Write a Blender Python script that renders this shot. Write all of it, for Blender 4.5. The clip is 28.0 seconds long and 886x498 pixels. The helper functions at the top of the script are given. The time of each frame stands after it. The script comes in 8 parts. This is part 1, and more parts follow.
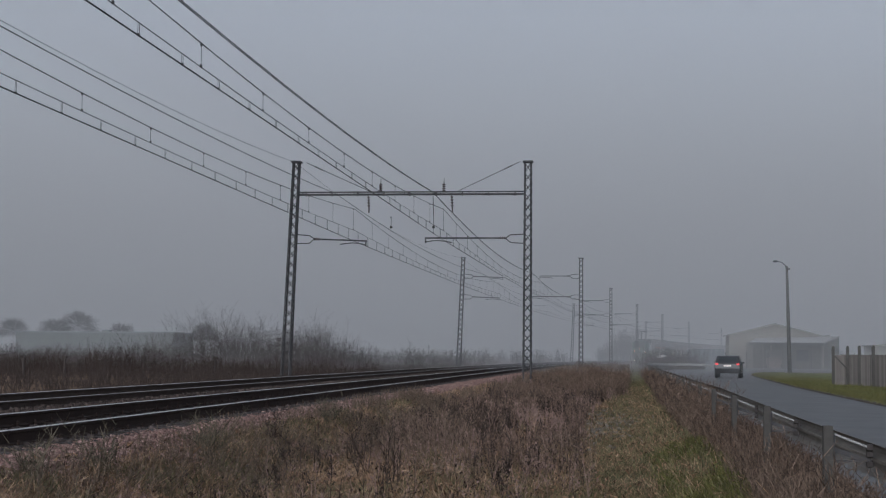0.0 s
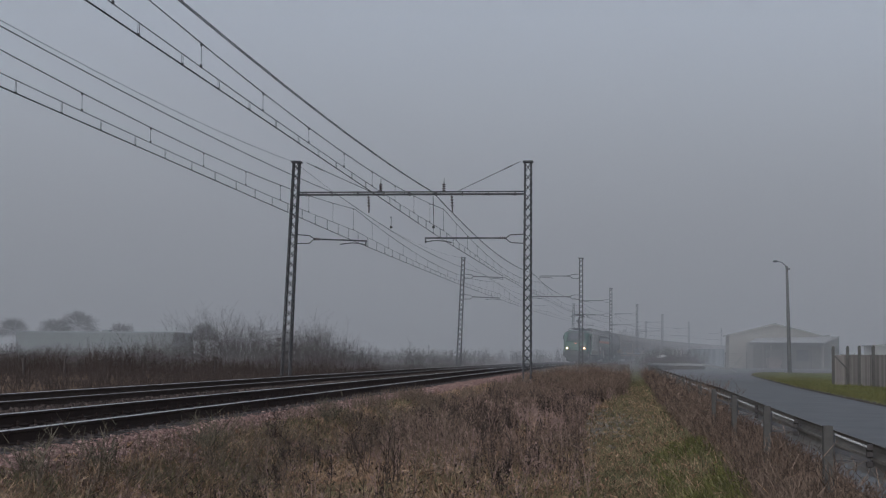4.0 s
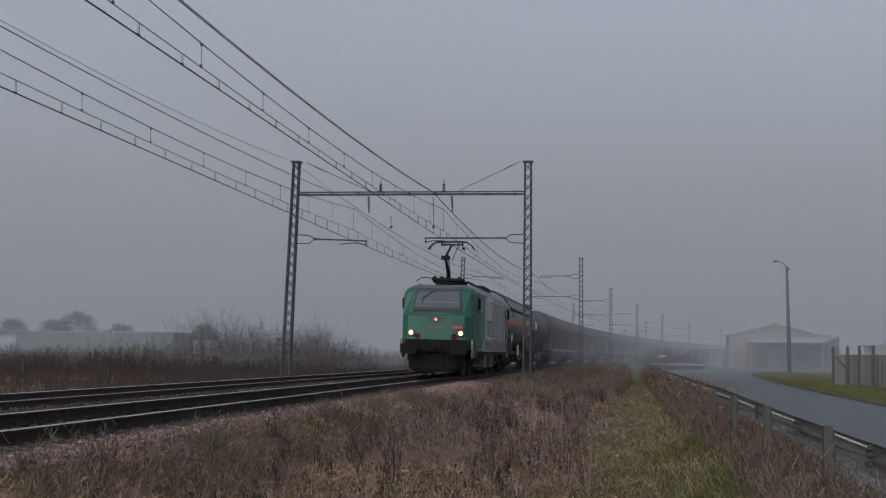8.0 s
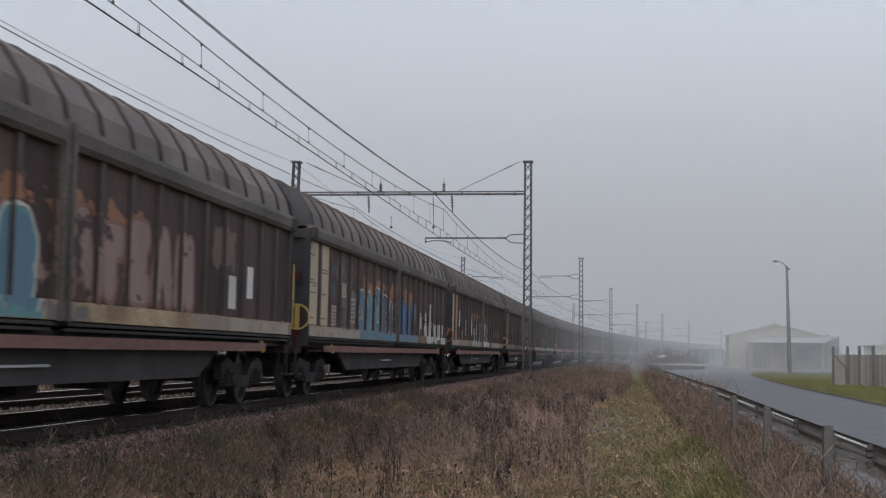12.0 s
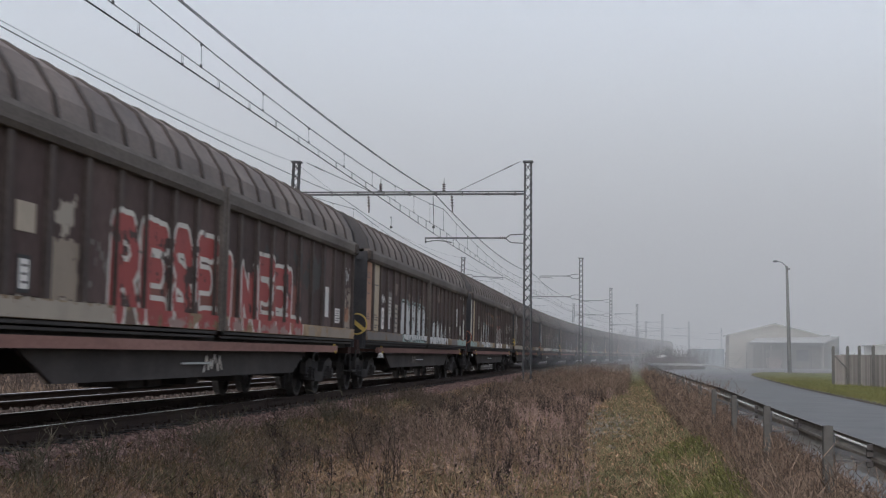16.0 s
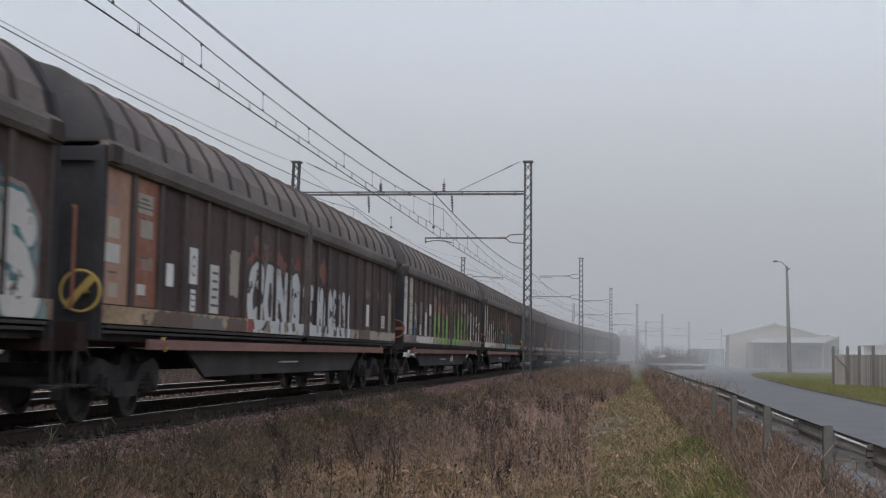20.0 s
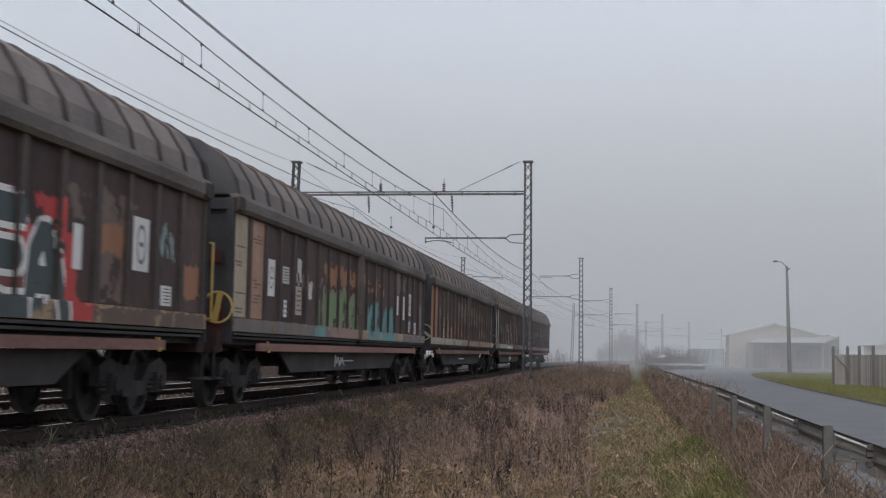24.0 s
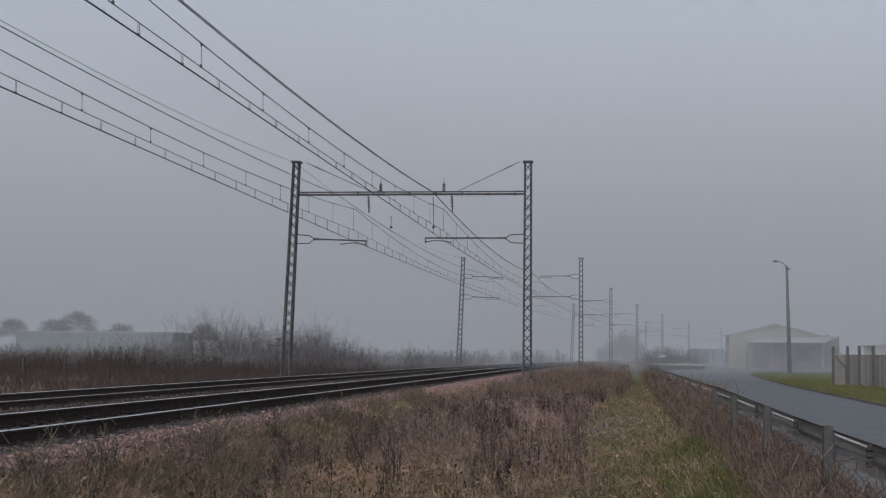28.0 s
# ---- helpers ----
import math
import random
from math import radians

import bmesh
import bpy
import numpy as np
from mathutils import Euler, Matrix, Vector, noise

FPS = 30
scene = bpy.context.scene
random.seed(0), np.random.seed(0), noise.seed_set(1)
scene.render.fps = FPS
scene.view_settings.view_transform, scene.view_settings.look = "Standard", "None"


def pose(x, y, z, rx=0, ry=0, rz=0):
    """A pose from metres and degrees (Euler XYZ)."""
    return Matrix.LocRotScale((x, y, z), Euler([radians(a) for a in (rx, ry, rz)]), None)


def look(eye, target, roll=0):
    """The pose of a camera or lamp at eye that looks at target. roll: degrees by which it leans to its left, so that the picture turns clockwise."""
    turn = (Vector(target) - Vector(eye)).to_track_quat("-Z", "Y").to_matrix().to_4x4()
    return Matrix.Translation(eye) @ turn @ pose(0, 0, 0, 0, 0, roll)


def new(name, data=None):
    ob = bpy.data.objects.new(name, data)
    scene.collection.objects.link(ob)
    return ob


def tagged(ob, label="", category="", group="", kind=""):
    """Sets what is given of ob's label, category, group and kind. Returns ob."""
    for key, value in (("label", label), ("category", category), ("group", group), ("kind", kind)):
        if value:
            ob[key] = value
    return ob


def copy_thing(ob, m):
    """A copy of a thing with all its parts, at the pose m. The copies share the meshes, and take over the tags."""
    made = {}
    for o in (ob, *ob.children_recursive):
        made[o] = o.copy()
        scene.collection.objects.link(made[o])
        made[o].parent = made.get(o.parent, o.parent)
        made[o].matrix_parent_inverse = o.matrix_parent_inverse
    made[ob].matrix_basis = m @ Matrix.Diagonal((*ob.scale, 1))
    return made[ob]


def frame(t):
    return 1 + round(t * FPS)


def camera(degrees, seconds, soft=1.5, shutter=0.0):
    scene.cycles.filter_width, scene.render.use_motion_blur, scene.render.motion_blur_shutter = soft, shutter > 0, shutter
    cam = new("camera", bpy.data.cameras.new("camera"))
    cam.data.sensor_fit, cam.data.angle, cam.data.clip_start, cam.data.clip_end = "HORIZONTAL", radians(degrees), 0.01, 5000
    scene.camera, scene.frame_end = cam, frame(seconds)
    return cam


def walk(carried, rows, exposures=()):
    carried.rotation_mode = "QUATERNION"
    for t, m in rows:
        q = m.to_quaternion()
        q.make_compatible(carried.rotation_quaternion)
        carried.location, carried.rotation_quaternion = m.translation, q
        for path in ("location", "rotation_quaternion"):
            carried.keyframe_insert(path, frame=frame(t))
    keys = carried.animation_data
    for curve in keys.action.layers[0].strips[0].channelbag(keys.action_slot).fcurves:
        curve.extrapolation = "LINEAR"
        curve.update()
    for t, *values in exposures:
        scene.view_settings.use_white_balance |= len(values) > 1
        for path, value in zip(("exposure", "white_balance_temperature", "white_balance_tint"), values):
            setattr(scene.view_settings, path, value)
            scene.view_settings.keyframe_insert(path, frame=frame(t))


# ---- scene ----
import collections

# World: x to the right of the rails, y along the rails away from the camera, z up; z = 0 is the field.
EYE = (0.0, 0.0, 1.6)
YAW, PITCH, LEAN = radians(6.897), radians(3.998), 0.504
AIM = (-math.sin(YAW) * math.cos(PITCH), math.cos(YAW) * math.cos(PITCH), 1.6 + math.sin(PITCH))
cam = camera(32.73, 28.0, soft=1.2, shutter=0.15)
walk(cam, [(0.0, look(EYE, AIM, LEAN)), (28.0, look(EYE, AIM, LEAN))],
     exposures=[(0.0, -0.32, 5690, 10), (9.0, -0.32, 5690, 10), (9.5, -0.03, 5770, 10), (10.2, 0.08, 5770, 10), (11.0, 0.11, 5830, 10), (12.0, 0.37, 5900, 10), (16.0, 0.44, 5930, 10), (26.0, 0.44, 5930, 10), (27.0, 0.41, 5870, 10), (28.0, -0.06, 5750, 10)])

# ---- world, sun, fog ----
world = bpy.data.worlds.new("overcast_sky")
world.use_nodes = True
scene.world = world
_n, _l = world.node_tree.nodes, world.node_tree.links
_sky = _n.new("ShaderNodeTexSky")
_sky.sky_type, _sky.sun_disc = "NISHITA", False
_sky.sun_elevation, _sky.sun_rotation = radians(28), radians(200)
_sky.dust_density, _sky.air_density = 4.0, 1.0
_hsv = _n.new("ShaderNodeHueSaturation")
_hsv.inputs["Saturation"].default_value = 0.35
_l.new(_sky.outputs[0], _hsv.inputs["Color"])
_l.new(_hsv.outputs[0], _n["Background"].inputs["Color"])
_n["Background"].inputs["Strength"].default_value = 0.19

_sun = bpy.data.lights.new("sun", "SUN")
_sun.energy, _sun.angle, _sun.color = 0.5, radians(40), (1.0, 0.97, 0.93)
new("sun", _sun).matrix_world = look((0, 0, 60), (6, 14, 30))

FOG = 0.0037    # fog's density per metre
TRACK_X, GAP, RAIL_Z = -7.313, 3.76, 0.752   # near track's centre, distance of the two tracks, top of rail
CURVE_FROM, RADIUS = 85.0, 1930.0
SPEED = 27.82


def on_track(s, off=0.0):
    """Place and heading (radians, to the right) at s metres along the near track, off metres to its right."""
    if s <= CURVE_FROM:
        return TRACK_X + off, s, 0.0
    a = (s - CURVE_FROM) / RADIUS
    return (TRACK_X + RADIUS * (1 - math.cos(a)) + off * math.cos(a),
            CURVE_FROM + RADIUS * math.sin(a) - off * math.sin(a), a)


# ---- materials ----
def mat(name, colors, rough=0.8, metal=0.0, scale=3.0, fine=40.0, bump=0.3, spread=0.5, stretch=(1, 1, 1), emit=0.0):
    """Two or three base colours mixed by coarse noise and broken up by fine grain, with a fine relief."""
    m = bpy.data.materials.new(name)
    m.use_nodes = True
    nt = m.node_tree
    n, l = nt.nodes, nt.links
    b = n["Principled BSDF"]
    b.inputs["Roughness"].default_value, b.inputs["Metallic"].default_value = rough, metal
    b.inputs["Specular IOR Level"].default_value = 0.5 if rough < 0.7 else 0.12   # grime and dry stuff hardly shine
    tc, mp = n.new("ShaderNodeTexCoord"), n.new("ShaderNodeMapping")
    mp.inputs["Scale"].default_value = stretch
    l.new(tc.outputs["Object"], mp.inputs[0])
    big, small = n.new("ShaderNodeTexNoise"), n.new("ShaderNodeTexNoise")
    big.inputs["Scale"].default_value, small.inputs["Scale"].default_value = scale, fine
    big.inputs["Detail"].default_value = small.inputs["Detail"].default_value = 4
    l.new(mp.outputs[0], big.inputs["Vector"]), l.new(mp.outputs[0], small.inputs["Vector"])
    mixer = n.new("ShaderNodeMath")
    mixer.operation = "MULTIPLY_ADD"
    mixer.inputs[1].default_value = 0.35
    l.new(small.outputs[0], mixer.inputs[0])
    half = n.new("ShaderNodeMath")
    half.operation = "MULTIPLY"
    half.inputs[1].default_value = 0.65
    l.new(big.outputs[0], half.inputs[0]), l.new(half.outputs[0], mixer.inputs[2])
    ramp = n.new("ShaderNodeValToRGB")
    lo, hi = 0.5 - spread / 2, 0.5 + spread / 2
    el = ramp.color_ramp.elements
    el[0].position, el[0].color = lo, (*colors[0], 1)
    el[1].position, el[1].color = hi, (*colors[-1], 1)
    if len(colors) == 3:
        e = el.new(0.5)
        e.color = (*colors[1], 1)
    l.new(mixer.outputs[0], ramp.inputs[0]), l.new(ramp.outputs[0], b.inputs["Base Color"])
    if bump:
        bp = n.new("ShaderNodeBump")
        bp.inputs["Strength"].default_value, bp.inputs["Distance"].default_value = bump, 0.01
        l.new(small.outputs[0], bp.inputs["Height"]), l.new(bp.outputs[0], b.inputs["Normal"])
    if emit:
        l.new(ramp.outputs[0], b.inputs["Emission Color"])
        b.inputs["Emission Strength"].default_value = emit
    return m


M_BALLAST = mat("ballast_stone", [(.054, .040, .035), (.094, .070, .061), (.132, .102, .090)], 0.9, scale=6, fine=30, bump=0.6)
M_DARKBED = mat("oily_ballast", [(0.049, 0.039, 0.036), (0.105, 0.084, 0.077)], 0.85, scale=4, fine=30, bump=0.6)
M_RAIL = mat("rusty_rail_side", [(0.027, 0.019, 0.017), (0.051, 0.035, 0.028)], 0.85, metal=0.0, scale=3, fine=40)
M_RAILTOP = mat("polished_rail_head", [(.52, .49, .46), (.66, .63, .60)], 0.16, metal=1.0, scale=2, fine=60, bump=0.05)
M_RAILRUST = mat("brown_rail_side", [(.045, .033, .027), (.075, .056, .046)], 0.85, scale=3, fine=40)
M_DULLHEAD = mat("dull_rail_head", [(.20, .165, .14), (.30, .255, .22)], 0.32, metal=0.7, scale=2, fine=60, bump=0.05)
M_SLEEPER = mat("dark_sleeper", [(0.033, 0.028, 0.027), (0.068, 0.058, 0.053)], 0.9, scale=5, fine=40)
M_STEEL = mat("weathered_steel", [(.035, .035, .037), (.06, .06, .062), (.085, .075, .07)], 0.7, metal=0.2, scale=3, fine=50)
M_WIRE = mat("dark_copper_wire", [(.03, .03, .03), (.05, .048, .045)], 0.6, metal=0.5, scale=3, fine=40, bump=0)
M_ASPHALT = mat("wet_asphalt", [(0.028, 0.029, 0.029), (0.055, 0.054, 0.053), (0.088, 0.085, 0.080)], 0.6, scale=.9, fine=60, bump=0.25)
M_LAWN = mat("verge_grass", [(0.059, 0.088, 0.035), (0.095, 0.127, 0.057), (0.142, 0.143, 0.081)], 0.9, scale=0.8, fine=20)
M_GALV = mat("dull_galvanised_steel", [(.055, .047, .038), (.115, .10, .083), (.19, .172, .148)], 0.6, metal=0.35, scale=3, fine=30)
M_WALL = mat("cream_render_wall", [(.16, .152, .132), (.23, .22, .195)], 0.9, scale=1.5, fine=20)
M_ROOF = mat("pale_sheet_roof", [(.19, .19, .18), (.27, .265, .25)], 0.6, scale=1.0, fine=15)
M_DARKGLASS = mat("dark_window_glass", [(.012, .015, .018), (.024, .028, .032)], 0.15, scale=1, fine=4, bump=0)
M_DARKGLASS.node_tree.nodes["Principled BSDF"].inputs["Specular IOR Level"].default_value = .25


# ---- mesh helpers ----
def box(bm, c, size, turn=None):
    m = Matrix.Translation(c) @ (turn.to_4x4() if turn else Matrix.Identity(4)) @ Matrix.Diagonal((*size, 1))
    return bmesh.ops.create_cube(bm, size=1.0, matrix=m)["verts"]


def rod(bm, a, b, r, n=6, r2=None):
    a, b = Vector(a), Vector(b)
    d = b - a
    m = Matrix.Translation((a + b) / 2) @ d.to_track_quat("Z", "Y").to_matrix().to_4x4()
    return bmesh.ops.create_cone(bm, cap_ends=True, segments=n, radius1=r, radius2=r if r2 is None else r2, depth=d.length, matrix=m)["verts"]


def prism(bm, profile, y0, y1, axis="y"):
    """A closed profile of (x, z) pulled from y0 to y1 along y (or (y, z) along x)."""
    place = (lambda p, t: (p[0], t, p[1])) if axis == "y" else (lambda p, t: (t, p[0], p[1]))
    a = [bm.verts.new(place(p, y0)) for p in profile]
    b = [bm.verts.new(place(p, y1)) for p in profile]
    n = len(profile)
    fs = [bm.faces.new((a[i], a[(i + 1) % n], b[(i + 1) % n], b[i])) for i in range(n)]
    fs += [bm.faces.new(a[::-1]), bm.faces.new(b)]
    bmesh.ops.recalc_face_normals(bm, faces=fs)
    return a + b


def finish(name, bm, material, smooth=False):
    me = bpy.data.meshes.new(name)
    bm.to_mesh(me)
    bm.free()
    for x in material if isinstance(material, (list, tuple)) else (material,):
        me.materials.append(x)
    if smooth:
        for f in me.polygons:
            f.use_smooth = True
    return me


def part(name, bm, material, parent, label="", smooth=False):
    ob = new(name, finish(name, bm, material, smooth) if isinstance(bm, bmesh.types.BMesh) else bm)
    ob.parent = parent
    return tagged(ob, label)


def thing(name, label, category, group="", kind="", at=None):
    ob = new(name)
    ob.empty_display_size = 0.2
    if at is not None:
        ob.matrix_basis = at
    return tagged(ob, label, category, group, kind)


def solid(name, bm, material, label, category, group="", kind="", smooth=False):
    return tagged(new(name, finish(name, bm, material, smooth)), label, category, group, kind)


def from_arrays(name, verts, faces, material):
    me = bpy.data.meshes.new(name)
    me.from_pydata(verts, [], faces)
    for x in material if isinstance(material, (list, tuple)) else (material,):
        me.materials.append(x)
    me.update()
    return me


def along(name, profile, off, z, steps, material, closed=True):
    """A mesh whose cross profile (across, up) follows the near track at an offset."""
    vs, fs, n = [], [], len(profile)
    for s in steps:
        for a, h in profile:
            x, y, _ = on_track(s, off + a)
            vs.append((x, y, z + h))
    for i in range(len(steps) - 1):
        for j in range(n if closed else n - 1):
            k = (j + 1) % n
            fs.append((i * n + j, i * n + k, i * n + n + k, i * n + n + j))
    return from_arrays(name, vs, fs, material)



M_SHEDWALL = mat("grey_green_sheet_wall", [(.085, .095, .09), (.12, .13, .125)], 0.8, scale=1.5, fine=20)
M_MUD = mat("dark_wet_mud", [(.035, .028, .022), (.07, .055, .042)], 0.8, scale=2, fine=25, bump=0.5)
M_STONE = mat("broken_ballast", [(0.101, 0.059, 0.051), (0.190, 0.120, 0.103), (0.312, 0.222, 0.193)], 0.9, spread=.3, scale=7, fine=40, bump=0.4)
M_FARSTONE = mat("brown_ballast", [(.028, .021, .018), (.054, .041, .035), (.09, .07, .06)], 0.9, scale=7, fine=40, bump=0.4)
M_RUBBLE = mat("grey_rubble", [(0.081, 0.070, 0.058), (0.130, 0.114, 0.095), (0.203, 0.178, 0.151)], 0.9, scale=7, fine=40, bump=0.4)
M_BROWN = mat("brown_glaze", [(0.025, 0.015, 0.011), (0.045, 0.028, 0.020)], 0.35, scale=4, fine=20, bump=0.05)
M_POST = mat("grey_steel_post", [(.041, .037, .034), (.060, .056, .051), (.078, .074, .069)], 0.75, metal=0.1, scale=3, fine=30)
M_BOARD = mat("weathered_board", [(0.073, 0.068, 0.063), (0.138, 0.124, 0.114), (0.212, 0.192, 0.173)], 0.9, scale=3, fine=30, stretch=(1, 1, .15))
M_WHITE = mat("white_paint", [(.66, .66, .65), (.78, .78, .77)], 0.5, scale=2, fine=20, bump=0.05)
M_PALE = mat("pale_painted_metal", [(.5, .5, .48), (.62, .62, .6)], 0.6, scale=2, fine=20, bump=0.05)
M_DARKWALL = mat("dim_inner_wall", [(.09, .085, .08), (.14, .13, .12)], 0.9, scale=2, fine=20)
M_RUBBER = mat("black_rubber", [(.018, .018, .019), (.03, .03, .03)], 0.8, scale=5, fine=40, bump=0.1)
M_SLATE = mat("grey_blue_steel", [(.12, .135, .15), (.18, .195, .21)], 0.6, scale=1, fine=20)
M_WAGON = mat("dirty_brown_steel", [(.035, .027, .024), (.058, .045, .039), (.085, .066, .055)], 0.75, scale=1.2, fine=25, stretch=(1, 1, .35))
M_WROOF = mat("grimy_roof_steel", [(0.093, 0.069, 0.059), (0.146, 0.110, 0.093), (0.213, 0.162, 0.137)], 0.65, spread=.3, scale=.9, fine=20, stretch=(1, .6, 1))
M_WRIB = mat("dark_roof_rib", [(.045, .037, .034), (.075, .062, .056)], 0.7, scale=2, fine=30)
M_CANT = mat("grey_brown_rail", [(0.097, 0.080, 0.070), (0.145, 0.121, 0.107), (0.198, 0.167, 0.147)], 0.7, spread=.3, scale=1.0, fine=25, stretch=(1, .4, 1))
M_SOLE = mat("scuffed_beige", [(0.184, 0.120, 0.076), (0.313, 0.220, 0.138), (0.443, 0.330, 0.218)], 0.75, spread=.3, scale=1.3, fine=18, stretch=(1, .7, 1))
M_POSTW = mat("brown_wall_post", [(0.061, 0.049, 0.046), (0.098, 0.076, 0.068), (0.140, 0.109, 0.096)], 0.7, spread=.3, scale=2, fine=30, stretch=(1, 1, .4))
M_RUST = mat("rusty_headstock", [(.07, .03, .024), (.12, .055, .042)], 0.8, scale=3, fine=30)
M_STEPRAIL = mat("faded_red_brown", [(0.137, 0.076, 0.062), (0.227, 0.124, 0.102), (0.319, 0.184, 0.154)], 0.75, scale=1.0, fine=18, stretch=(1, .35, 1))
M_UNDER = mat("black_running_gear", [(0.024, 0.022, 0.022), (0.043, 0.039, 0.038), (0.078, 0.067, 0.061)], 0.8, scale=3, fine=30)
M_ENDBLACK = mat("black_end_steel", [(0.025, 0.025, 0.027), (0.045, 0.043, 0.045), (0.070, 0.063, 0.062)], 0.85, scale=2, fine=25)
M_DARKRED = mat("dark_red_steel", [(0.029, 0.018, 0.017), (0.065, 0.036, 0.031)], 0.85, scale=2, fine=25)
M_BROW = mat("dirty_dark_grey_paint", [(.05, .05, .05), (.085, .085, .083)], 0.55, scale=2, fine=20, bump=.05)
M_GIRDER = mat("dusty_dark_girder", [(0.040, 0.036, 0.035), (0.066, 0.058, 0.055), (0.100, 0.087, 0.080)], 0.8, scale=1.0, fine=20)
M_WHEEL = mat("dusty_wheel_steel", [(0.027, 0.024, 0.024), (0.050, 0.045, 0.042)], 0.6, metal=0.4, scale=4, fine=30)
M_ORANGE = mat("orange_enamel", [(.25, .085, .045), (.34, .125, .065)], 0.6, scale=1.2, fine=12, bump=0.05)
M_STRIPE = mat("orange_warning_paint", [(.42, .12, .055), (.50, .155, .07)], 0.55, scale=1.2, fine=12, bump=0.05)
M_YELLOW = mat("dull_yellow_enamel", [(.40, .27, .06), (.52, .37, .10)], 0.6, scale=3, fine=20, bump=0.05)
M_TANKGREY = mat("grey_green_tank_paint", [(0.092, 0.093, 0.088), (0.143, 0.145, 0.136), (0.184, 0.183, 0.172)], 0.45, scale=.6, fine=12, bump=0.06, stretch=(1, .5, 1))
M_SHADE = mat("pale_sunshade_sheet", [(0.196, 0.193, 0.179), (0.276, 0.270, 0.252)], 0.5, scale=.8, fine=12, bump=0.05)
M_TANKDARK = mat("dark_blue_grey_tank", [(0.011, 0.014, 0.018), (0.019, 0.023, 0.029), (0.028, 0.033, 0.039)], 0.42, scale=.6, fine=12, bump=0.06, stretch=(1, .6, .5))
M_TANKRIB = mat("dark_tank_hoop", [(.013, .016, .019), (.023, .027, .031)], 0.5, scale=2, fine=20)
M_SADDLE = mat("dusty_grey_cradle", [(.08, .078, .075), (.13, .125, .12)], 0.7, scale=2, fine=20)
M_MARKBLUE = mat("faded_blue_grey_mark", [(.06, .075, .10), (.09, .105, .13)], 0.6, scale=3, fine=20, bump=0)
# Cab copy of the livery green, darkened: the front's shade is in the colour.
M_GREENSHADE = mat("shaded_green_paint", [(0.004, 0.042, 0.025), (0.007, 0.060, 0.035), (0.013, 0.076, 0.045)], 0.5, scale=.9, fine=10, bump=0.04)
M_FADEGREEN = mat("faded_green_paint", [(.02, .085, .06), (.05, .13, .10)], 0.5, scale=3, fine=15, bump=0)
M_GALVPALE = mat("pale_galvanised_steel", [(0.180, 0.180, 0.174), (0.252, 0.252, 0.246)], 0.5, metal=0.2, scale=3, fine=30, bump=.1)
M_ANNEX = mat("dim_beige_block_wall", [(0.055, 0.051, 0.046), (0.088, 0.082, 0.073)], 0.9, scale=1.5, fine=20)
M_CABGREY = mat("dark_grey_surround", [(0.033, 0.033, 0.033), (0.052, 0.052, 0.051)], 0.75, scale=2, fine=15, bump=0.04)
M_LOCOROOF = mat("light_grey_roof_paint", [(.17, .17, .162), (.25, .248, .235)], 0.6, scale=1, fine=15, bump=0.06)
M_SKIRT = mat("dusty_grey_skirt", [(0.118, 0.104, 0.094), (0.167, 0.151, 0.135)], 0.7, scale=1.4, fine=18)
M_SCREEN = mat("reflecting_screen_glass", [(.030, .034, .040), (.048, .053, .06)], 0.2, scale=1, fine=4, bump=0)
M_SCREEN.node_tree.nodes["Principled BSDF"].inputs["Specular IOR Level"].default_value = .35
M_ROOFGEAR = mat("black_roof_gear", [(.006, .006, .006), (.011, .010, .010), (.018, .016, .015)], 0.8, scale=2, fine=25)
M_LAMP = mat("lit_headlight", [(1.0, .46, .17), (1.0, .58, .27)], 0.4, scale=2, fine=5, bump=0, emit=40)
# Halo round the headlights, put into an emitting orange ring.
M_LAMPRING = mat("orange_lamp_glow", [(1.0, .36, .09), (1.0, .46, .14)], 0.4, scale=2, fine=5, bump=0, emit=4)
M_OLDORANGE = mat("faded_orange_enamel", [(.22, .10, .05), (.34, .17, .08)], 0.65, scale=2, fine=15, bump=0.05)
M_ENDRED = mat("dull_red_end_paint", [(.045, .014, .014), (.075, .024, .024), (.10, .036, .034)], 0.75, scale=2, fine=18)
M_CREAMSTRIP = mat("dirty_cream_strip", [(0.115, 0.102, 0.080), (0.18, 0.162, 0.130), (0.23, 0.21, 0.172)], 0.6, scale=1.2, fine=18, bump=.05)
M_APRON = mat("black_apron_grime", [(.004, .004, .004), (.008, .007, .007), (.013, .011, .010)], 0.9, scale=2, fine=25)
M_LAMPTOP = mat("dim_amber_lamp", [(.80, .20, .08), (.90, .28, .12)], 0.4, scale=2, fine=5, bump=0, emit=.7)
M_TAIL = mat("red_tail_lamp", [(.6, .03, .03), (.7, .05, .05)], 0.4, scale=2, fine=5, bump=0, emit=.5)
M_REDGLASS = mat("dark_red_glass", [(0.022, 0.006, 0.006), (0.034, 0.009, 0.009)], 0.7, scale=2, fine=5, bump=0)
M_REDLOGO = mat("red_enamel_plate", [(0.095, 0.008, 0.014), (0.115, 0.012, 0.018)], 0.5, scale=2, fine=8, bump=0)
M_CARPAINT = mat("dark_car_paint", [(0.006, 0.007, 0.009), (0.010, 0.010, 0.012)], 0.3, metal=0.3, scale=1, fine=8, bump=0)
M_REED = mat("dry_reed", [(0.133, 0.085, 0.073), (0.213, 0.145, 0.121), (0.318, 0.227, 0.191)], 0.9, scale=.6, fine=12, bump=0)


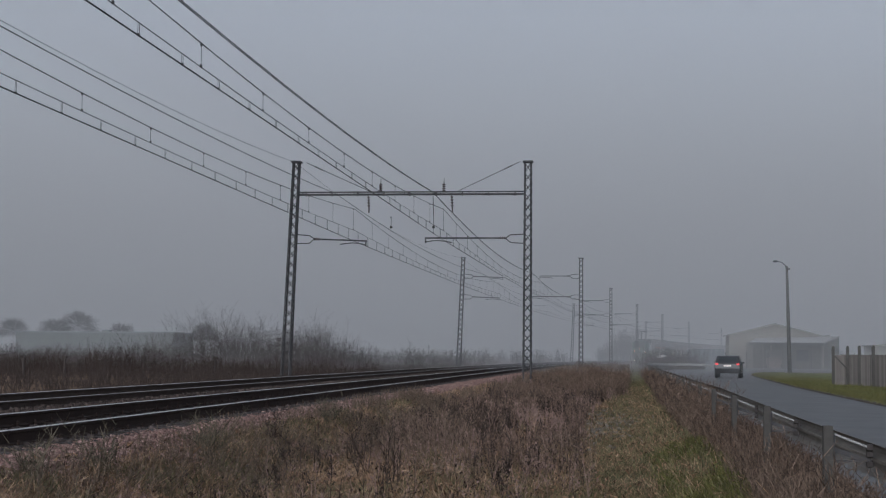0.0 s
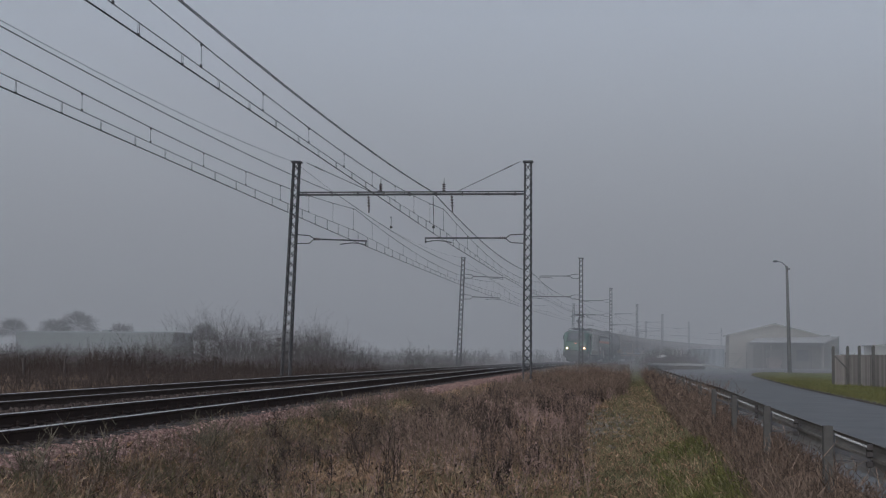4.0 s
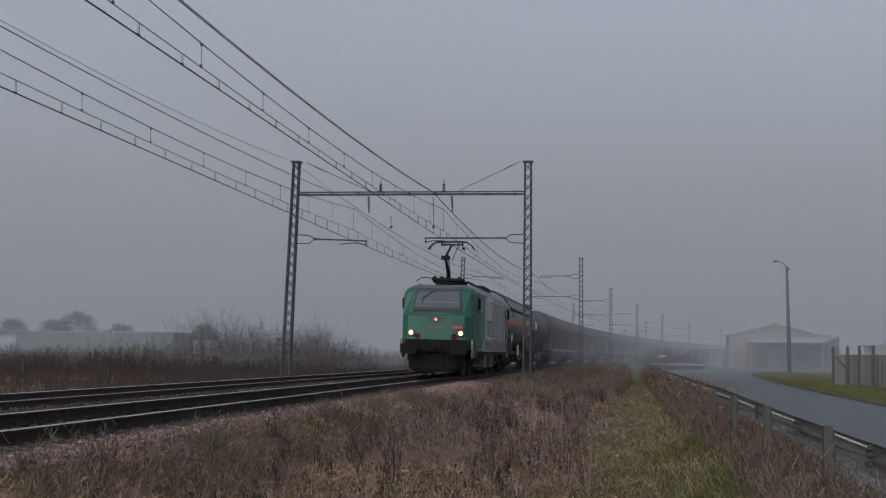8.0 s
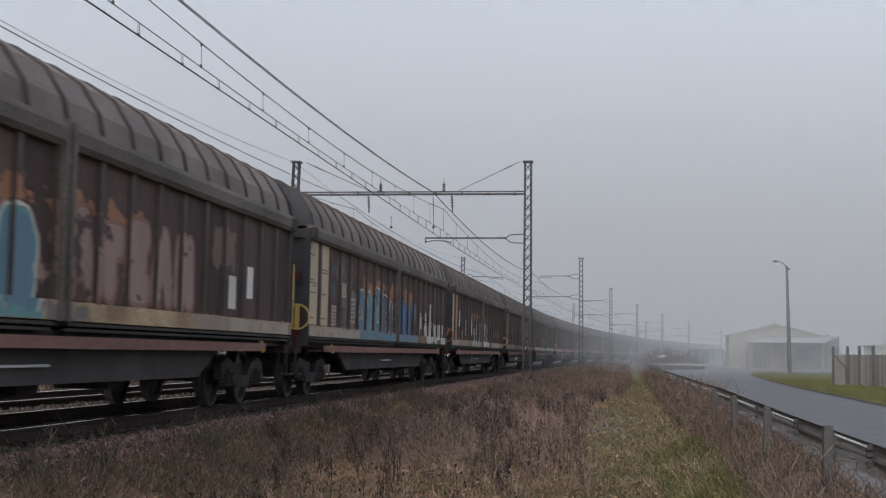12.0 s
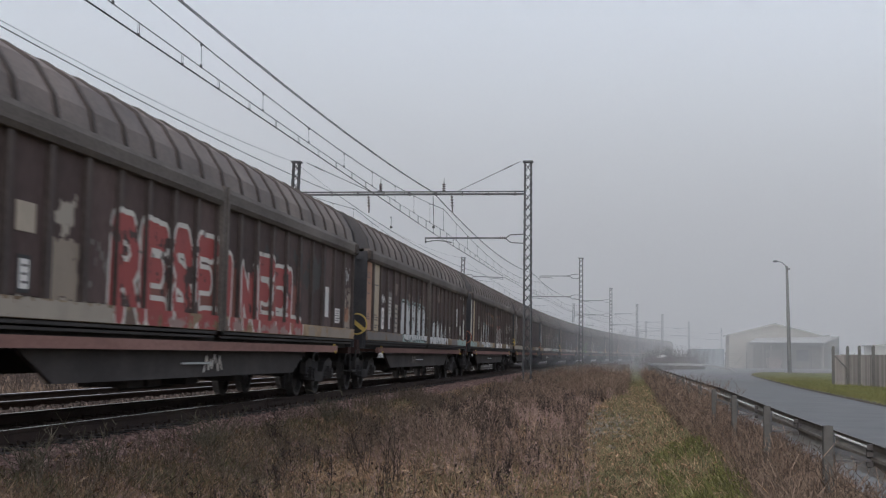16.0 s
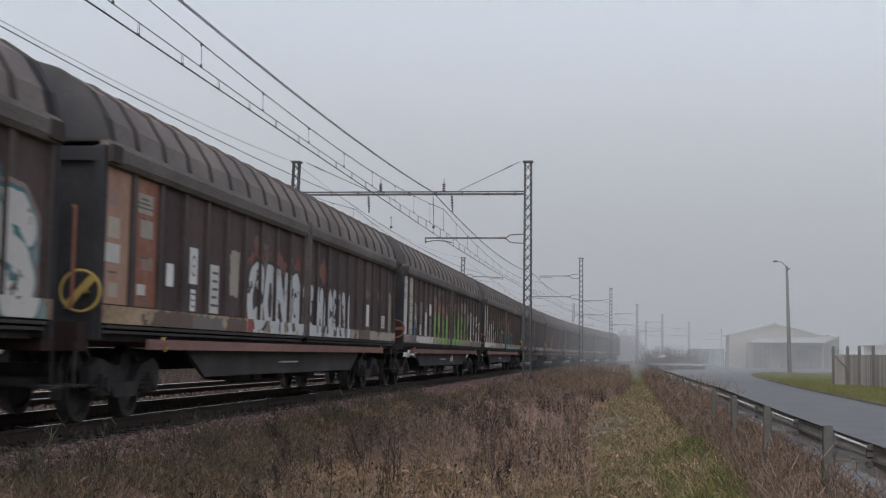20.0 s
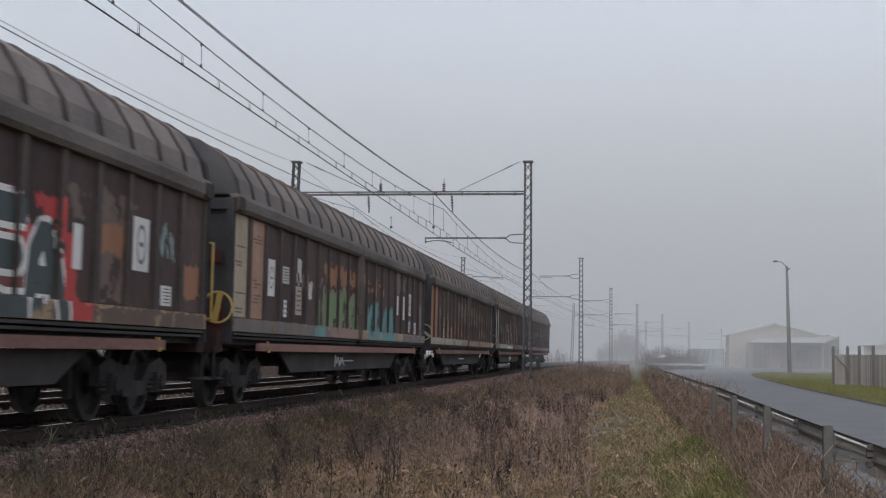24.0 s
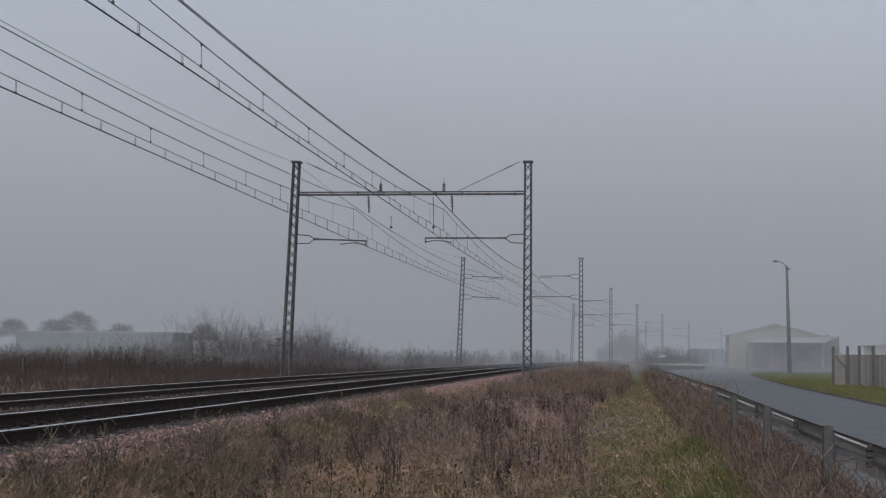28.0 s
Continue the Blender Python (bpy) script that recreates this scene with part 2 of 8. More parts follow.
def livery():
    """Green cab, a slanting white flash and a grey body, by place along the locomotive."""
    m = mat("livery_paint", [(0.185, 0.178, 0.156), (0.25, 0.24, 0.213)], 0.45, scale=.8, fine=12, bump=0.05)
    n, l = m.node_tree.nodes, m.node_tree.links
    b = n["Principled BSDF"]
    old = b.inputs["Base Color"].links[0].from_socket
    tc, sep = n.new("ShaderNodeTexCoord"), n.new("ShaderNodeSeparateXYZ")
    l.new(tc.outputs["Object"], sep.inputs[0])

    def side(limit, slope):
        """Ahead of an edge that leans back with height."""
        lean = n.new("ShaderNodeMath")
        lean.operation, lean.inputs[1].default_value = "MULTIPLY_ADD", -slope
        l.new(sep.outputs["Z"], lean.inputs[0]), l.new(sep.outputs["Y"], lean.inputs[2])
        a = n.new("ShaderNodeMath")
        a.operation, a.inputs[1].default_value = "LESS_THAN", limit
        l.new(lean.outputs[0], a.inputs[0])
        return a.outputs[0]

    def over(fac, under, colour):
        x = n.new("ShaderNodeMix")
        x.data_type = "RGBA"
        l.new(fac, x.inputs["Factor"]), l.new(under, x.inputs["A"])
        x.inputs["B"].default_value = (*colour, 1)
        return x.outputs["Result"]

    c = over(side(-1.12, .49), old, (.47, .46, .43))
    # brighter copy of the cab's green, for the lit side
    c = over(side(-5.34, .7), c, (.011, .125, .080))
    l.new(c, b.inputs["Base Color"])
    return m


M_LIVERY = livery()


def vary(m, amount=0.5):
    """Lightens and darkens a material from piece to piece."""
    n, l = m.node_tree.nodes, m.node_tree.links
    b = n["Principled BSDF"]
    old = b.inputs["Base Color"].links[0].from_socket
    info, h = n.new("ShaderNodeObjectInfo"), n.new("ShaderNodeHueSaturation")
    r = n.new("ShaderNodeMapRange")
    r.inputs["To Min"].default_value, r.inputs["To Max"].default_value = 1 - amount, 1 + amount
    l.new(info.outputs["Random"], r.inputs["Value"]), l.new(r.outputs[0], h.inputs["Value"])
    l.new(old, h.inputs["Color"]), l.new(h.outputs[0], b.inputs["Base Color"])
    return m


def vary_islands(m, amount=0.5):
    n, l = m.node_tree.nodes, m.node_tree.links
    b = n["Principled BSDF"]
    old = b.inputs["Base Color"].links[0].from_socket
    info, h = n.new("ShaderNodeNewGeometry"), n.new("ShaderNodeHueSaturation")
    r = n.new("ShaderNodeMapRange")
    r.inputs["To Min"].default_value, r.inputs["To Max"].default_value = 1 - amount, 1 + amount
    l.new(info.outputs["Random Per Island"], r.inputs["Value"]), l.new(r.outputs[0], h.inputs["Value"])
    l.new(old, h.inputs["Color"]), l.new(h.outputs[0], b.inputs["Base Color"])
    return m


M_PANEL = vary(mat("brown_wall_panel", [(0.063, 0.042, 0.040), (0.098, 0.066, 0.060), (0.147, 0.099, 0.089)], 0.7, spread=.3, scale=1.1, fine=22, stretch=(1, 1, .3)), .3)
vary(M_SLEEPER, .3), vary(M_BOARD, .35), vary(M_SOLE, .4), vary(M_STEPRAIL, .35)
vary_islands(M_STONE, .45), vary_islands(M_FARSTONE, .5), vary_islands(M_RUBBLE, .5), vary_islands(M_DARKBED, .4)
M_WEED_RED = vary_islands(mat("reddish_dry_weed", [(0.054, 0.035, 0.027), (0.102, 0.072, 0.054), (0.165, 0.124, 0.091)], 0.9, scale=.5, fine=6, bump=0), .7)
M_WEED_PINK = vary_islands(mat("faded_dry_weed", [(0.062, 0.044, 0.032), (0.112, 0.084, 0.062), (0.177, 0.146, 0.107)], 0.9, scale=.5, fine=6, bump=0), .65)
M_WEED_MOSS = vary_islands(mat("olive_moss_grass", [(0.061, 0.055, 0.026), (0.098, 0.089, 0.045), (0.147, 0.129, 0.078)], 0.9, scale=.5, fine=6, bump=0), .6)
M_STALK_DARK = vary_islands(mat("dark_bare_stalk", [(.018, .013, .011), (.035, .025, .021), (.06, .045, .036)], 0.9, scale=.5, fine=6, bump=0), .6)
M_SHRUB = vary_islands(mat("grey_green_twig", [(0.049, 0.045, 0.031), (0.090, 0.078, 0.055), (0.139, 0.116, 0.086)], 0.9, scale=.5, fine=6, bump=0), .6)
M_LITTER = vary_islands(mat("dead_leaf", [(0.044, 0.025, 0.016), (0.150, 0.090, 0.055), (0.330, 0.224, 0.152)], 0.9, scale=3, fine=20, bump=0), .8)
M_WEED_STRAW = vary_islands(mat("straw_dry_grass", [(0.116, 0.075, 0.043), (0.198, 0.133, 0.082), (0.309, 0.216, 0.145)], 0.9, scale=.5, fine=6, bump=0), .65)
M_WEED_GREEN = vary_islands(mat("winter_grass", [(0.049, 0.048, 0.015), (0.077, 0.075, 0.024), (0.115, 0.102, 0.045)], 0.85, scale=.4, fine=6, bump=0), .55)
M_TWIG = vary_islands(mat("bare_twig", [(.05, .042, .037), (.085, .072, .062)], 0.9, scale=.5, fine=6, bump=0), .4)
M_BUSH = vary_islands(mat("brown_brush_twig", [(0.028, 0.021, 0.019), (0.048, 0.037, 0.032), (0.070, 0.055, 0.047)], 0.9, scale=.3, fine=6, bump=0), .4)
M_CONIFER = vary_islands(mat("dark_evergreen_leaf", [(.018, .03, .02), (.03, .048, .03)], 0.9, scale=.4, fine=6, bump=0), .4)


def ground_material():
    """Brown soil that turns to mossy green along the footpath beside the guard rail."""
    m = mat("field_soil", [(0.051, 0.031, 0.023), (0.112, 0.072, 0.046), (0.217, 0.144, 0.084)], 0.95, scale=0.9, fine=14, bump=0.6)
    n, l = m.node_tree.nodes, m.node_tree.links
    b = n["Principled BSDF"]
    old = b.inputs["Base Color"].links[0].from_socket
    tc, sep, ns = n.new("ShaderNodeTexCoord"), n.new("ShaderNodeSeparateXYZ"), n.new("ShaderNodeTexNoise")
    l.new(tc.outputs["Object"], sep.inputs[0]), l.new(tc.outputs["Object"], ns.inputs["Vector"])
    ns.inputs["Scale"].default_value = .8
    add = n.new("ShaderNodeMath")
    add.operation = "MULTIPLY_ADD"
    add.inputs[1].default_value = 1.6
    l.new(ns.outputs[0], add.inputs[0]), l.new(sep.outputs["X"], add.inputs[2])
    up = n.new("ShaderNodeMapRange")
    up.inputs["From Min"].default_value, up.inputs["From Max"].default_value = -.1, .7
    l.new(add.outputs[0], up.inputs["Value"])
    x = n.new("ShaderNodeMix")
    x.data_type = "RGBA"
    x.inputs["B"].default_value = (.078, .070, .034, 1)
    l.new(up.outputs[0], x.inputs["Factor"]), l.new(old, x.inputs["A"]), l.new(x.outputs["Result"], b.inputs["Base Color"])
    return m


M_GROUND = ground_material()


def paint(name, c, dirt=.72):
    c = (c[0] * 1.07, c[1], c[2] * .97)
    lo = tuple(v * dirt * .85 for v in c)
    return mat("paint_" + name, [lo, tuple(v * .92 for v in c), c], 0.65, scale=1.4, fine=20, bump=0.05, stretch=(1, 1, .5))


PAINT = {k: paint(k, c) for k, c in {
    "white": (.80, .80, .78), "signalred": (.52, .05, .045), "pale": (.62, .61, .57), "sand": (.38, .34, .28), "beige": (.30, .25, .195), "cream": (.48, .42, .33), "silver": (.60, .62, .62),
    "darkgrey": (.06, .06, .062), "black": (.022, .022, .024), "slate": (.085, .10, .14), "slategreen": (.055, .075, .075), "blue": (.12, .23, .31), "bluebright": (.08, .19, .42),
    "teal": (.14, .31, .32), "tealdark": (.06, .18, .19), "mint": (.32, .43, .40), "green": (.17, .28, .12), "red": (.33, .055, .05), "redbrown": (.20, .065, .045), "rustorange": (.33, .15, .075),
    "oldred": (.24, .125, .092), "oldpink": (.32, .21, .17), "oldbrown": (.16, .112, .09), "oldgrey": (.17, .152, .14), "brown": (.13, .085, .062), "greybrown": (.15, .125, .11), "dustpink": (.32, .22, .20), "pink": (.45, .10, .19), "plum": (.10, .055, .09), "yellow": (.50, .52, .10), "lime": (.20, .40, .09), "soot": (.032, .026, .024), "print": (.10, .09, .085)}.items()}
BOARDS = {k: mat("board_" + k, c, 0.75, scale=1.0, fine=16, bump=0.15, stretch=(1, 1, .6)) for k, c in {
    "cream": [(.34, .23, .14), (.55, .44, .31), (.64, .55, .42)], "beige": [(.28, .20, .14), (.47, .38, .28), (.55, .47, .37)], "rustorange": [(.26, .12, .08), (.42, .25, .175), (.52, .37, .285)],
    "redbrown": [(.18, .065, .045), (.30, .125, .085), (.42, .26, .19)], "red": [(.16, .05, .035), (.26, .085, .06), (.34, .2, .15)], "pale": [(.42, .40, .36), (.60, .57, .52), (.66, .64, .60)], "sand": [(.30, .24, .17), (.50, .43, .33), (.58, .52, .43)], "white": [(.42, .43, .42), (.56, .58, .58), (.64, .65, .65)],
    "orangewood": [(.20, .09, .055), (.36, .17, .10), (.46, .25, .16)], "oldpinkwood": [(.22, .13, .10), (.40, .29, .23), (.48, .40, .33)]}.items()}

M_OLDPOST = mat("dark_weathered_concrete", [(.040, .038, .036), (.066, .063, .059), (.095, .09, .084)], 0.9, scale=2.5, fine=30)

def quads(name, V, material):
    """A mesh of loose four-cornered blades from an array of shape (n, 4, 3)."""
    V = np.ascontiguousarray(V, dtype=np.float32)
    n = len(V)
    me = bpy.data.meshes.new(name)
    me.vertices.add(4 * n), me.loops.add(4 * n), me.polygons.add(n)
    me.vertices.foreach_set("co", V.ravel())
    me.loops.foreach_set("vertex_index", np.arange(4 * n, dtype=np.int32))
    me.polygons.foreach_set("loop_start", np.arange(0, 4 * n, 4, dtype=np.int32))
    for x in material if isinstance(material, (list, tuple)) else (material,):
        me.materials.append(x)
    me.update(calc_edges=True)
    me.validate()
    return me


S_STEPS = [-560, -300, -100] + list(range(-40, 85, 25)) + [85 + 12 * i for i in range(45)] + [640, 700, 760, 840]


def road_z(y):
    return 0.19 + 0.17 * max(0.0, min(1.0, (70 - y) / 60))


def verge_x(y):
    """Right edge of the road."""
    pts = [(-200, 6.2), (20, 6.4), (42.7, 7.1), (75, 8.0), (106, 9.0), (120, 9.7), (131, 11.5), (135, 16.0)]
    for (a, p), (b, q) in zip(pts, pts[1:]):
        if y <= b:
            return p + (q - p) * (y - a) / (b - a)
    return pts[-1][1]


# ---- ground ----
def ground_z(x, y):
    if x < -15.5:
        return 0.30
    if x < -5.5:
        return -0.08
    if x > 1.9:
        return road_z(y) - 0.04
    if x > 0.4:
        return (road_z(y) - 0.04) * min(1.0, (x - 0.4) / .8)
    return 0.0


def field_z(x, y):
    z = ground_z(x, y)
    if -6 < x < 1.6:
        z += 0.07 * noise.noise((x * 0.9, y * 0.5, 0)) + 0.03 * noise.noise((x * 2.5, y * 2.5, 3))
    return z


def build_ground():
    xs = sorted({-1500, -700, -350, -200, -120, -80, -50, -30, -22, -15.5, -14.5, *np.arange(-13, 2.0, 0.5).round(2), 1.9, 2.2, 4, 8, 14, 22, 40, 80, 160, 350, 700, 1500})
    ys = sorted({-1500, -600, -200, -60, -20, *range(-10, 100), *range(100, 260, 8), 300, 400, 600, 1000, 1800})
    vs = [(float(x), float(y), field_z(x, y)) for y in ys for x in xs]
    n = len(xs)
    fs = [(i * n + j, i * n + j + 1, i * n + n + j + 1, i * n + n + j) for i in range(len(ys) - 1) for j in range(n - 1)]
    tagged(new("ground", from_arrays("ground", vs, fs, M_GROUND)), "damp brown field soil with a mossy green track", "ground", kind="structure")


def stones(name, rng, places, size, material):
    """Many small broken stones: squashed, jittered six-faced lumps."""
    corners = np.array([(-1, -1, -1), (1, -1, -1), (1, 1, -1), (-1, 1, -1), (-1, -1, 1), (1, -1, 1), (1, 1, 1), (-1, 1, 1)]) * 0.5
    faces = np.array([(0, 3, 2, 1), (4, 5, 6, 7), (0, 1, 5, 4), (1, 2, 6, 5), (2, 3, 7, 6), (3, 0, 4, 7)])
    n = len(places)
    c = corners[None] * (1 + rng.uniform(-.45, .45, (n, 8, 3))) * (size * rng.uniform(.6, 1.5, (n, 1, 1))) * rng.uniform(.6, 1.1, (n, 1, 3))
    a = rng.uniform(0, 6.28, n)
    ca, sa = np.cos(a)[:, None], np.sin(a)[:, None]
    x, y = c[..., 0] * ca - c[..., 1] * sa, c[..., 0] * sa + c[..., 1] * ca
    tilt = rng.uniform(-.5, .5, (n, 1))
    c = np.stack([x, y, c[..., 2] + tilt * x], -1) + places[:, None]
    me = bpy.data.meshes.new(name)
    me.vertices.add(8 * n), me.loops.add(24 * n), me.polygons.add(6 * n)
    me.vertices.foreach_set("co", np.ascontiguousarray(c, np.float32).ravel())
    me.loops.foreach_set("vertex_index", (np.arange(n)[:, None, None] * 8 + faces[None]).astype(np.int32).ravel())
    me.polygons.foreach_set("loop_start", np.arange(0, 24 * n, 4, dtype=np.int32))
    me.materials.append(material)
    me.update(calc_edges=True)
    return me


BED = [(-7.6, -0.75), (-6.2, -0.55), (-5.2, -0.20), (1.30, -0.20), (1.75, -0.27), (3.0, -0.72), (3.9, -0.86)]


def bed_z(a):
    for (p, h), (q, k) in zip(BED, BED[1:]):
        if a <= q:
            return h + (k - h) * (a - p) / (q - p)
    return BED[-1][1]


def build_track():
    tagged(new("ballast_bed", along("ballast_bed", BED, 0, RAIL_Z, S_STEPS, M_BALLAST, closed=False)),
           "reddish grey ballast bed under two railway tracks", "ballast", kind="structure")
    rng = np.random.default_rng(5)
    # loose stones on the shoulder beside the near rail, and darker ones between and under the rails
    n = 42000
    s = 11 + 80 * rng.random(n) ** 1.6
    a = rng.uniform(1.1, 3.0, n)
    pl = np.array([(TRACK_X + q, y, RAIL_Z + bed_z(q) + .008) for q, y in zip(a, s)])
    tagged(new("ballast_stones", stones("ballast_stones", rng, pl, .036, M_STONE)), "loose reddish grey ballast stones on the shoulder", "stones", kind="stuff")
    n = 24000
    s = 12 + 90 * rng.random(n) ** 1.4
    a = rng.uniform(-5.0, -.95, n)
    pl = np.array([(TRACK_X + q, y, RAIL_Z - .165 + rng.uniform(0, .03)) for q, y in zip(a, s)])
    tagged(new("far_ballast", stones("far_ballast", rng, pl, .055, M_FARSTONE)), "brown ballast stones between the two tracks", "stones", kind="stuff")
    n = 4000
    s = 12 + 70 * rng.random(n) ** 1.5
    a = rng.uniform(-.8, 1.1, n)
    pl = np.array([(TRACK_X + q, y, RAIL_Z - .195 + rng.uniform(0, .02)) for q, y in zip(a, s)])
    tagged(new("oily_stones", stones("oily_stones", rng, pl, .05, M_DARKBED)), "dark oily ballast stones between the rails", "stones", kind="stuff")
    head = [(-.033, -.007), (-.026, 0), (.026, 0), (.033, -.007)]
    web = [(-.075, -.172), (-.075, -.16), (-.012, -.14), (-.012, -.045), (-.036, -.034), (-.036, -.007), (.036, -.007), (.036, -.034), (.012, -.045), (.012, -.14), (.075, -.16), (.075, -.172)]
    bm = bmesh.new()
    prism(bm, [(-1.3, -.10), (-1.3, .09), (-1.22, .11), (1.22, .11), (1.3, .09), (1.3, -.10)], -.125, .125)
    sleeper = finish("sleeper", bm, M_SLEEPER)
    bm = bmesh.new()
    box(bm, (0, 0, .012), (.17, .16, .025))
    rod(bm, (-.115, 0, 0), (-.115, 0, .06), .016, 6)
    rod(bm, (.115, 0, 0), (.115, 0, .06), .016, 6)
    clip = finish("rail_clip", bm, M_RAIL)
    for off in (0.0, -GAP):
        track = thing("railway_track", "railway track of two worn steel rails on dark sleepers", "track", "two parallel tracks", "structure")
        for side in (-0.753, 0.753):
            z = RAIL_Z + (0.022 if side < 0 else 0)
            rail = part("rail", along("rail", web, off + side, z, S_STEPS, M_RAILRUST if off < 0 else M_RAIL), None, track)
            worn = off < 0 and side > 0
            part("rail_head", along("rail_head", head, off + side, z, S_STEPS, M_DULLHEAD if worn else M_RAILTOP), None, rail, "dull brown running surface" if worn else "polished steel running surface")
        for i in range(150):
            s = 6 + i * 0.6
            x, y, a = on_track(s, off)
            part("sleeper", sleeper, None, track).matrix_basis = pose(x, y, RAIL_Z - .272, rz=-math.degrees(a))
            if i < 90 and off == 0.0:
                for side in (-0.753, 0.753):
                    part("rail_clip", clip, None, track).matrix_basis = pose(x + side, y, RAIL_Z - .166 + (.022 if side < 0 else 0))


# ---- overhead line ----
SPANS = [6.0, 62.0, 124.3, 179.8, 235.0, 292.0, 353.0, 430.0]   # supports along the line
CONTACT, AUX, MESS_UP, MESS_DOWN = 6.33, 6.50, 7.62, 6.84
FAR = -GAP


def lattice_mast(height, base_w, top_w, label):
    mast = thing("catenary_mast", label, "mast", "catenary masts along the line")
    for sx in (-1, 1):
        for sy in (-1, 1):
            bm = bmesh.new()
            a, b = Vector((sx * base_w / 2, sy * base_w / 2, -.3)), Vector((sx * top_w / 2, sy * top_w / 2, height))
            # angle iron: two thin flanges
            for dx, dy in ((1, 0), (0, 1)):
                w = Vector((-sx * .06 * dx, -sy * .06 * dy, 0))
                t = Vector((-sx * .008 * dy, -sy * .008 * dx, 0))
                vs = [bm.verts.new(p) for q in (a, b) for p in (q, q + w, q + w + t, q + t)]
                for f in ((0, 1, 5, 4), (1, 2, 6, 5), (2, 3, 7, 6), (3, 0, 4, 7), (0, 3, 2, 1), (4, 5, 6, 7)):
                    bm.faces.new([vs[i] for i in f])
            bmesh.ops.recalc_face_normals(bm, faces=bm.faces)
            part("leg", bm, M_STEEL, mast)
    n = int(height / 0.40)
    for face in range(4):
        bm = bmesh.new()
        turn = Matrix.Rotation(face * math.pi / 2, 4, "Z")
        for i in range(n):  # one welded lattice per face
            z0, z1 = height * i / n, height * (i + 1) / n
            w0, w1 = (base_w + (top_w - base_w) * z / height for z in (z0, z1))
            for sg in (1, -1):
                rod(bm, turn @ Vector((sg * w0 / 2, -w0 / 2, z0)), turn @ Vector((-sg * w1 / 2, -w1 / 2, z1)), 0.013, 4)
        part("bracing", bm, M_STEEL, mast)
    bm = bmesh.new()
    box(bm, (0, 0, height + .02), (top_w + .12, top_w + .12, .07))
    part("cap", bm, M_STEEL, mast)
    bm = bmesh.new()
    prism(bm, [(-.36, -.7), (-.36, -.30), (-.30, -.25), (.30, -.25), (.36, -.30), (.36, -.7)], -.34, .34)
    part("footing", bm, M_OLDPOST, mast)
    return mast


def insulator(bm, a, b, n=4, r=.075):
    a, b = Vector(a), Vector(b)
    rod(bm, a, b, .018, 6)
    for i in range(n):
        p = a + (b - a) * ((i + .7) / (n + .4))
        d = (b - a).normalized() * .03
        rod(bm, p - d, p + d, r, 10, r * .45)


def cantilever(reach, side, z):
    """A bracket arm that reaches from a mast towards the track; side +1 points to +x."""
    arm = tagged(new("bracket_arm"), "dark steel bracket arm with a curved steady arm")
    d = side
    bm = bmesh.new()
    for dz in (.16, -.22):
        rod(bm, (.16 * d, 0, z + dz), (.72 * d, 0, z + dz * .85), .02, 6)
        rod(bm, (.72 * d, 0, z + dz * .85), (.92 * d, 0, z), .02, 6)
    part("fork", bm, M_STEEL, arm)
    bm = bmesh.new()
    insulator(bm, (.9 * d, 0, z), (1.2 * d, 0, z), 3, .07)
    part("insulator", bm, M_BROWN, arm, "brown glazed insulator")
    bm = bmesh.new()
    rod(bm, (1.18 * d, 0, z), (reach * d, 0, z), .032, 8)
    box(bm, ((reach - .03) * d, 0, z - .1), (.05, .05, .22))
    part("tube", bm, M_STEEL, arm)
    bm = bmesh.new()
    pts = [Vector(((reach - .05 - .27 * i) * d, .01, z - .16 + .06 * math.sin(i * .9))) for i in range(5)]
    for p, q in zip(pts, pts[1:]):
        rod(bm, p, q, .02, 6)
    part("steady_arm", bm, M_STEEL, arm)
    return arm


def wire(name, points, r, label, parent=None, group="overhead wires"):
    bm = bmesh.new()
    n = 5
    rings = []
    for i, p in enumerate(points):
        rings.append([bm.verts.new(p + Vector((r * math.cos(2 * math.pi * k / n), 0, r * math.sin(2 * math.pi * k / n)))) for k in range(n)])
    for a, b in zip(rings, rings[1:]):
        for k in range(n):
            bm.faces.new((a[k], a[(k + 1) % n], b[(k + 1) % n], b[k]))
    if parent is not None:
        return part(name, bm, M_WIRE, parent)
    return solid(name, bm, M_WIRE, label, "wire", group)


def sag(s, hi, lo):
    """Height of a wire that hangs at hi from the supports and at lo in between."""
    for a, b in zip(SPANS, SPANS[1:]):
        if s <= b:
            u = (s - (a + b) / 2) / ((b - a) / 2)
            return lo + (hi - lo) * min(1.6, u * u)
    return hi


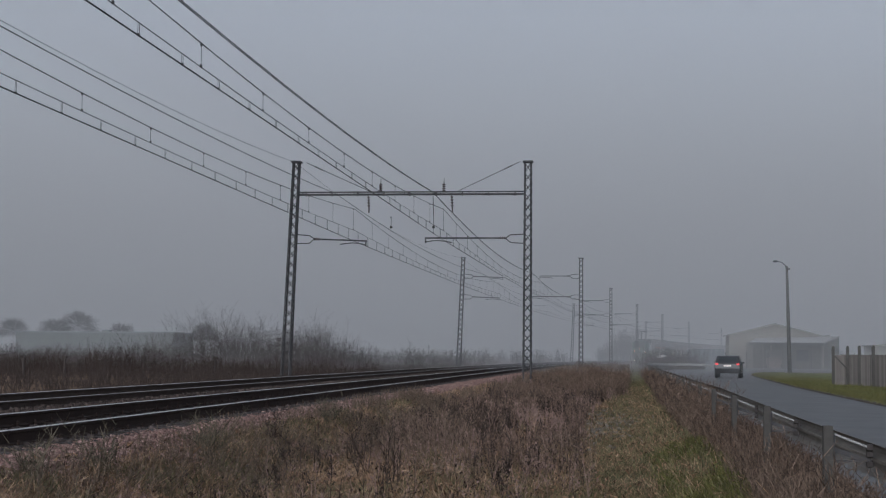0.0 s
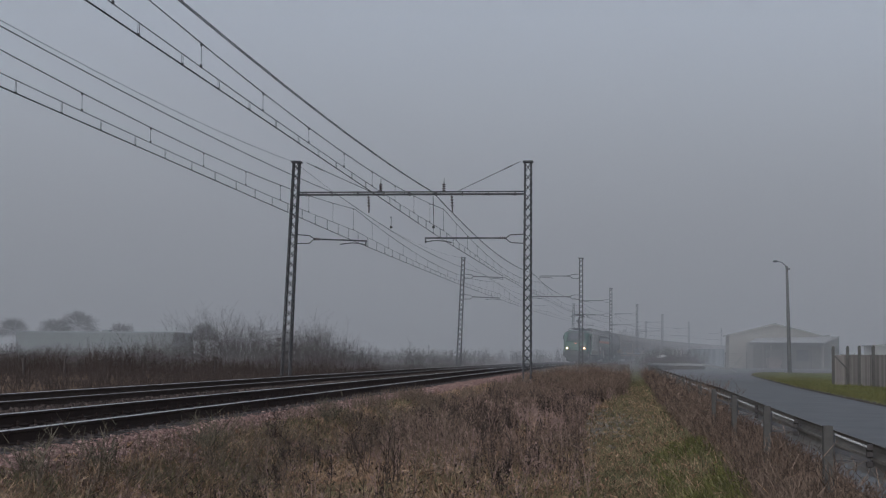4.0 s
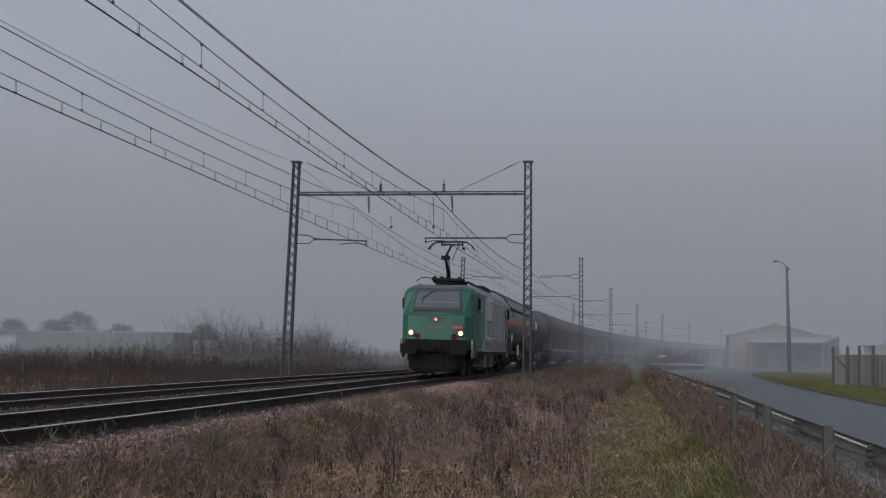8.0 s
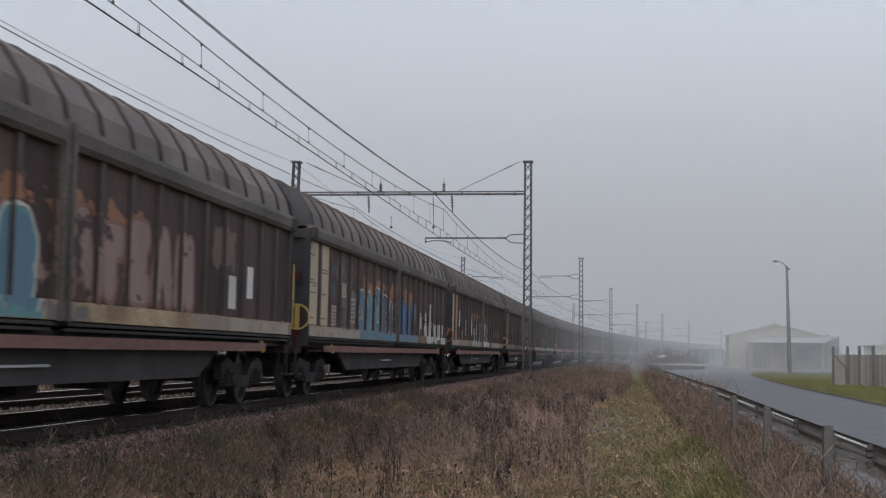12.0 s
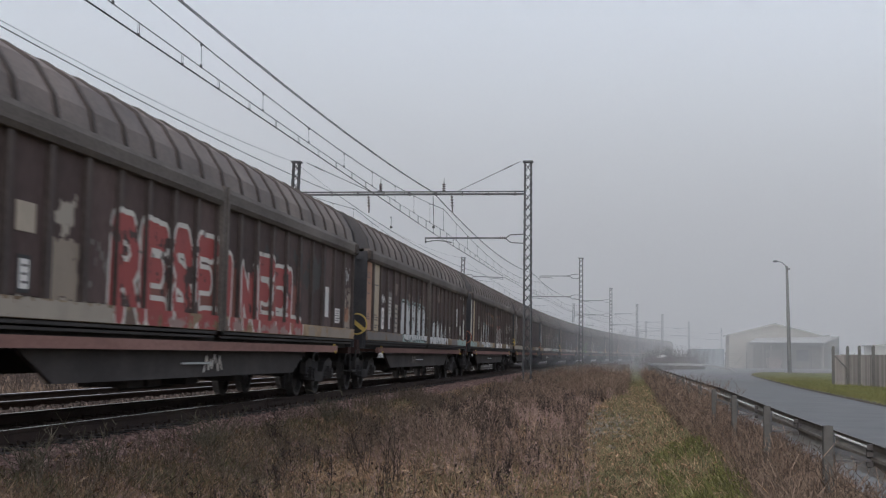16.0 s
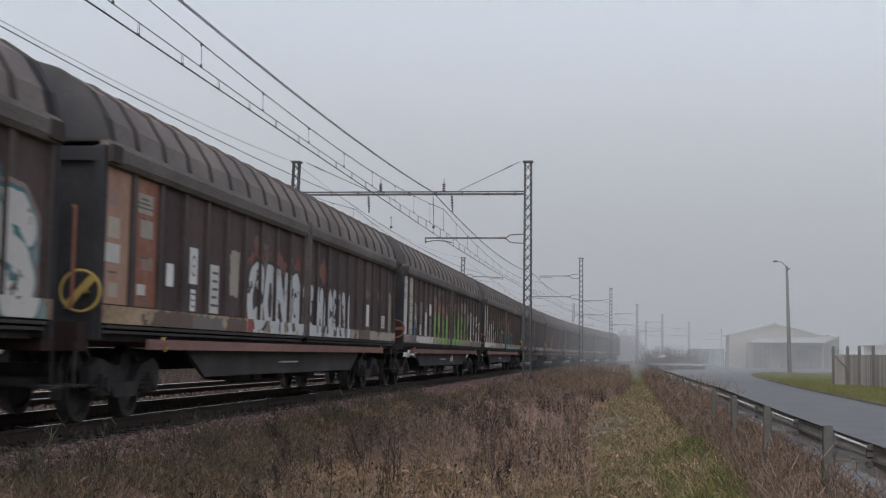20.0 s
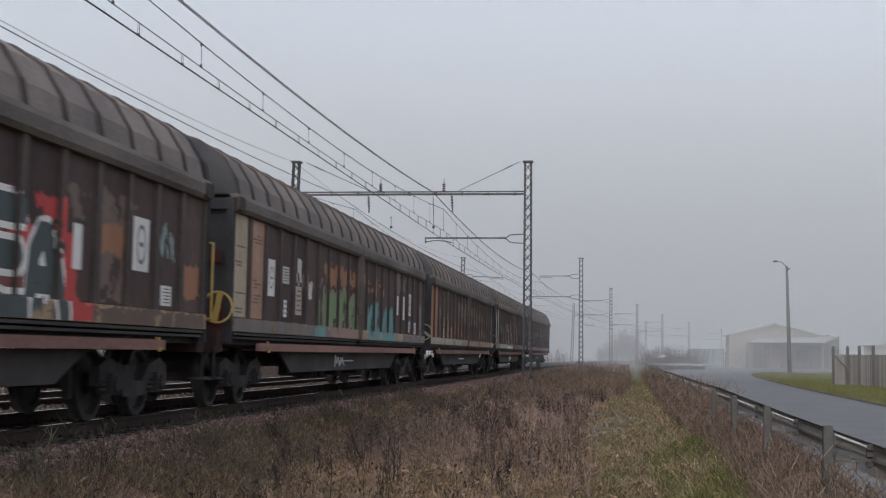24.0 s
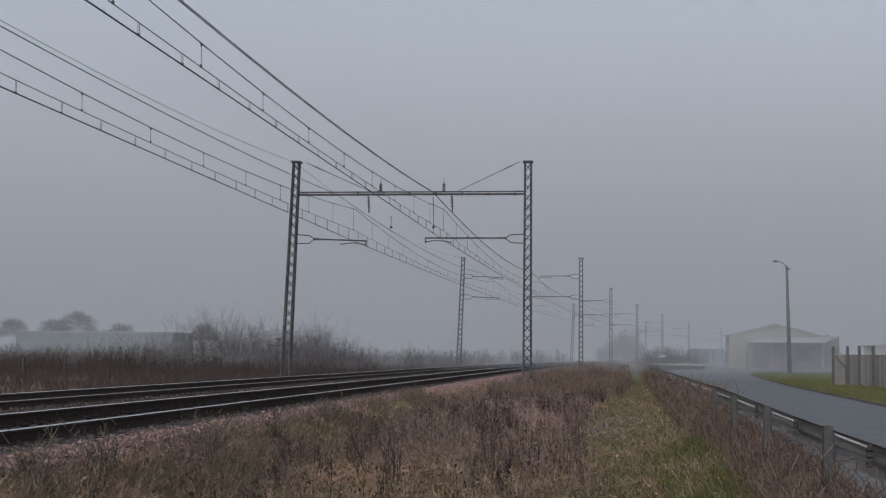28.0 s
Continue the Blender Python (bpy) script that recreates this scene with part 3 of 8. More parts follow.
def build_wires():
    def line(off, zfun, s0=-50, s1=425, step=4.0):
        pts = []
        for i in range(int((s1 - s0) / step) + 1):
            s = s0 + i * step
            x, y, _ = on_track(s, off(s) if callable(off) else off)
            pts.append(Vector((x, y, zfun(max(s, SPANS[0] - 60)))))
        return pts

    def stagger(s, off):
        # the wires zigzag a little from support to support
        for i, (a, b) in enumerate(zip(SPANS, SPANS[1:])):
            if s <= b:
                u = (s - a) / (b - a)
                q = .16 * (-1) ** i
                return off + q * (1 - 2 * max(0.0, min(1.0, u)))
        return off

    for off in (0.0, FAR):
        cat = thing("catenary", "contact wire hung from carrying wires by thin droppers", "overhead wire", "overhead lines of the two tracks")
        up = .0 if off == 0.0 else -.05
        path = lambda s, o=off: stagger(s, o) * 1.0
        wire("contact_wire", line(path, lambda s: CONTACT + up), .013, "", cat)
        high = up + (.07 if off else 0)
        wire("auxiliary_wire", line(path, lambda s: sag(s, AUX + .22, AUX - .02) + high), .008, "", cat)
        wire("carrying_wire", line(path, lambda s: sag(s, MESS_UP, MESS_DOWN) + high), .010, "", cat)
        s = 12.43 if off == 0.0 else 12.3
        k = 0
        while s < 240:
            x, y, _ = on_track(s, path(s))
            za = sag(s, AUX + .22, AUX - .02) + high
            bm = bmesh.new()
            for dx in (-.012, .012):
                rod(bm, (x + dx, y, CONTACT + up), (x + dx, y, za), .0045, 4)
            box(bm, (x, y, CONTACT + up + .01), (.03, .05, .04))
            part("short_dropper", bm, M_WIRE, cat)
            if k % 2 == 1:
                bm = bmesh.new()
                s2 = s + 1.12
                x, y, _ = on_track(s2, path(s2))
                za, zm = sag(s2, AUX + .22, AUX - .02) + high, sag(s2, MESS_UP, MESS_DOWN) + high
                rod(bm, (x, y, za), (x, y, zm), .005, 4)
                box(bm, (x, y, zm - .02), (.03, .05, .05)), box(bm, (x, y, za + .02), (.03, .05, .05))
                part("long_dropper", bm, M_WIRE, cat)
            s += 2.3
            k += 1
    # heavy feeders and a thin earth wire on the mast tops
    for dx in (-.022, .022):
        wire("feeder_cable", line(-.62 + dx, lambda s: sag(s, 8.33, 7.86)), .011, "thick dark feeder cable hung above the near track")
    wire("feeder_cable", line(FAR - 1.0, lambda s: sag(s, 8.3, 7.88)), .012, "thick dark feeder cable hung above the far track")
    wire("earth_wire", line(-6.5, lambda s: sag(s, 9.62, 8.93)), .006, "thin earth wire on the mast tops")


def portal():
    """The beam across both tracks, with its insulators, guys and arms; x = 0 is the near track's centre."""
    g = thing("portal_beam", "steel portal beam across both tracks with insulators", "portal beam")
    z = 8.30
    for dz, r in ((-.05, .045), (.05, .03)):
        bm = bmesh.new()
        rod(bm, (-6.4, 0, z + dz), (3.2, 0, z + dz), r, 8)
        part("chord", bm, M_STEEL, g)
    for i in range(9):
        bm = bmesh.new()
        box(bm, (-6.0 + i * 1.1, 0, z - .02), (.05, .12, .2))
        part("clamp", bm, M_STEEL, g)
    for x in (-2.83, -.17):
        bm = bmesh.new()
        insulator(bm, (x, 0, z + .05), (x, 0, z + .42), 4, .085)
        rod(bm, (x, 0, z + .4), (x + .01, 0, z + .62), .02, 6, .008)
        part("post_insulator", bm, M_BROWN, g, "brown glazed post insulator")
    for x in (-3.35, .16):
        bm = bmesh.new()
        insulator(bm, (x, 0, z - .1), (x + .03, 0, z - .62), 4, .075)
        rod(bm, (x + .03, 0, z - .6), (x + .03, 0, z - .82), .03, 6)
        part("hanging_insulator", bm, M_BROWN, g, "brown glazed hanging insulator")
    for x0, x1 in ((-6.0, -3.15), (3.0, .3)):
        bm = bmesh.new()
        rod(bm, (x0, 0, 9.6), (x1, 0, z + .02), .012, 6)
        insulator(bm, (x0 + (x1 - x0) * .12, 0, 9.6 - (9.6 - z) * .12), (x0 + (x1 - x0) * .25, 0, 9.6 - (9.6 - z) * .25), 3, .04)
        part("guy_rope", bm, M_WIRE, g)
    for x in (-.66, -2.45):
        bm = bmesh.new()
        rod(bm, (x, .3, z - .1 - (.9 if x < -2 else 0)), (x + .03, .3, z - .95), .014, 6)
        box(bm, (x + .03, .3, z - 1.4), (.1, .08, .09))
        rod(bm, (x + .03, .3, z - .95), (x + .03, .3, z - 1.4), .01, 6)
        part("jumper_cable", bm, M_WIRE, g)
    return g


def hang(arm, mast, z, turn=0):
    """Makes a bracket arm a part of its mast."""
    arm.parent = mast
    arm.matrix_basis = pose(0, 0, z, 0, 0, turn)


def build_overhead():
    right = lattice_mast(8.72, .36, .30, "dark lattice steel catenary mast beside the near track")
    left = lattice_mast(9.0, .40, .30, "dark lattice steel catenary mast beside the far track")
    hang(cantilever(4.28, -1, 6.42), right, -.84)
    hang(cantilever(3.15, 1, 6.42), left, -.62)

    def at(ob, s, off, z, lean=0.0):
        x, y, a = on_track(s, off)
        return pose(x, y, z, 0, lean, -math.degrees(a))
    right.matrix_basis, left.matrix_basis = at(right, SPANS[0], 3.33, .84), at(left, SPANS[0], -6.76, .62, 2.1)
    top = portal()
    top.matrix_basis = at(top, SPANS[0], 0, 0)
    copy_thing(right, at(right, SPANS[1], 3.33, .84)), copy_thing(left, at(left, SPANS[1], -6.76, .62, 2.1))
    copy_thing(top, at(top, SPANS[1], 0, 0))
    # further on there is no beam: an upper bracket arm on each mast
    far_right = copy_thing(right, at(right, SPANS[2], 3.33, .84))
    hang(cantilever(3.4, -1, 8.12), far_right, -.84)
    far_left = copy_thing(left, at(left, SPANS[2], -6.76, .62, 2.1))
    hang(cantilever(3.4, 1, 8.12), far_left, -.62)
    for i, s in enumerate(SPANS[3:]):
        copy_thing(far_right, at(right, s, 3.33, .84))
        if i in (1, 3):
            copy_thing(far_left, at(left, s, -6.76, .62, 2.1))


# ---- road side ----
def build_road():
    ys = list(range(-200, 0, 20)) + list(range(0, 132, 3))
    vs, fs = [], []
    for y in ys:
        for k in range(5):
            x = 1.72 + (verge_x(y) - 1.72) * k / 4
            vs.append((x, y, road_z(y) + .02 * math.sin(math.pi * k / 4)))
    for i in range(len(ys) - 1):
        for k in range(4):
            a = i * 5 + k
            fs.append((a, a + 1, a + 6, a + 5))
    n = len(vs)
    vs += [(1.72, 129, .19), (60, 129, .19), (60, 192, .19), (6, 192, .19), (2.1, 150, .19)]
    vs[n + 1] = (12.0, 131.5, .19)
    vs.insert(n + 2, (60, 131.5, .19))
    fs.append(tuple(range(n, n + 6)))
    tagged(new("road", from_arrays("road", vs, fs, M_ASPHALT)), "damp grey asphalt road bending towards a yard", "road", kind="structure")
    # verge: rough grass rising a little from the road's edge
    vs, fs = [], []
    ys = list(range(-100, 0, 20)) + list(range(0, 134, 2))
    cols = (0, .25, .6, 1.4, 4, 12, 60)
    for y in ys:
        for d in cols:
            j = .06 * noise.noise((d * 3, y * .7, 1)) if d > 0 else 0
            lift = .012 if d == 0 else (.03 if d < .5 else .07 + .02 * noise.noise((d, y * .3, 5)))
            vs.append((verge_x(y) + d + j + .12 * noise.noise((0, y * .5, 9)) * (d < .5), y, road_z(y) + lift))
    m = len(cols)
    for i in range(len(ys) - 1):
        for k in range(m - 1):
            a = i * m + k
            fs.append((a, a + 1, a + m + 1, a + m))
    me = from_arrays("grass_verge", vs, fs, [M_LAWN, M_MUD])
    for i, f in enumerate(me.polygons):
        f.material_index = 1 if i % (m - 1) == 0 else 0
    tagged(new("grass_verge", me), "short green and yellow grass verge with a muddy edge", "grass", kind="structure")


def rail_x(y):
    return 1.34 if y < 30 else 1.34 + (y - 30) / 116 * .45


def guard_path():
    """Beam line of the guard rail, from behind the camera to its turn and the buried end."""
    pts = [(rail_x(y) + .36, y, road_z(y) + .755 - .075 * max(0.0, min(1.0, (26 - y) / 12))) for y in (-30, -10, 0, 4, 8, 12, 16, 20, 26, 32, 40, 50, 60, 70, 85, 100, 115, 130, 140)]
    pts += [(2.25, 144.5, .95), (2.9, 147.0, .95), (4.2, 148.3, .95), (6.0, 148.0, .94), (8.0, 146.2, .86), (9.6, 143.5, .55), (10.3, 142.0, .22)]
    return [Vector(p) for p in pts]


def build_guard_rail():
    rail = thing("guard_rail", "weathered galvanised crash barrier on steel posts", "guard rail")
    prof = [(0, 0), (.045, -.014), (.075, -.042), (.075, -.07), (.02, -.1), (.02, -.122), (.075, -.15), (.075, -.178), (.045, -.206), (0, -.22)]
    pts = guard_path()
    n = len(prof)
    for lo, hi in ((0, 5), (5, 6), (6, 7), (7, 8), (8, 9), (9, 10), (10, 12), (12, 14), (14, 17), (17, len(pts) - 1)):
        vs, fs = [], []
        seg = pts[lo:hi + 1]
        for i, p in enumerate(seg):
            a = pts[max(0, lo + i - 1)]
            b = pts[min(len(pts) - 1, lo + i + 1)]
            d = (b - a)
            d.z = 0
            d.normalize()
            out = Vector((d.y, -d.x, 0))
            for t in (0, .006):
                for w, h in prof:
                    vs.append(p + out * (w - .075 + t) + Vector((0, 0, h)))
        m = 2 * n
        for i in range(len(seg) - 1):
            for k in range(n - 1):
                a = i * m + k
                fs.append((a, a + 1, a + m + 1, a + m))
                a += n
                fs.append((a, a + m, a + m + 1, a + 1))
            for k in (0, n - 1):
                a = i * m + k
                fs.append((a, a + n, a + n + m, a + m))
        me = from_arrays("beam", [tuple(v) for v in vs], fs, [M_GALV, M_GALVPALE])
        for f in me.polygons:
            f.material_index = 1 if lo >= 17 and min(v % m for v in f.vertices) >= n else 0
        part("beam", me, None, rail)
    bm = bmesh.new()
    prism(bm, [(-.03, -.05), (.03, -.05), (.03, -.042), (-.022, -.042), (-.022, .042), (.03, .042), (.03, .05), (-.03, .05)], 0, 1)
    bmesh.ops.transform(bm, matrix=Matrix(((1, 0, 0, 0), (0, 0, 1, 0), (0, 1, 0, 0), (0, 0, 0, 1))), verts=bm.verts)
    bmesh.ops.scale(bm, vec=(1, 1, 1.06), verts=bm.verts)
    bmesh.ops.recalc_face_normals(bm, faces=bm.faces)
    post = finish("post", bm, M_POST)
    bm = bmesh.new()
    # spacer: two flat arms that run from the post to the beam, and a dark block behind the beam
    # top arm pale, lower arms dark: light and shade put into the steel's colour
    box(bm, (.15, 0, .845), (.27, .05, .014), Matrix.Rotation(.36, 3, "Y"))
    arm = finish("spacer_arm", bm, M_GALVPALE)
    bm = bmesh.new()
    box(bm, (.15, 0, .71), (.25, .03, .014), Matrix.Rotation(-.06, 3, "Y"))
    box(bm, (.04, 0, .80), (.012, .05, .19))
    box(bm, (.16, 0, .745), (.24, .006, .035), Matrix.Rotation(.3, 3, "Y"))
    spacer = finish("spacer", bm, M_STEEL)
    bm = bmesh.new()
    for z in (.80, .755, .69):
        prism(bm, [(-.024, z - .016), (-.028, z + .016), (.0, z + .024), (.028, z + .016), (.024, z - .016), (.0, z - .023)], .25, .29 + .04 * (z > .8), axis="x")
    block = finish("bolt_block", bm, M_UNDER)
    y = -7.06
    while y < 140:
        p = part("post", post, None, rail)
        p.matrix_basis = pose(rail_x(y), y, road_z(y) - .27)
        for nm, me in (("spacer", spacer), ("spacer_arm", arm), ("bolt_block", block)):
            q = part(nm, me, None, p)
            q.matrix_basis = pose(0, 0, .12)
        y += 4.35


def build_lamp_post():
    lamp = thing("street_lamp", "tall tapered concrete street lamp pole with a small lamp head", "street lamp", at=pose(13.66, 128.9, .15, 0, -1.2, 0))
    bm = bmesh.new()
    rod(bm, (0, 0, 0), (0, 0, 9.1), .19, 10, .10)
    part("pole", bm, M_OLDPOST, lamp, smooth=True)
    bm = bmesh.new()
    pts = [Vector(p) for p in ((0, 0, 8.6), (-.12, 0, 9.15), (-.4, 0, 9.42), (-.75, 0, 9.5))]
    for a, b in zip(pts, pts[1:]):
        rod(bm, a, b, .035, 6)
    part("bracket", bm, M_STEEL, lamp)
    bm = bmesh.new()
    prism(bm, [(-1.15, 9.47), (-1.1, 9.58), (-.8, 9.6), (-.7, 9.5), (-.85, 9.42)], -.12, .12)
    part("lamp_head", bm, M_STEEL, lamp)
    bm = bmesh.new()
    box(bm, (.17, 0, 8.85), (.18, .1, .12))
    part("junction_box", bm, M_STEEL, lamp)


def build_fence():
    fence = thing("garden_fence", "weathered grey board fence between concrete posts", "fence")
    line = [(10.28, 77.0), (10.84, 76.0), (11.1, 74.0), (11.4, 71.8), (11.8, 69.2), (12.2, 66.6), (12.6, 64.0), (13.0, 61.4), (13.5, 58.0)]
    bm = bmesh.new()
    prism(bm, [(-.065, 0), (-.065, 1.93), (-.03, 2.0), (.03, 2.0), (.065, 1.93), (.065, 0)], -.065, .065)
    post = finish("post", bm, M_OLDPOST)
    rng = random.Random(4)
    for i, (x, y) in enumerate(line):
        part("post", post, None, fence).matrix_basis = pose(x, y, road_z(y) + .0)
    bm = bmesh.new()
    box(bm, (0, 0, .76), (.15, .018, 1.52))
    board = finish("board", bm, M_BOARD)
    for (x0, y0), (x1, y1) in zip(line, line[1:]):
        n = max(3, int(math.hypot(x1 - x0, y1 - y0) / .16))
        a = math.degrees(math.atan2(y1 - y0, x1 - x0))
        for k in range(n):
            t = (k + .5) / n
            part("board", board, None, fence).matrix_basis = pose(x0 + (x1 - x0) * t + .05, y0 + (y1 - y0) * t, road_z(y0) + .04 + rng.uniform(-.015, .02), 0, rng.uniform(-.5, .5), a)
    bm = bmesh.new()
    rod(bm, (10.3, 76.9, road_z(77) + 1.55), (10.75, 75.7, road_z(77) + .9), .035, 5)
    part("brace", bm, M_OLDPOST, fence)


def build_hall():
    hall = thing("warehouse", "cream rendered hall with a low-pitched pale roof", "building")
    w, d, h, top = 6.0, 7, 4.5, 5.95
    x0, y0 = 19.8, 205.0
    # gable front in two halves with wall thickness, and side walls
    bm = bmesh.new()
    prism(bm, [(x0 - w, .1), (x0 - w, h), (x0, top), (x0 + w, h), (x0 + w, .1)], y0, y0 + .25)
    part("gable_wall", bm, M_WALL, hall)
    for sx in (-1, 1):
        bm = bmesh.new()
        box(bm, (x0 + sx * (w - .13), y0 + d / 2 + .13, h / 2), (.25, d - .3, h))
        part("side_wall", bm, M_WALL, hall)
        bm = bmesh.new()
        prism(bm, [(x0 + sx * (w + .35), h - .12), (x0 + sx * (w + .35), h + .02), (x0, top + .18), (x0, top + .04)], y0 - .35, y0 + d)
        part("roof_slope", bm, M_ROOF, hall)
    bm = bmesh.new()
    box(bm, (x0, y0 + d - .1, h / 2), (2 * w - .6, .2, h))
    part("back_wall", bm, M_WALL, hall)
    bm = bmesh.new()
    box(bm, (x0 - 2.4, y0 - .05, 4.75), (.5, .12, .16))
    part("wall_lamp", bm, M_STEEL, hall)
    bm = bmesh.new()
    prism(bm, [(x0 + w, h - .1), (x0 + w + 1.2, h + .15), (x0 + w + 1.2, .1), (x0 + w, .1)], y0 + .3, y0 + 6)
    part("side_annex", bm, M_WALL, hall)
    porch = thing("workshop_annex", "low annex with a pale overhanging roof, posts and dark openings", "building")
    px0, px1, py = 16.2, 24.6, 196.0
    bm = bmesh.new()
    vs = [bm.verts.new(p) for p in ((px0 - .6, py - .8, 3.30), (px1 + .4, py - .8, 3.30), (px1 + 3.6, y0 - .1, 4.3), (px0 + 1.2, y0 - .1, 4.0),
                                    (px0 - .6, py - .8, 3.46), (px1 + .4, py - .8, 3.46), (px1 + 3.6, y0 - .1, 4.46), (px0 + 1.2, y0 - .1, 4.16))]
    for f in ((0, 1, 2, 3), (7, 6, 5, 4), (0, 4, 5, 1), (1, 5, 6, 2), (2, 6, 7, 3), (3, 7, 4, 0)):
        bm.faces.new([vs[i] for i in f])
    bmesh.ops.recalc_face_normals(bm, faces=bm.faces)
    part("roof", bm, M_ROOF, porch)
    bm = bmesh.new()
    box(bm, ((px0 + px1) / 2 - .1, py - .82, 3.33), (px1 - px0 + 1.0, .05, .3))
    part("fascia", bm, M_STEEL, porch)
    for a, b in ((px0, px0 + 1.6), (px0 + 3.6, px0 + 5.4), (px0 + 6.9, px1)):
        bm = bmesh.new()
        box(bm, ((a + b) / 2, py, 1.7), (b - a, .25, 3.2))
        part("wall", bm, M_ANNEX, porch)
    for a, b in ((px0 + 1.6, px0 + 3.6), (px0 + 5.4, px0 + 6.9)):
        bm = bmesh.new()
        box(bm, ((a + b) / 2, py, 2.95), (b - a, .25, .72))
        part("lintel", bm, M_ANNEX, porch)
    bm = bmesh.new()
    box(bm, (px0 + 6.15, py, .65), (1.5, .24, .95))
    part("sill_wall", bm, M_ANNEX, porch)
    bm = bmesh.new()
    box(bm, (px0 + 6.15, py + .06, 1.85), (1.5, .03, 1.5))
    part("window", bm, M_DARKGLASS, porch)
    bm = bmesh.new()
    box(bm, ((px0 + px1) / 2 + .5, py + 4.2, 1.8), (px1 - px0 + 2, .2, 3.4))
    part("back_wall", bm, M_DARKWALL, porch)
    # splayed side wall under the roof's end, with a dark door
    bm = bmesh.new()
    ends = ((px1 + .2, py, 3.3), (px1 + 3.3, y0 - .15, 4.28))
    vs = [bm.verts.new((x + dx, y, z)) for dx in (0, .22) for (x, y, h1) in ends for z in (.1, h1)]
    for q in ((0, 2, 3, 1), (4, 5, 7, 6), (0, 4, 6, 2), (1, 3, 7, 5), (0, 1, 5, 4), (2, 6, 7, 3)):
        bm.faces.new([vs[i] for i in q])
    bmesh.ops.recalc_face_normals(bm, faces=bm.faces)
    part("side_wall", bm, M_WALL, porch)
    bm = bmesh.new()
    turn = Matrix.Rotation(math.atan2(y0 - .15 - py, 3.1), 3, "Z")
    box(bm, (px1 + .93, py + 2.4, 1.35), (1.5, .12, 2.3), turn)
    part("door", bm, M_ANNEX, porch, "dim grey door")
    for x in (px0 - .3, px0 + 1.2, px0 + 2.2, px0 + 4.5, px0 + 7.4):
        bm = bmesh.new()
        box(bm, (x, py - .6, 1.75), (.14, .14, 3.2))
        part("post", bm, M_BOARD, porch)
    bm = bmesh.new()
    prism(bm, [(px0 + 1.0, .2), (px0 + 1.0, .95), (px0 + 1.5, 1.05), (px0 + 2.0, 1.55), (px0 + 3.3, 1.6), (px0 + 3.8, 1.05), (px0 + 4.6, .9), (px0 + 4.7, .2)], py + 1.4, py + 3.0)
    van = thing("parked_car", "pale grey car parked under the annex roof", "car")
    part("body", bm, PAINT["oldgrey"], van)
    for x in (px0 + 1.6, px0 + 3.9):
        bm = bmesh.new()
        rod(bm, (x, py + 1.36, .5), (x, py + 1.6, .5), .31, 14)
        part("wheel", bm, M_RUBBER, van)
    # yard fence of wire mesh on thin posts
    mesh = thing("wire_fence", "thin wire mesh fence on steel posts along the yard", "fence")
    y = 186.0
    for i in range(9):
        x = 9.5 + 2.55 * i
        bm = bmesh.new()
        rod(bm, (x, y, .1), (x, y, 2.2), .05, 6)
        part("post", bm, M_STEEL, mesh)
    for k in range(7):
        bm = bmesh.new()
        rod(bm, (9.5, y, .4 + .27 * k), (29.9, y, .4 + .27 * k), .011, 4)
        part("wire", bm, M_STEEL, mesh)
    for x in (14.2, 15.6):
        bm = bmesh.new()
        rod(bm, (x - 1.3, y, .2), (x, y, 1.9), .03, 6)
        part("brace", bm, M_STEEL, mesh)
    bm = bmesh.new()
    prism(bm, [(7.8 + .15 * i, 187 + (.06 if i % 4 in (1, 2) else 0)) for i in range(29)] + [(12.0, 193), (7.8, 193)], .15, 2.55)
    bmesh.ops.transform(bm, matrix=Matrix(((1, 0, 0, 0), (0, 0, 1, 0), (0, 1, 0, 0), (0, 0, 0, 1))), verts=bm.verts)
    bmesh.ops.recalc_face_normals(bm, faces=bm.faces)
    solid("storage_container", bm, M_SLATE, "grey corrugated steel storage container in the yard", "container")
    bm = bmesh.new()
    bmesh.ops.create_icosphere(bm, subdivisions=4, radius=1.0, matrix=Matrix.Translation((5.3, 172, .1)) @ Matrix.Diagonal((3.6, 4.5, 1.45, 1)))
    for v in bm.verts:
        v.co.z += .25 * noise.noise(v.co * .7) + .08 * noise.noise(v.co * 2.5)
    solid("earth_heap", bm, M_MUD, "overgrown brown heap of earth beside the yard", "heap", smooth=True)
    bm = bmesh.new()
    prism(bm, [(3.4, 1.45), (3.6, 1.72), (4.5, 1.75), (4.7, 1.45)], 169.8, 170.8)
    solid("white_cover", bm, M_WHITE, "small white sheet lying on the earth heap", "sheet")
    # low white shed seen past the hall
    low = thing("white_shed", "low white shed with a grey roof edge beyond the hall", "building")
    bm = bmesh.new()
    box(bm, (43.0, 222, 1.7), (17, 7, 3.2))
    part("wall", bm, M_WALL, low)
    bm = bmesh.new()
    prism(bm, [(34.2, 3.3), (34.2, 3.45), (43.0, 4.0), (51.8, 3.45), (51.8, 3.3)], 218.2, 225.8)
    part("roof", bm, M_ROOF, low)
    for x in (37.5, 41.5, 45.5):
        bm = bmesh.new()
        box(bm, (x, 218.46, 1.5), (2.2, .1, 2.4))
        part("door", bm, M_SLATE, low)
    # long pale shed far off behind the hedge
    shed = thing("long_shed", "long pale industrial shed with a dark flat roof edge", "building")
    bm = bmesh.new()
    box(bm, (-61.4, 174, 2.0), (19, 8, 3.5))
    part("wall", bm, M_SHEDWALL, shed)
    bm = bmesh.new()
    box(bm, (-61.4, 174, 3.83), (19.5, 8.5, .16))
    part("roof", bm, M_SLATE, shed)
    bm = bmesh.new()
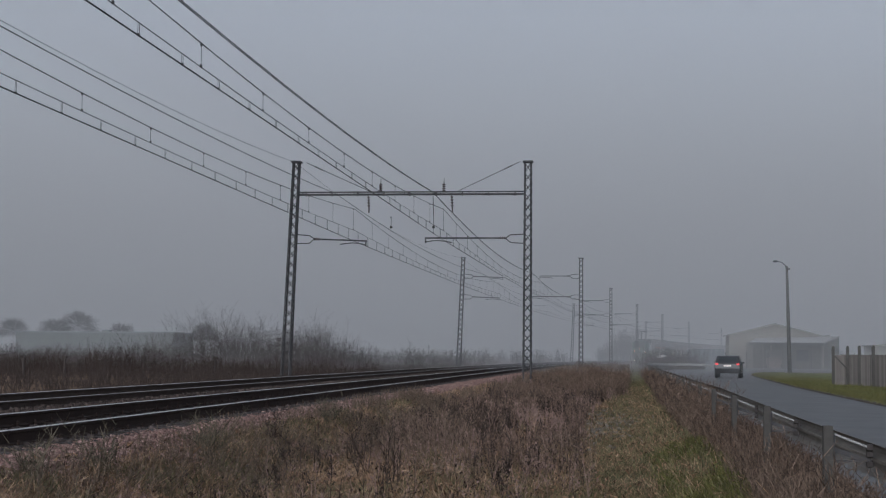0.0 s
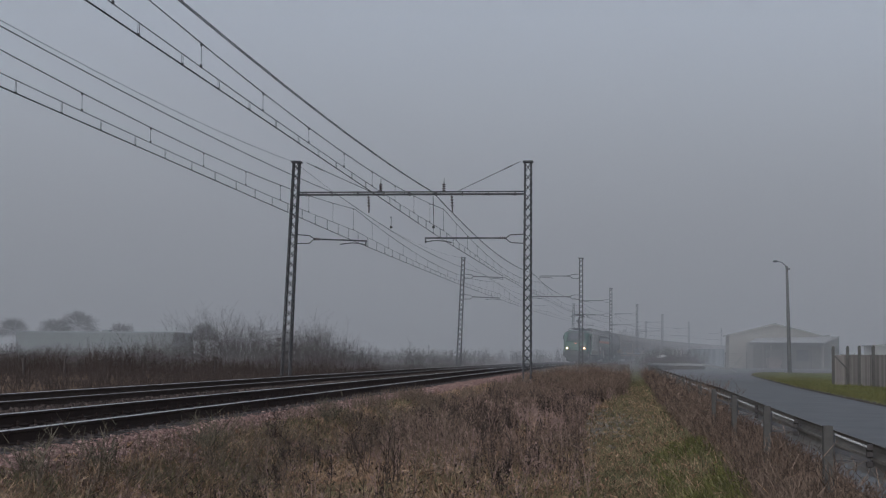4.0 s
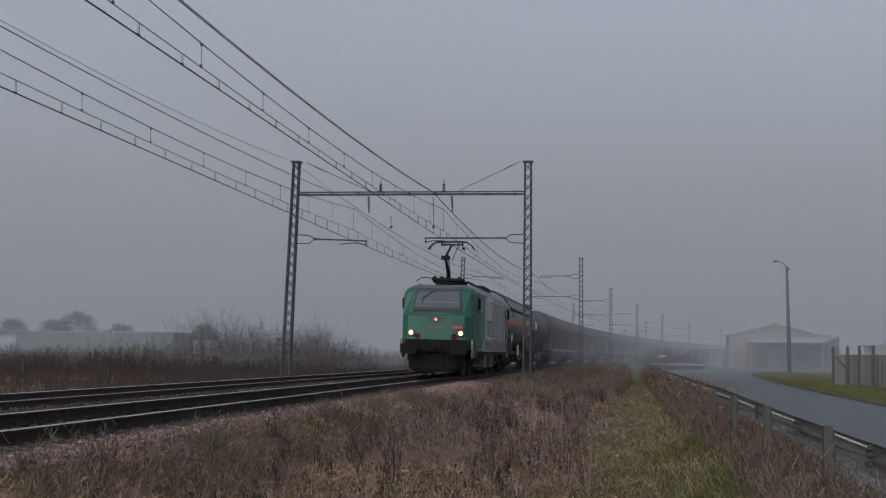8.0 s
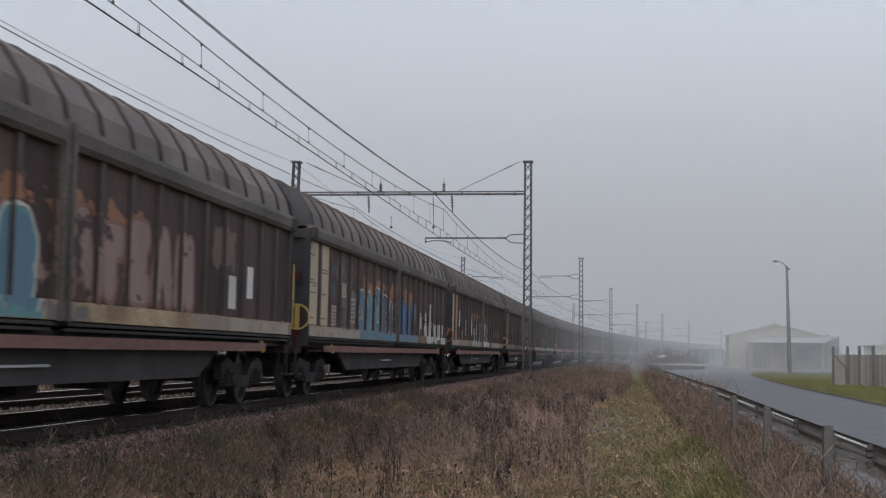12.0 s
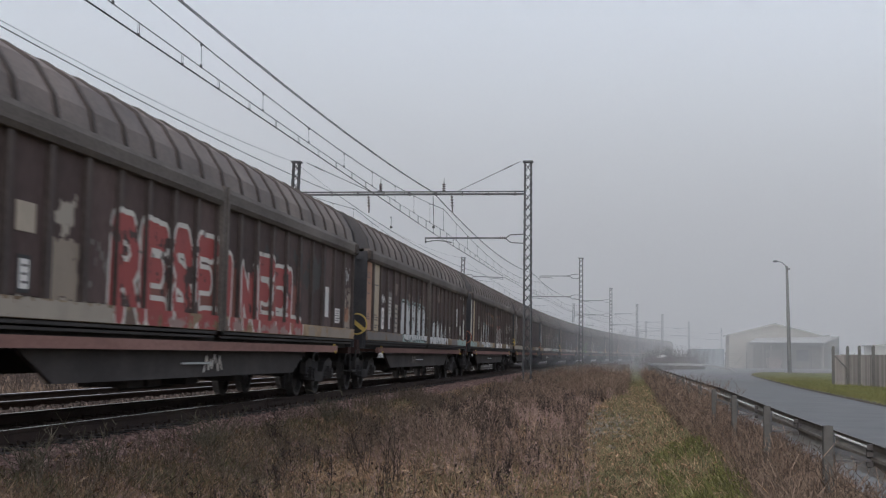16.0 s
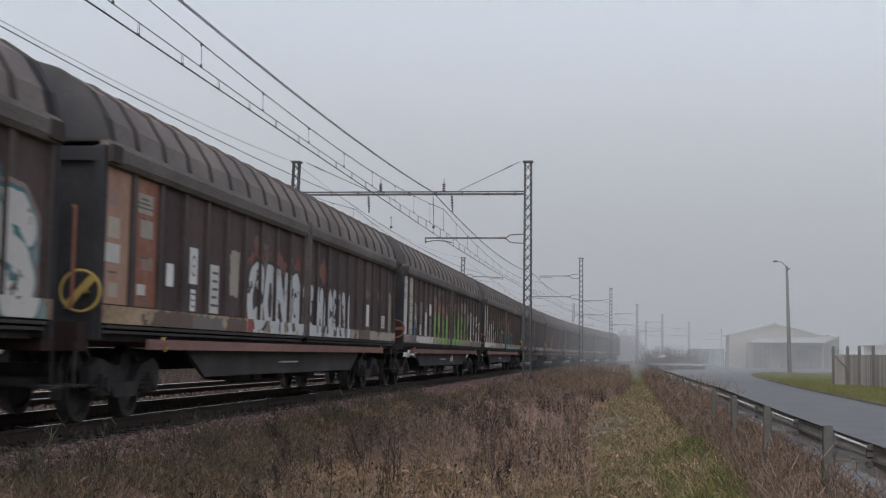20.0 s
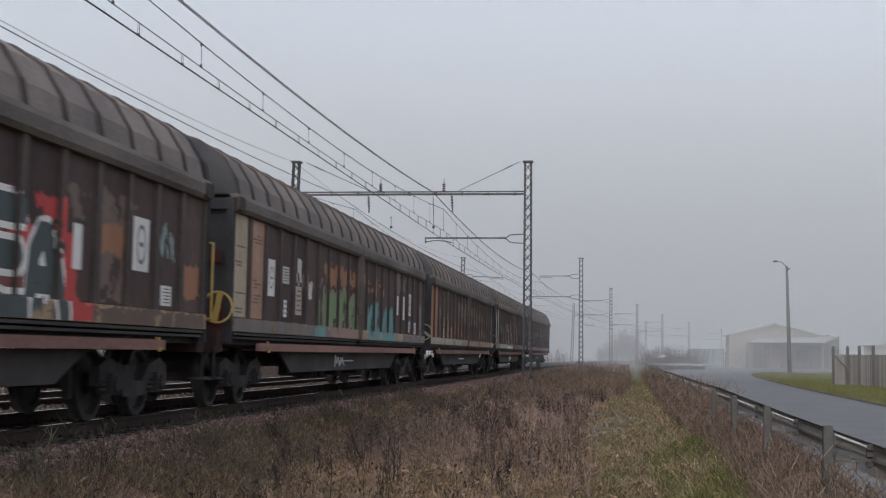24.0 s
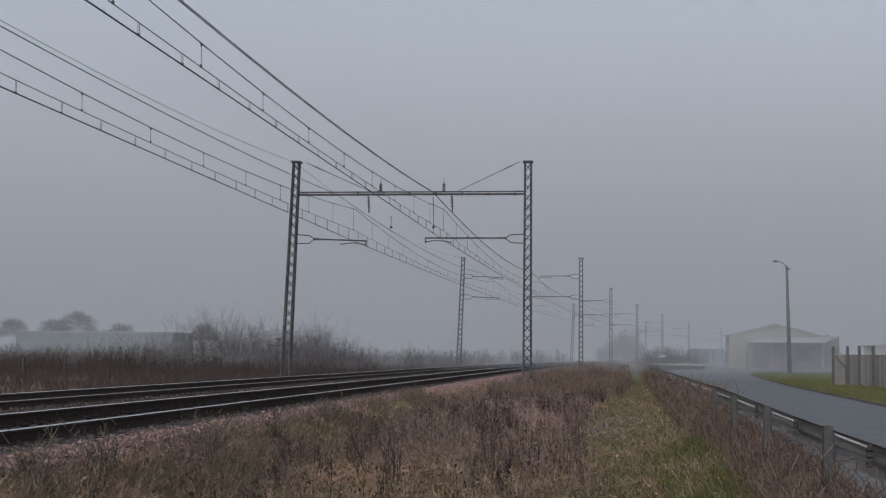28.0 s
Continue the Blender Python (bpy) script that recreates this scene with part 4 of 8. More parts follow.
    box(bm, (-60.6, 172, 4.0), (.9, .9, .25))
    part("roof_vent", bm, M_SLATE, shed)
    # old short fence posts beyond the far track
    for i, (x, y) in enumerate(((-29.0, 70.5), (-27.2, 71.2), (-25.4, 71.8), (-23.6, 72.4), (-21.9, 73.2), (-20.4, 73.8))):
        bm = bmesh.new()
        rod(bm, (x, y, .2), (x + .03 * (i % 3), y, 1.15 + .12 * (i % 2)), .075, 6, .06)
        box(bm, (x + .03 * (i % 3), y, 1.2 + .12 * (i % 2)), (.2, .2, .1))
        solid("fence_post", bm, M_SLEEPER, "old dark stub post in the dry brush", "post", "old stub posts in the brush")

# ---- train ----
def disc_wheel(r, width=.13):
    """A railway wheel on the axle's end: tread, flange, dished web and hub; the axle points along x."""
    bm = bmesh.new()
    prof = [(.0, width * .9), (r * .22, width * .9), (r * .3, width * .45), (r * .78, width * .35), (r * .86, width * .95), (r, width * .9), (r * 1.01, .02), (r * 1.055, .0), (r * 1.055, -.03), (r * .85, -.035), (r * .75, .01), (.0, .0)]
    n = 22
    rings = [[bm.verts.new((w, q * math.cos(2 * math.pi * k / n), q * math.sin(2 * math.pi * k / n))) for k in range(n)] for q, w in prof if q > 0]
    for a, b in zip(rings, rings[1:]):
        for k in range(n):
            bm.faces.new((a[k], a[(k + 1) % n], b[(k + 1) % n], b[k]))
    bm.faces.new(rings[0]), bm.faces.new(rings[-1])
    bmesh.ops.recalc_face_normals(bm, faces=bm.faces)
    return finish("wheel", bm, M_WHEEL)


def add_bogie(parent, y, wheels, frame_me, half=.9, r=.46):
    bogie = new("bogie")
    bogie.parent = parent
    bogie.matrix_basis = pose(0, y, 0)
    bogie.empty_display_size = .2
    part("bogie_frame", frame_me, None, bogie)
    for dy in (-half, half):
        for sx in (-1, 1):
            part("wheel", wheels, None, bogie).matrix_basis = pose(sx * .70, dy, r, 0, 0, 0 if sx > 0 else 180)
    return bogie


def bogie_frame(half=.9, r=.46, out=1.02):
    bm = bmesh.new()
    for sx in (-1, 1):
        # arched side frame
        h = half
        prof = [(-h - .42, r - .02), (-h - .42, r + .22), (-h - .1, r + .32), (-.55, r + .22), (-.3, r + .02), (.3, r + .02), (.55, r + .22), (h + .1, r + .32), (h + .42, r + .22), (h + .42, r - .02),
                (h + .22, r + .08), (h - .3, r + .08), (.42, r - .17), (-.42, r - .17), (-h + .3, r + .08), (-h - .22, r + .08)]
        prism(bm, prof, sx * out - .06, sx * out + .06, axis="x")
        for dy in (-h, h):
            box(bm, (sx * (out + .02), dy, r), (.2, .26, .26))
            rod(bm, (sx * (out + .1), dy, r), (sx * (out + .16), dy, r), .1, 10)
            for k in (-.22, .22):
                for c in range(4):
                    rod(bm, (sx * out, dy + k, r - .08 + c * .06), (sx * out, dy + k, r - .05 + c * .06), .075, 8)
        for dy in (-h - .62, h + .62):
            box(bm, (sx * .75, dy, r), (.1, .1, .35))
    box(bm, (0, 0, r + .1), (2.0, .5, .25))
    for dy in (-half, half):
        rod(bm, (-.72, dy, r), (.72, dy, r), .075, 8)
    return finish("bogie_frame", bm, M_UNDER)


def buffer_mesh(r=.23, long=.62):
    bm = bmesh.new()
    rod(bm, (0, 0, 0), (0, -long * .55, 0), .12, 12)
    rod(bm, (0, -long * .5, 0), (0, -long * .92, 0), .085, 12)
    rod(bm, (0, -long * .92, 0), (0, -long, 0), r, 16, r * .96)
    return finish("buffer", bm, M_UNDER)


def ring_mesh(name, R, r, n=28, material=None, bar=0):
    """A hand wheel in the y-z plane with one diagonal bar."""
    bm = bmesh.new()
    pts = [Vector((0, R * math.cos(2 * math.pi * k / n), R * math.sin(2 * math.pi * k / n))) for k in range(n)]
    for k in range(n):
        rod(bm, pts[k], pts[(k + 1) % n], r, 6)
    if bar is not None:
        box(bm, (0, 0, 0), (.02, 2 * R - .03, .085), Matrix.Rotation(radians(bar), 3, "X"))
        rod(bm, (-.2, 0, 0), (.02, 0, 0), .03, 8)
    return finish(name, bm, material)


HALF, PANEL = 10.95, 1.083    # half the wagon's wall, width of a wall panel
POSTS = [-HALF + .02 + PANEL * i for i in range(10)] + [-.13, .13] + [HALF - .02 - PANEL * i for i in range(10)][::-1]
ROOF = [(1.40, 3.25), (1.34, 3.52), (1.13, 3.85), (.80, 4.06), (.40, 4.18), (0, 4.22)]


def wagon_template():
    w = thing("goods_wagon", "dirty brown sliding-wall goods wagon with an arched ribbed roof", "wagon", "sliding-wall wagons of the train")
    bm = bmesh.new()
    prism(bm, [(-1.34, 1.12), (-1.34, 3.2), (1.33, 3.2), (1.33, 1.12)], -HALF + .04, HALF - .04)
    part("body", bm, M_WAGON, w)
    arc = [(-x, z) for x, z in ROOF] + [(x, z) for x, z in ROOF[::-1]][1:]
    bm = bmesh.new()
    rows = []
    n = 80
    for i in range(n + 1):
        y = -HALF + 2 * HALF * i / n
        bulge = .025 * abs(math.sin(math.pi * i / 4))
        rows.append([bm.verts.new((x * (1 + bulge * .4), y, z + bulge * (z - 3.2))) for x, z in arc])
    for a, b in zip(rows, rows[1:]):
        for k in range(len(arc) - 1):
            bm.faces.new((a[k], a[k + 1], b[k + 1], b[k]))
    bm.faces.new(rows[0]), bm.faces.new(rows[-1][::-1])
    bm.faces.new((rows[0][0], rows[-1][0], rows[-1][-1], rows[0][-1]))
    bmesh.ops.recalc_face_normals(bm, faces=bm.faces)
    part("roof", bm, M_WROOF, w)
    bm = bmesh.new()
    for (xa, za), (xb, zb) in zip(arc, arc[1:]):
        d = Vector((xb - xa, 0, zb - za))
        up = Vector((-d.z, 0, d.x)).normalized() * .035
        vs = [bm.verts.new(p) for y in (-.035, .035) for p in ((xa, y, za), (xa + up.x, y, za + up.z), (xb + up.x, y, zb + up.z), (xb, y, zb))]
        for f in ((0, 1, 2, 3), (7, 6, 5, 4), (1, 5, 6, 2), (0, 4, 5, 1), (2, 6, 7, 3)):
            bm.faces.new([vs[i] for i in f])
    bmesh.ops.recalc_face_normals(bm, faces=bm.faces)
    rib = finish("roof_rib", bm, M_WRIB)
    for i in range(21):
        part("roof_rib", rib, None, w).matrix_basis = pose(0, -HALF + .04 + (2 * HALF - .08) * i / 20, 0)
    for sy in (-1, 1):
        for sx in (-1, 1):
            bm = bmesh.new()
            prism(bm, [(sx * 1.33, 3.0), (sx * 1.33, 3.27), (sx * 1.44, 3.27), (sx * 1.47, 3.2), (sx * 1.47, 3.06), (sx * 1.43, 3.0)], sy * .08, sy * HALF)
            part("cant_rail", bm, M_CANT, w)
            bm = bmesh.new()
            box(bm, (sx * 1.385, sy * (HALF / 2 + .05), 1.285), (.10, HALF - .12, .21))
            part("sole_band", bm, M_SOLE, w, "scuffed beige band along the foot of the wall")
            for z in (1.145, 1.085):
                bm = bmesh.new()
                box(bm, (sx * (1.40 if z > 1.1 else 1.37), sy * (HALF / 2 + .05), z), (.05, HALF - .3, .035))
                part("guide_rail", bm, M_GIRDER, w)
        bm = bmesh.new()
        box(bm, (1.46, sy * (HALF - .16), 3.12), (.06, .34, .2))
        part("corner_block", bm, M_WAGON, w)
        # dark end wall with recess and frame
        bm = bmesh.new()
        for x in (-1.36, -.5, .5, 1.36):
            box(bm, (x, sy * (HALF + .03), 2.1), (.12, .1, 2.2))
        box(bm, (0, sy * (HALF + .03), 3.1), (2.75, .12, .16)), box(bm, (0, sy * (HALF + .03), 1.15), (2.75, .2, .3))
        part("end_frame", bm, M_ENDBLACK, w, "black wagon end frame")
        bm = bmesh.new()
        box(bm, (0, sy * (HALF - .005), 2.16), (2.66, .06, 2.06))
        part("end_wall", bm, M_ENDBLACK, w, "black wagon end wall")
        bm = bmesh.new()
        vs = [bm.verts.new((x * 1.012, sy * (HALF + .012), z + .012)) for x, z in arc]
        vb = [bm.verts.new((x * 1.012, sy * (HALF - .30), z + .012)) for x, z in arc]
        for q in range(len(arc) - 1):
            bm.faces.new((vs[q], vs[q + 1], vb[q + 1], vb[q]))
        bm.faces.new(vs)
        bmesh.ops.recalc_face_normals(bm, faces=bm.faces)
        part("roof_end", bm, M_ENDBLACK, w, "black end strip of the roof")
        bm = bmesh.new()
        box(bm, (0, sy * (HALF + .22), 1.02), (2.6, .34, .32))
        part("headstock", bm, M_DARKRED, w)
        for sx in (-1, 1):
            part("buffer", BUFFER, None, w).matrix_basis = pose(sx * .875, sy * (HALF + .38), 1.05, 0, 0, 0 if sy < 0 else 180) @ Matrix.Scale(.46, 4)
            bm = bmesh.new()
            rod(bm, (sx * 1.28, sy * (HALF + .42), .5), (sx * 1.28, sy * (HALF + .42), .95), .018, 5)
            box(bm, (sx * 1.25, sy * (HALF + .42), .48), (.25, .34, .03))
            part("step", bm, M_UNDER, w)
    bm = bmesh.new()
    box(bm, (0, 0, 2.28), (.022, PANEL - .14, 1.74))
    panel = finish("wall_panel", bm, M_PANEL)
    bm = bmesh.new()
    prism(bm, [(-.03, 1.38), (-.03, 3.02), (.045, 3.02), (.045, 1.38)], -.07, .07)
    post = finish("wall_post", bm, M_POSTW)
    for i, y in enumerate(POSTS):
        part("wall_post", post, None, w).matrix_basis = pose(1.36, y, 0)
        if i + 1 < len(POSTS) and i != 10:
            part("wall_panel", panel, None, w).matrix_basis = pose(1.335, (y + POSTS[i + 1]) / 2, 0)
    bm = bmesh.new()
    box(bm, (1.43, -.03, 2.2), (.03, .03, 1.75)), box(bm, (1.42, .03, 2.9), (.05, .1, .12)), box(bm, (1.42, .03, 1.6), (.05, .12, .16))
    part("door_latch", bm, M_CANT, w, "grey upright locking bar between the sliding walls")
    # underframe
    bm = bmesh.new()
    box(bm, (0, 0, 1.03), (2.5, 2 * HALF - .1, .1))
    part("floor_frame", bm, M_UNDER, w)
    for sx in (-1, 1):
        bm = bmesh.new()
        prism(bm, [(-9.15, .885), (-9.15, 1.015), (9.15, 1.015), (9.15, .885)], sx * 1.36, sx * 1.42, axis="x")
        part("step_rail", bm, M_STEPRAIL, w, "faded red-brown rail below the wall")
        bm = bmesh.new()
        prism(bm, [(-6.9, .88), (-5.9, .5), (5.9, .5), (6.9, .88)], sx * 1.16, sx * 1.22, axis="x")
        part("side_girder", bm, M_GIRDER, w)
    for y in (-2.0, -1.2, .6, 3.4):
        bm = bmesh.new()
        box(bm, (.5, y, .55), (.7, .6, .35))
        part("equipment_box", bm, M_UNDER, w)
    bm = bmesh.new()
    rod(bm, (.3, -1.0, .5), (.3, 1.2, .5), .2, 10)
    part("brake_cylinder", bm, M_UNDER, w)
    for y in (-.115, .115):
        bm = bmesh.new()
        box(bm, (1.44, y, 2.23), (.07, .085, 2.12))
        part("centre_post", bm, M_CANT, w, "pale upright between the two sliding walls")
    bm = bmesh.new()
    rod(bm, (1.27, -1.2, .70), (1.27, .1, .70), .016, 5), rod(bm, (1.27, -1.2, .70), (1.21, -1.2, .70), .014, 5), rod(bm, (1.27, .1, .70), (1.21, .1, .70), .014, 5)
    part("hand_rail", bm, M_PALE, w)
    for y in (-9.0, 9.0):
        add_bogie(w, y, WHEEL, BOGIE)
    for y in (-8.55, 8.9):
        bm = bmesh.new()
        box(bm, (1.40, y, .97), (.04, .06, .16)), rod(bm, (1.43, y, .92), (1.43, y, .86), .035, 8, .015)
        part("discharge_hook", bm, M_YELLOW, w, "small yellow and white end marking")
    return w


# strokes of the sprayed letters on a grid of 0 to 9, corner by corner; a bar parts two strokes
STROKES = {"A": "00 27 49 69 90|1474", "B": "00 09 69 87 65 05|65 83 60 00", "C": "97 69 28 05 03 20 71 92", "D": "00 09 58 86 83 50 00", "E": "99 09 05 00 90|0575", "F": "00 09 99|0575",
           "G": "97 69 28 05 03 20 80 84 54", "H": "00 09|80 89|0585", "I": "40 49", "J": "99 92 60 20 03", "K": "00 09|89 04 90", "L": "09 00 80", "M": "00 19 44 89 90",
           "N": "00 09 80 89", "O": "30 04 29 69 95 80 30", "P": "00 09 69 96 64 04", "R": "00 09 69 96 64 04|54 90", "S": "97 79 19 07 25 74 92 80 10 02", "T": "09 99|49 40", "U": "09 03 20 60 83 89",
           "V": "09 40 89", "W": "09 20 45 70 99", "X": "00 89|80 09", "Y": "09 44 89|44 40", "Z": "09 89 00 90"}


def along_wall(p):
    """Place along the wagon of panel number p (10 is the gap between the two sliding walls)."""
    i = max(0, min(len(POSTS) - 2, int(p)))
    return POSTS[i] + (p - i) * (POSTS[i + 1] - POSTS[i])


def up_wall(f):
    """Height of a share of the wall above its foot; below 0 lies the sole band."""
    return 1.39 + 1.63 * f


def wall_paint(w, seed, layers):
    """Sprayed paint and old patches on the near wall, laid on a fine grid over panels, posts and sole band.
    fill: (kind, p0, p1, f0, f1, colour); haze: the same, worn thin; tag: a thin scrawl; word: (..., letters, fill, edge)."""
    rng = np.random.default_rng(seed)
    c = .017
    ny, nz = int(2 * HALF / c), int(1.83 / c)
    yy = -HALF + c * (np.arange(ny) + .5)
    zz = 1.185 + c * (np.arange(nz) + .5)
    grid, owner = np.full((ny, nz), -1), np.full((ny, nz), -1)
    names, kinds = [], []

    def slot(name):
        if name not in names:
            names.append(name)
        return names.index(name)

    def cloud(size):
        """Smooth noise over the wall with blotches of about that size in metres."""
        ky, kz = int(2 * HALF / size) + 3, int(1.95 / size) + 3
        g = rng.random((ky, kz))
        u, v = (yy + HALF) / size, (zz - 1.185) / size
        i, j = u.astype(int), v.astype(int)
        fu, fv = (u - i)[:, None], (v - j)[None]
        fu, fv = fu * fu * (3 - 2 * fu), fv * fv * (3 - 2 * fv)
        g00, g10, g01, g11 = g[np.ix_(i, j)], g[np.ix_(i + 1, j)], g[np.ix_(i, j + 1)], g[np.ix_(i + 1, j + 1)]
        return (g00 * (1 - fu) + g10 * fu) * (1 - fv) + (g01 * (1 - fu) + g11 * fu) * fv

    wear = .55 * cloud(.35) + .3 * cloud(.11) + .15 * cloud(.045)
    ragged = .05 * (cloud(.4) - .5) + .07 * (cloud(.09) - .5)

    def window(y0, y1, z0, z1):
        a, b = np.searchsorted(yy, (y0, y1))
        d, e = np.searchsorted(zz, (z0, z1))
        return slice(max(0, a), b), slice(max(0, d), e)

    def put(win, mask, colour, mine):
        sub, own = grid[win], owner[win]
        sub[mask], own[mask] = slot(colour), mine

    def strokes(win, lines):
        Y, Z = yy[win[0]][:, None], zz[win[1]][None]
        dist = np.full((Y.shape[0], Z.shape[1]), 9.0)
        for (ya, za), (yb, zb) in lines:
            dy, dz = yb - ya, zb - za
            t = np.clip(((Y - ya) * dy + (Z - za) * dz) / (dy * dy + dz * dz + 1e-9), 0, 1)
            dist = np.minimum(dist, np.hypot(Y - ya - t * dy, Z - za - t * dz))
        return dist

    for lay in layers:
        kind, p0, p1, f0, f1 = lay[:5]
        y0, y1, z0, z1 = along_wall(p0), along_wall(p1), up_wall(f0), up_wall(f1)
        if kind in ("fill", "haze"):
            win = window(y0 - .1, y1 + .1, z0 - .1, z1 + .1)
            Y, Z = yy[win[0]][:, None], zz[win[1]][None]
            r = ragged[win]
            m = (Y + r > y0) & (Y + r < y1) & (Z + r * 1.3 > z0) & (Z + r * 1.3 < z1)
            if kind == "haze":
                edge = np.minimum(np.minimum(Y - y0, y1 - Y) / .3, np.minimum(Z - z0, z1 - Z) / .2).clip(0, 1)
                m &= wear[win] < .24 + .33 * edge
            kinds.append("paint_patch" if kind == "fill" else "faded_paint")
            put(win, m, lay[5], len(kinds) - 1)
        elif kind == "tag":
            pts, y, z = [], y0, (z0 + z1) / 2
            n = int(5 + (y1 - y0) * 7)
            for i in range(n):
                pts.append((y0 + (y1 - y0) * (i + rng.uniform(-.9, .9)) / n, z0 + (z1 - z0) * (.15 + .7 * (i % 2) + rng.uniform(-.25, .15))))
            win = window(y0 - .15, y1 + .15, z0 - .15, z1 + .15)
            kinds.append("scrawl")
            put(win, strokes(win, list(zip(pts, pts[1:]))) < .021, lay[5], len(kinds) - 1)
        else:
            text, fill, edge = lay[5:8]
            cell, high = (y1 - y0) / len(text), z1 - z0
            for i, g in enumerate(text):
                if g not in STROKES:
                    continue
                a0, wd = y0 + cell * (i + .02), cell * .96
                up, lean = high * rng.uniform(.9, 1.04), rng.uniform(-.10, .12)
                base = z0 + rng.uniform(0, .04) * high
                thick = min(.16, wd * .19) * rng.uniform(.85, 1.2)
                lines = []
                for run in STROKES[g].split("|"):
                    run = run.replace(" ", "")
                    pts = [(int(run[k]) / 9, int(run[k + 1]) / 9) for k in range(0, len(run), 2)]
                    pts = [(a0 + thick + (q + lean * r) * (wd - 2 * thick) + rng.normal(0, .012), base + thick + r * (up - 2 * thick) + rng.normal(0, .012)) for q, r in pts]
                    lines += list(zip(pts, pts[1:]))
                win = window(a0 - .3, a0 + wd + .3, base - .2, base + up + .2)
                dist = strokes(win, lines)
                drop = strokes(win, [((a + .05, b - .045), (d + .05, e - .045)) for (a, b), (d, e) in lines])
                kinds.append("graffiti_letter")
                mine = len(kinds) - 1
                put(win, (dist < thick + (.068 if edge in ("white", "pale") else .05)) | (drop < thick + .02), edge, mine)
                put(win, dist < thick, fill, mine)
                if len(lay) > 8:
                    put(win, (np.abs(dist - thick - .075) < .022), lay[8], mine)
    worn = (wear > .70) | (rng.random(grid.shape) < .002)
    grid[worn] = -1
    post = np.zeros(ny, bool)
    for p in POSTS:
        post |= np.abs(yy - p) < .075
    sole = zz < 1.385
    runs = collections.defaultdict(lambda: ([], []))
    for i in range(ny):
        col, own = grid[i], owner[i]
        if (col < 0).all():
            continue
        x = 1.409 if post[i] else 1.350
        a, b = yy[i] - c / 2, yy[i] + c / 2
        cuts = np.flatnonzero((np.diff(col) != 0) | (np.diff(own) != 0) | (np.diff(sole.astype(int)) != 0)) + 1
        for k, m in zip([0, *cuts], [*cuts, nz]):
            if col[k] >= 0:
                q = 1.439 if sole[k] else x
                z0, z1 = zz[k] - c / 2, zz[m - 1] + c / 2
                V, ids = runs[own[k]]
                V.append(((q, a, z0), (q, b, z0), (q, b, z1), (q, a, z1)))
                ids.append(col[k])
    for mine, (V, ids) in runs.items():
        used = sorted(set(ids))
        me = quads(kinds[mine], np.array(V), [PAINT[names[n]] for n in used])
        me.polygons.foreach_set("material_index", np.array([used.index(n) for n in ids], np.int32))
        ob = part(kinds[mine], me, None, w)
        if kinds[mine] != "graffiti_letter":
            tagged(ob, kind="stuff")


def placard(w, p, f, wd, ht, colour, lines, rng, x=1.354, border=None, ring=None):
    """A notice on panel p with its foot at share f of the wall; bars for its print, or a round mark."""
    y, z = along_wall(p + .5), up_wall(f) + ht / 2
    bm = bmesh.new()
    box(bm, (x, y, z), (.008, wd, ht))
    card = part("placard", bm, PAINT[colour], w)
    if border:
        bm = bmesh.new()
        box(bm, (x - .002, y, z), (.008, wd + .08, ht + .08))
        part("placard_frame", bm, PAINT[border], card)
    if ring:
        bm = bmesh.new()
        n = 20
        rr = min(wd, ht) * .36
        for q0, q1, lift in ((rr, rr * .80, .006),):
            va = [[bm.verts.new((x + lift, y + q * .85 * math.cos(6.2832 * k / n), z + q * 1.15 * math.sin(6.2832 * k / n))) for k in range(n)] for q in (q0, q1)]
            for k in range(n):
                bm.faces.new((va[0][k], va[0][(k + 1) % n], va[1][(k + 1) % n], va[1][k]))
        box(bm, (x + .006, y, z), (.003, rr * .7, rr * .25))
        part("round_mark", bm, PAINT[ring], card)
    for k in range(lines):
        bm = bmesh.new()
        box(bm, (x + .007, y + rng.uniform(-.05, .05) * wd, z + ht * (.42 - .84 * (k + .5) / lines)), (.004, wd * rng.uniform(.45, .8), ht / lines * .26))
        part("printed_line", bm, PAINT["print"], card)


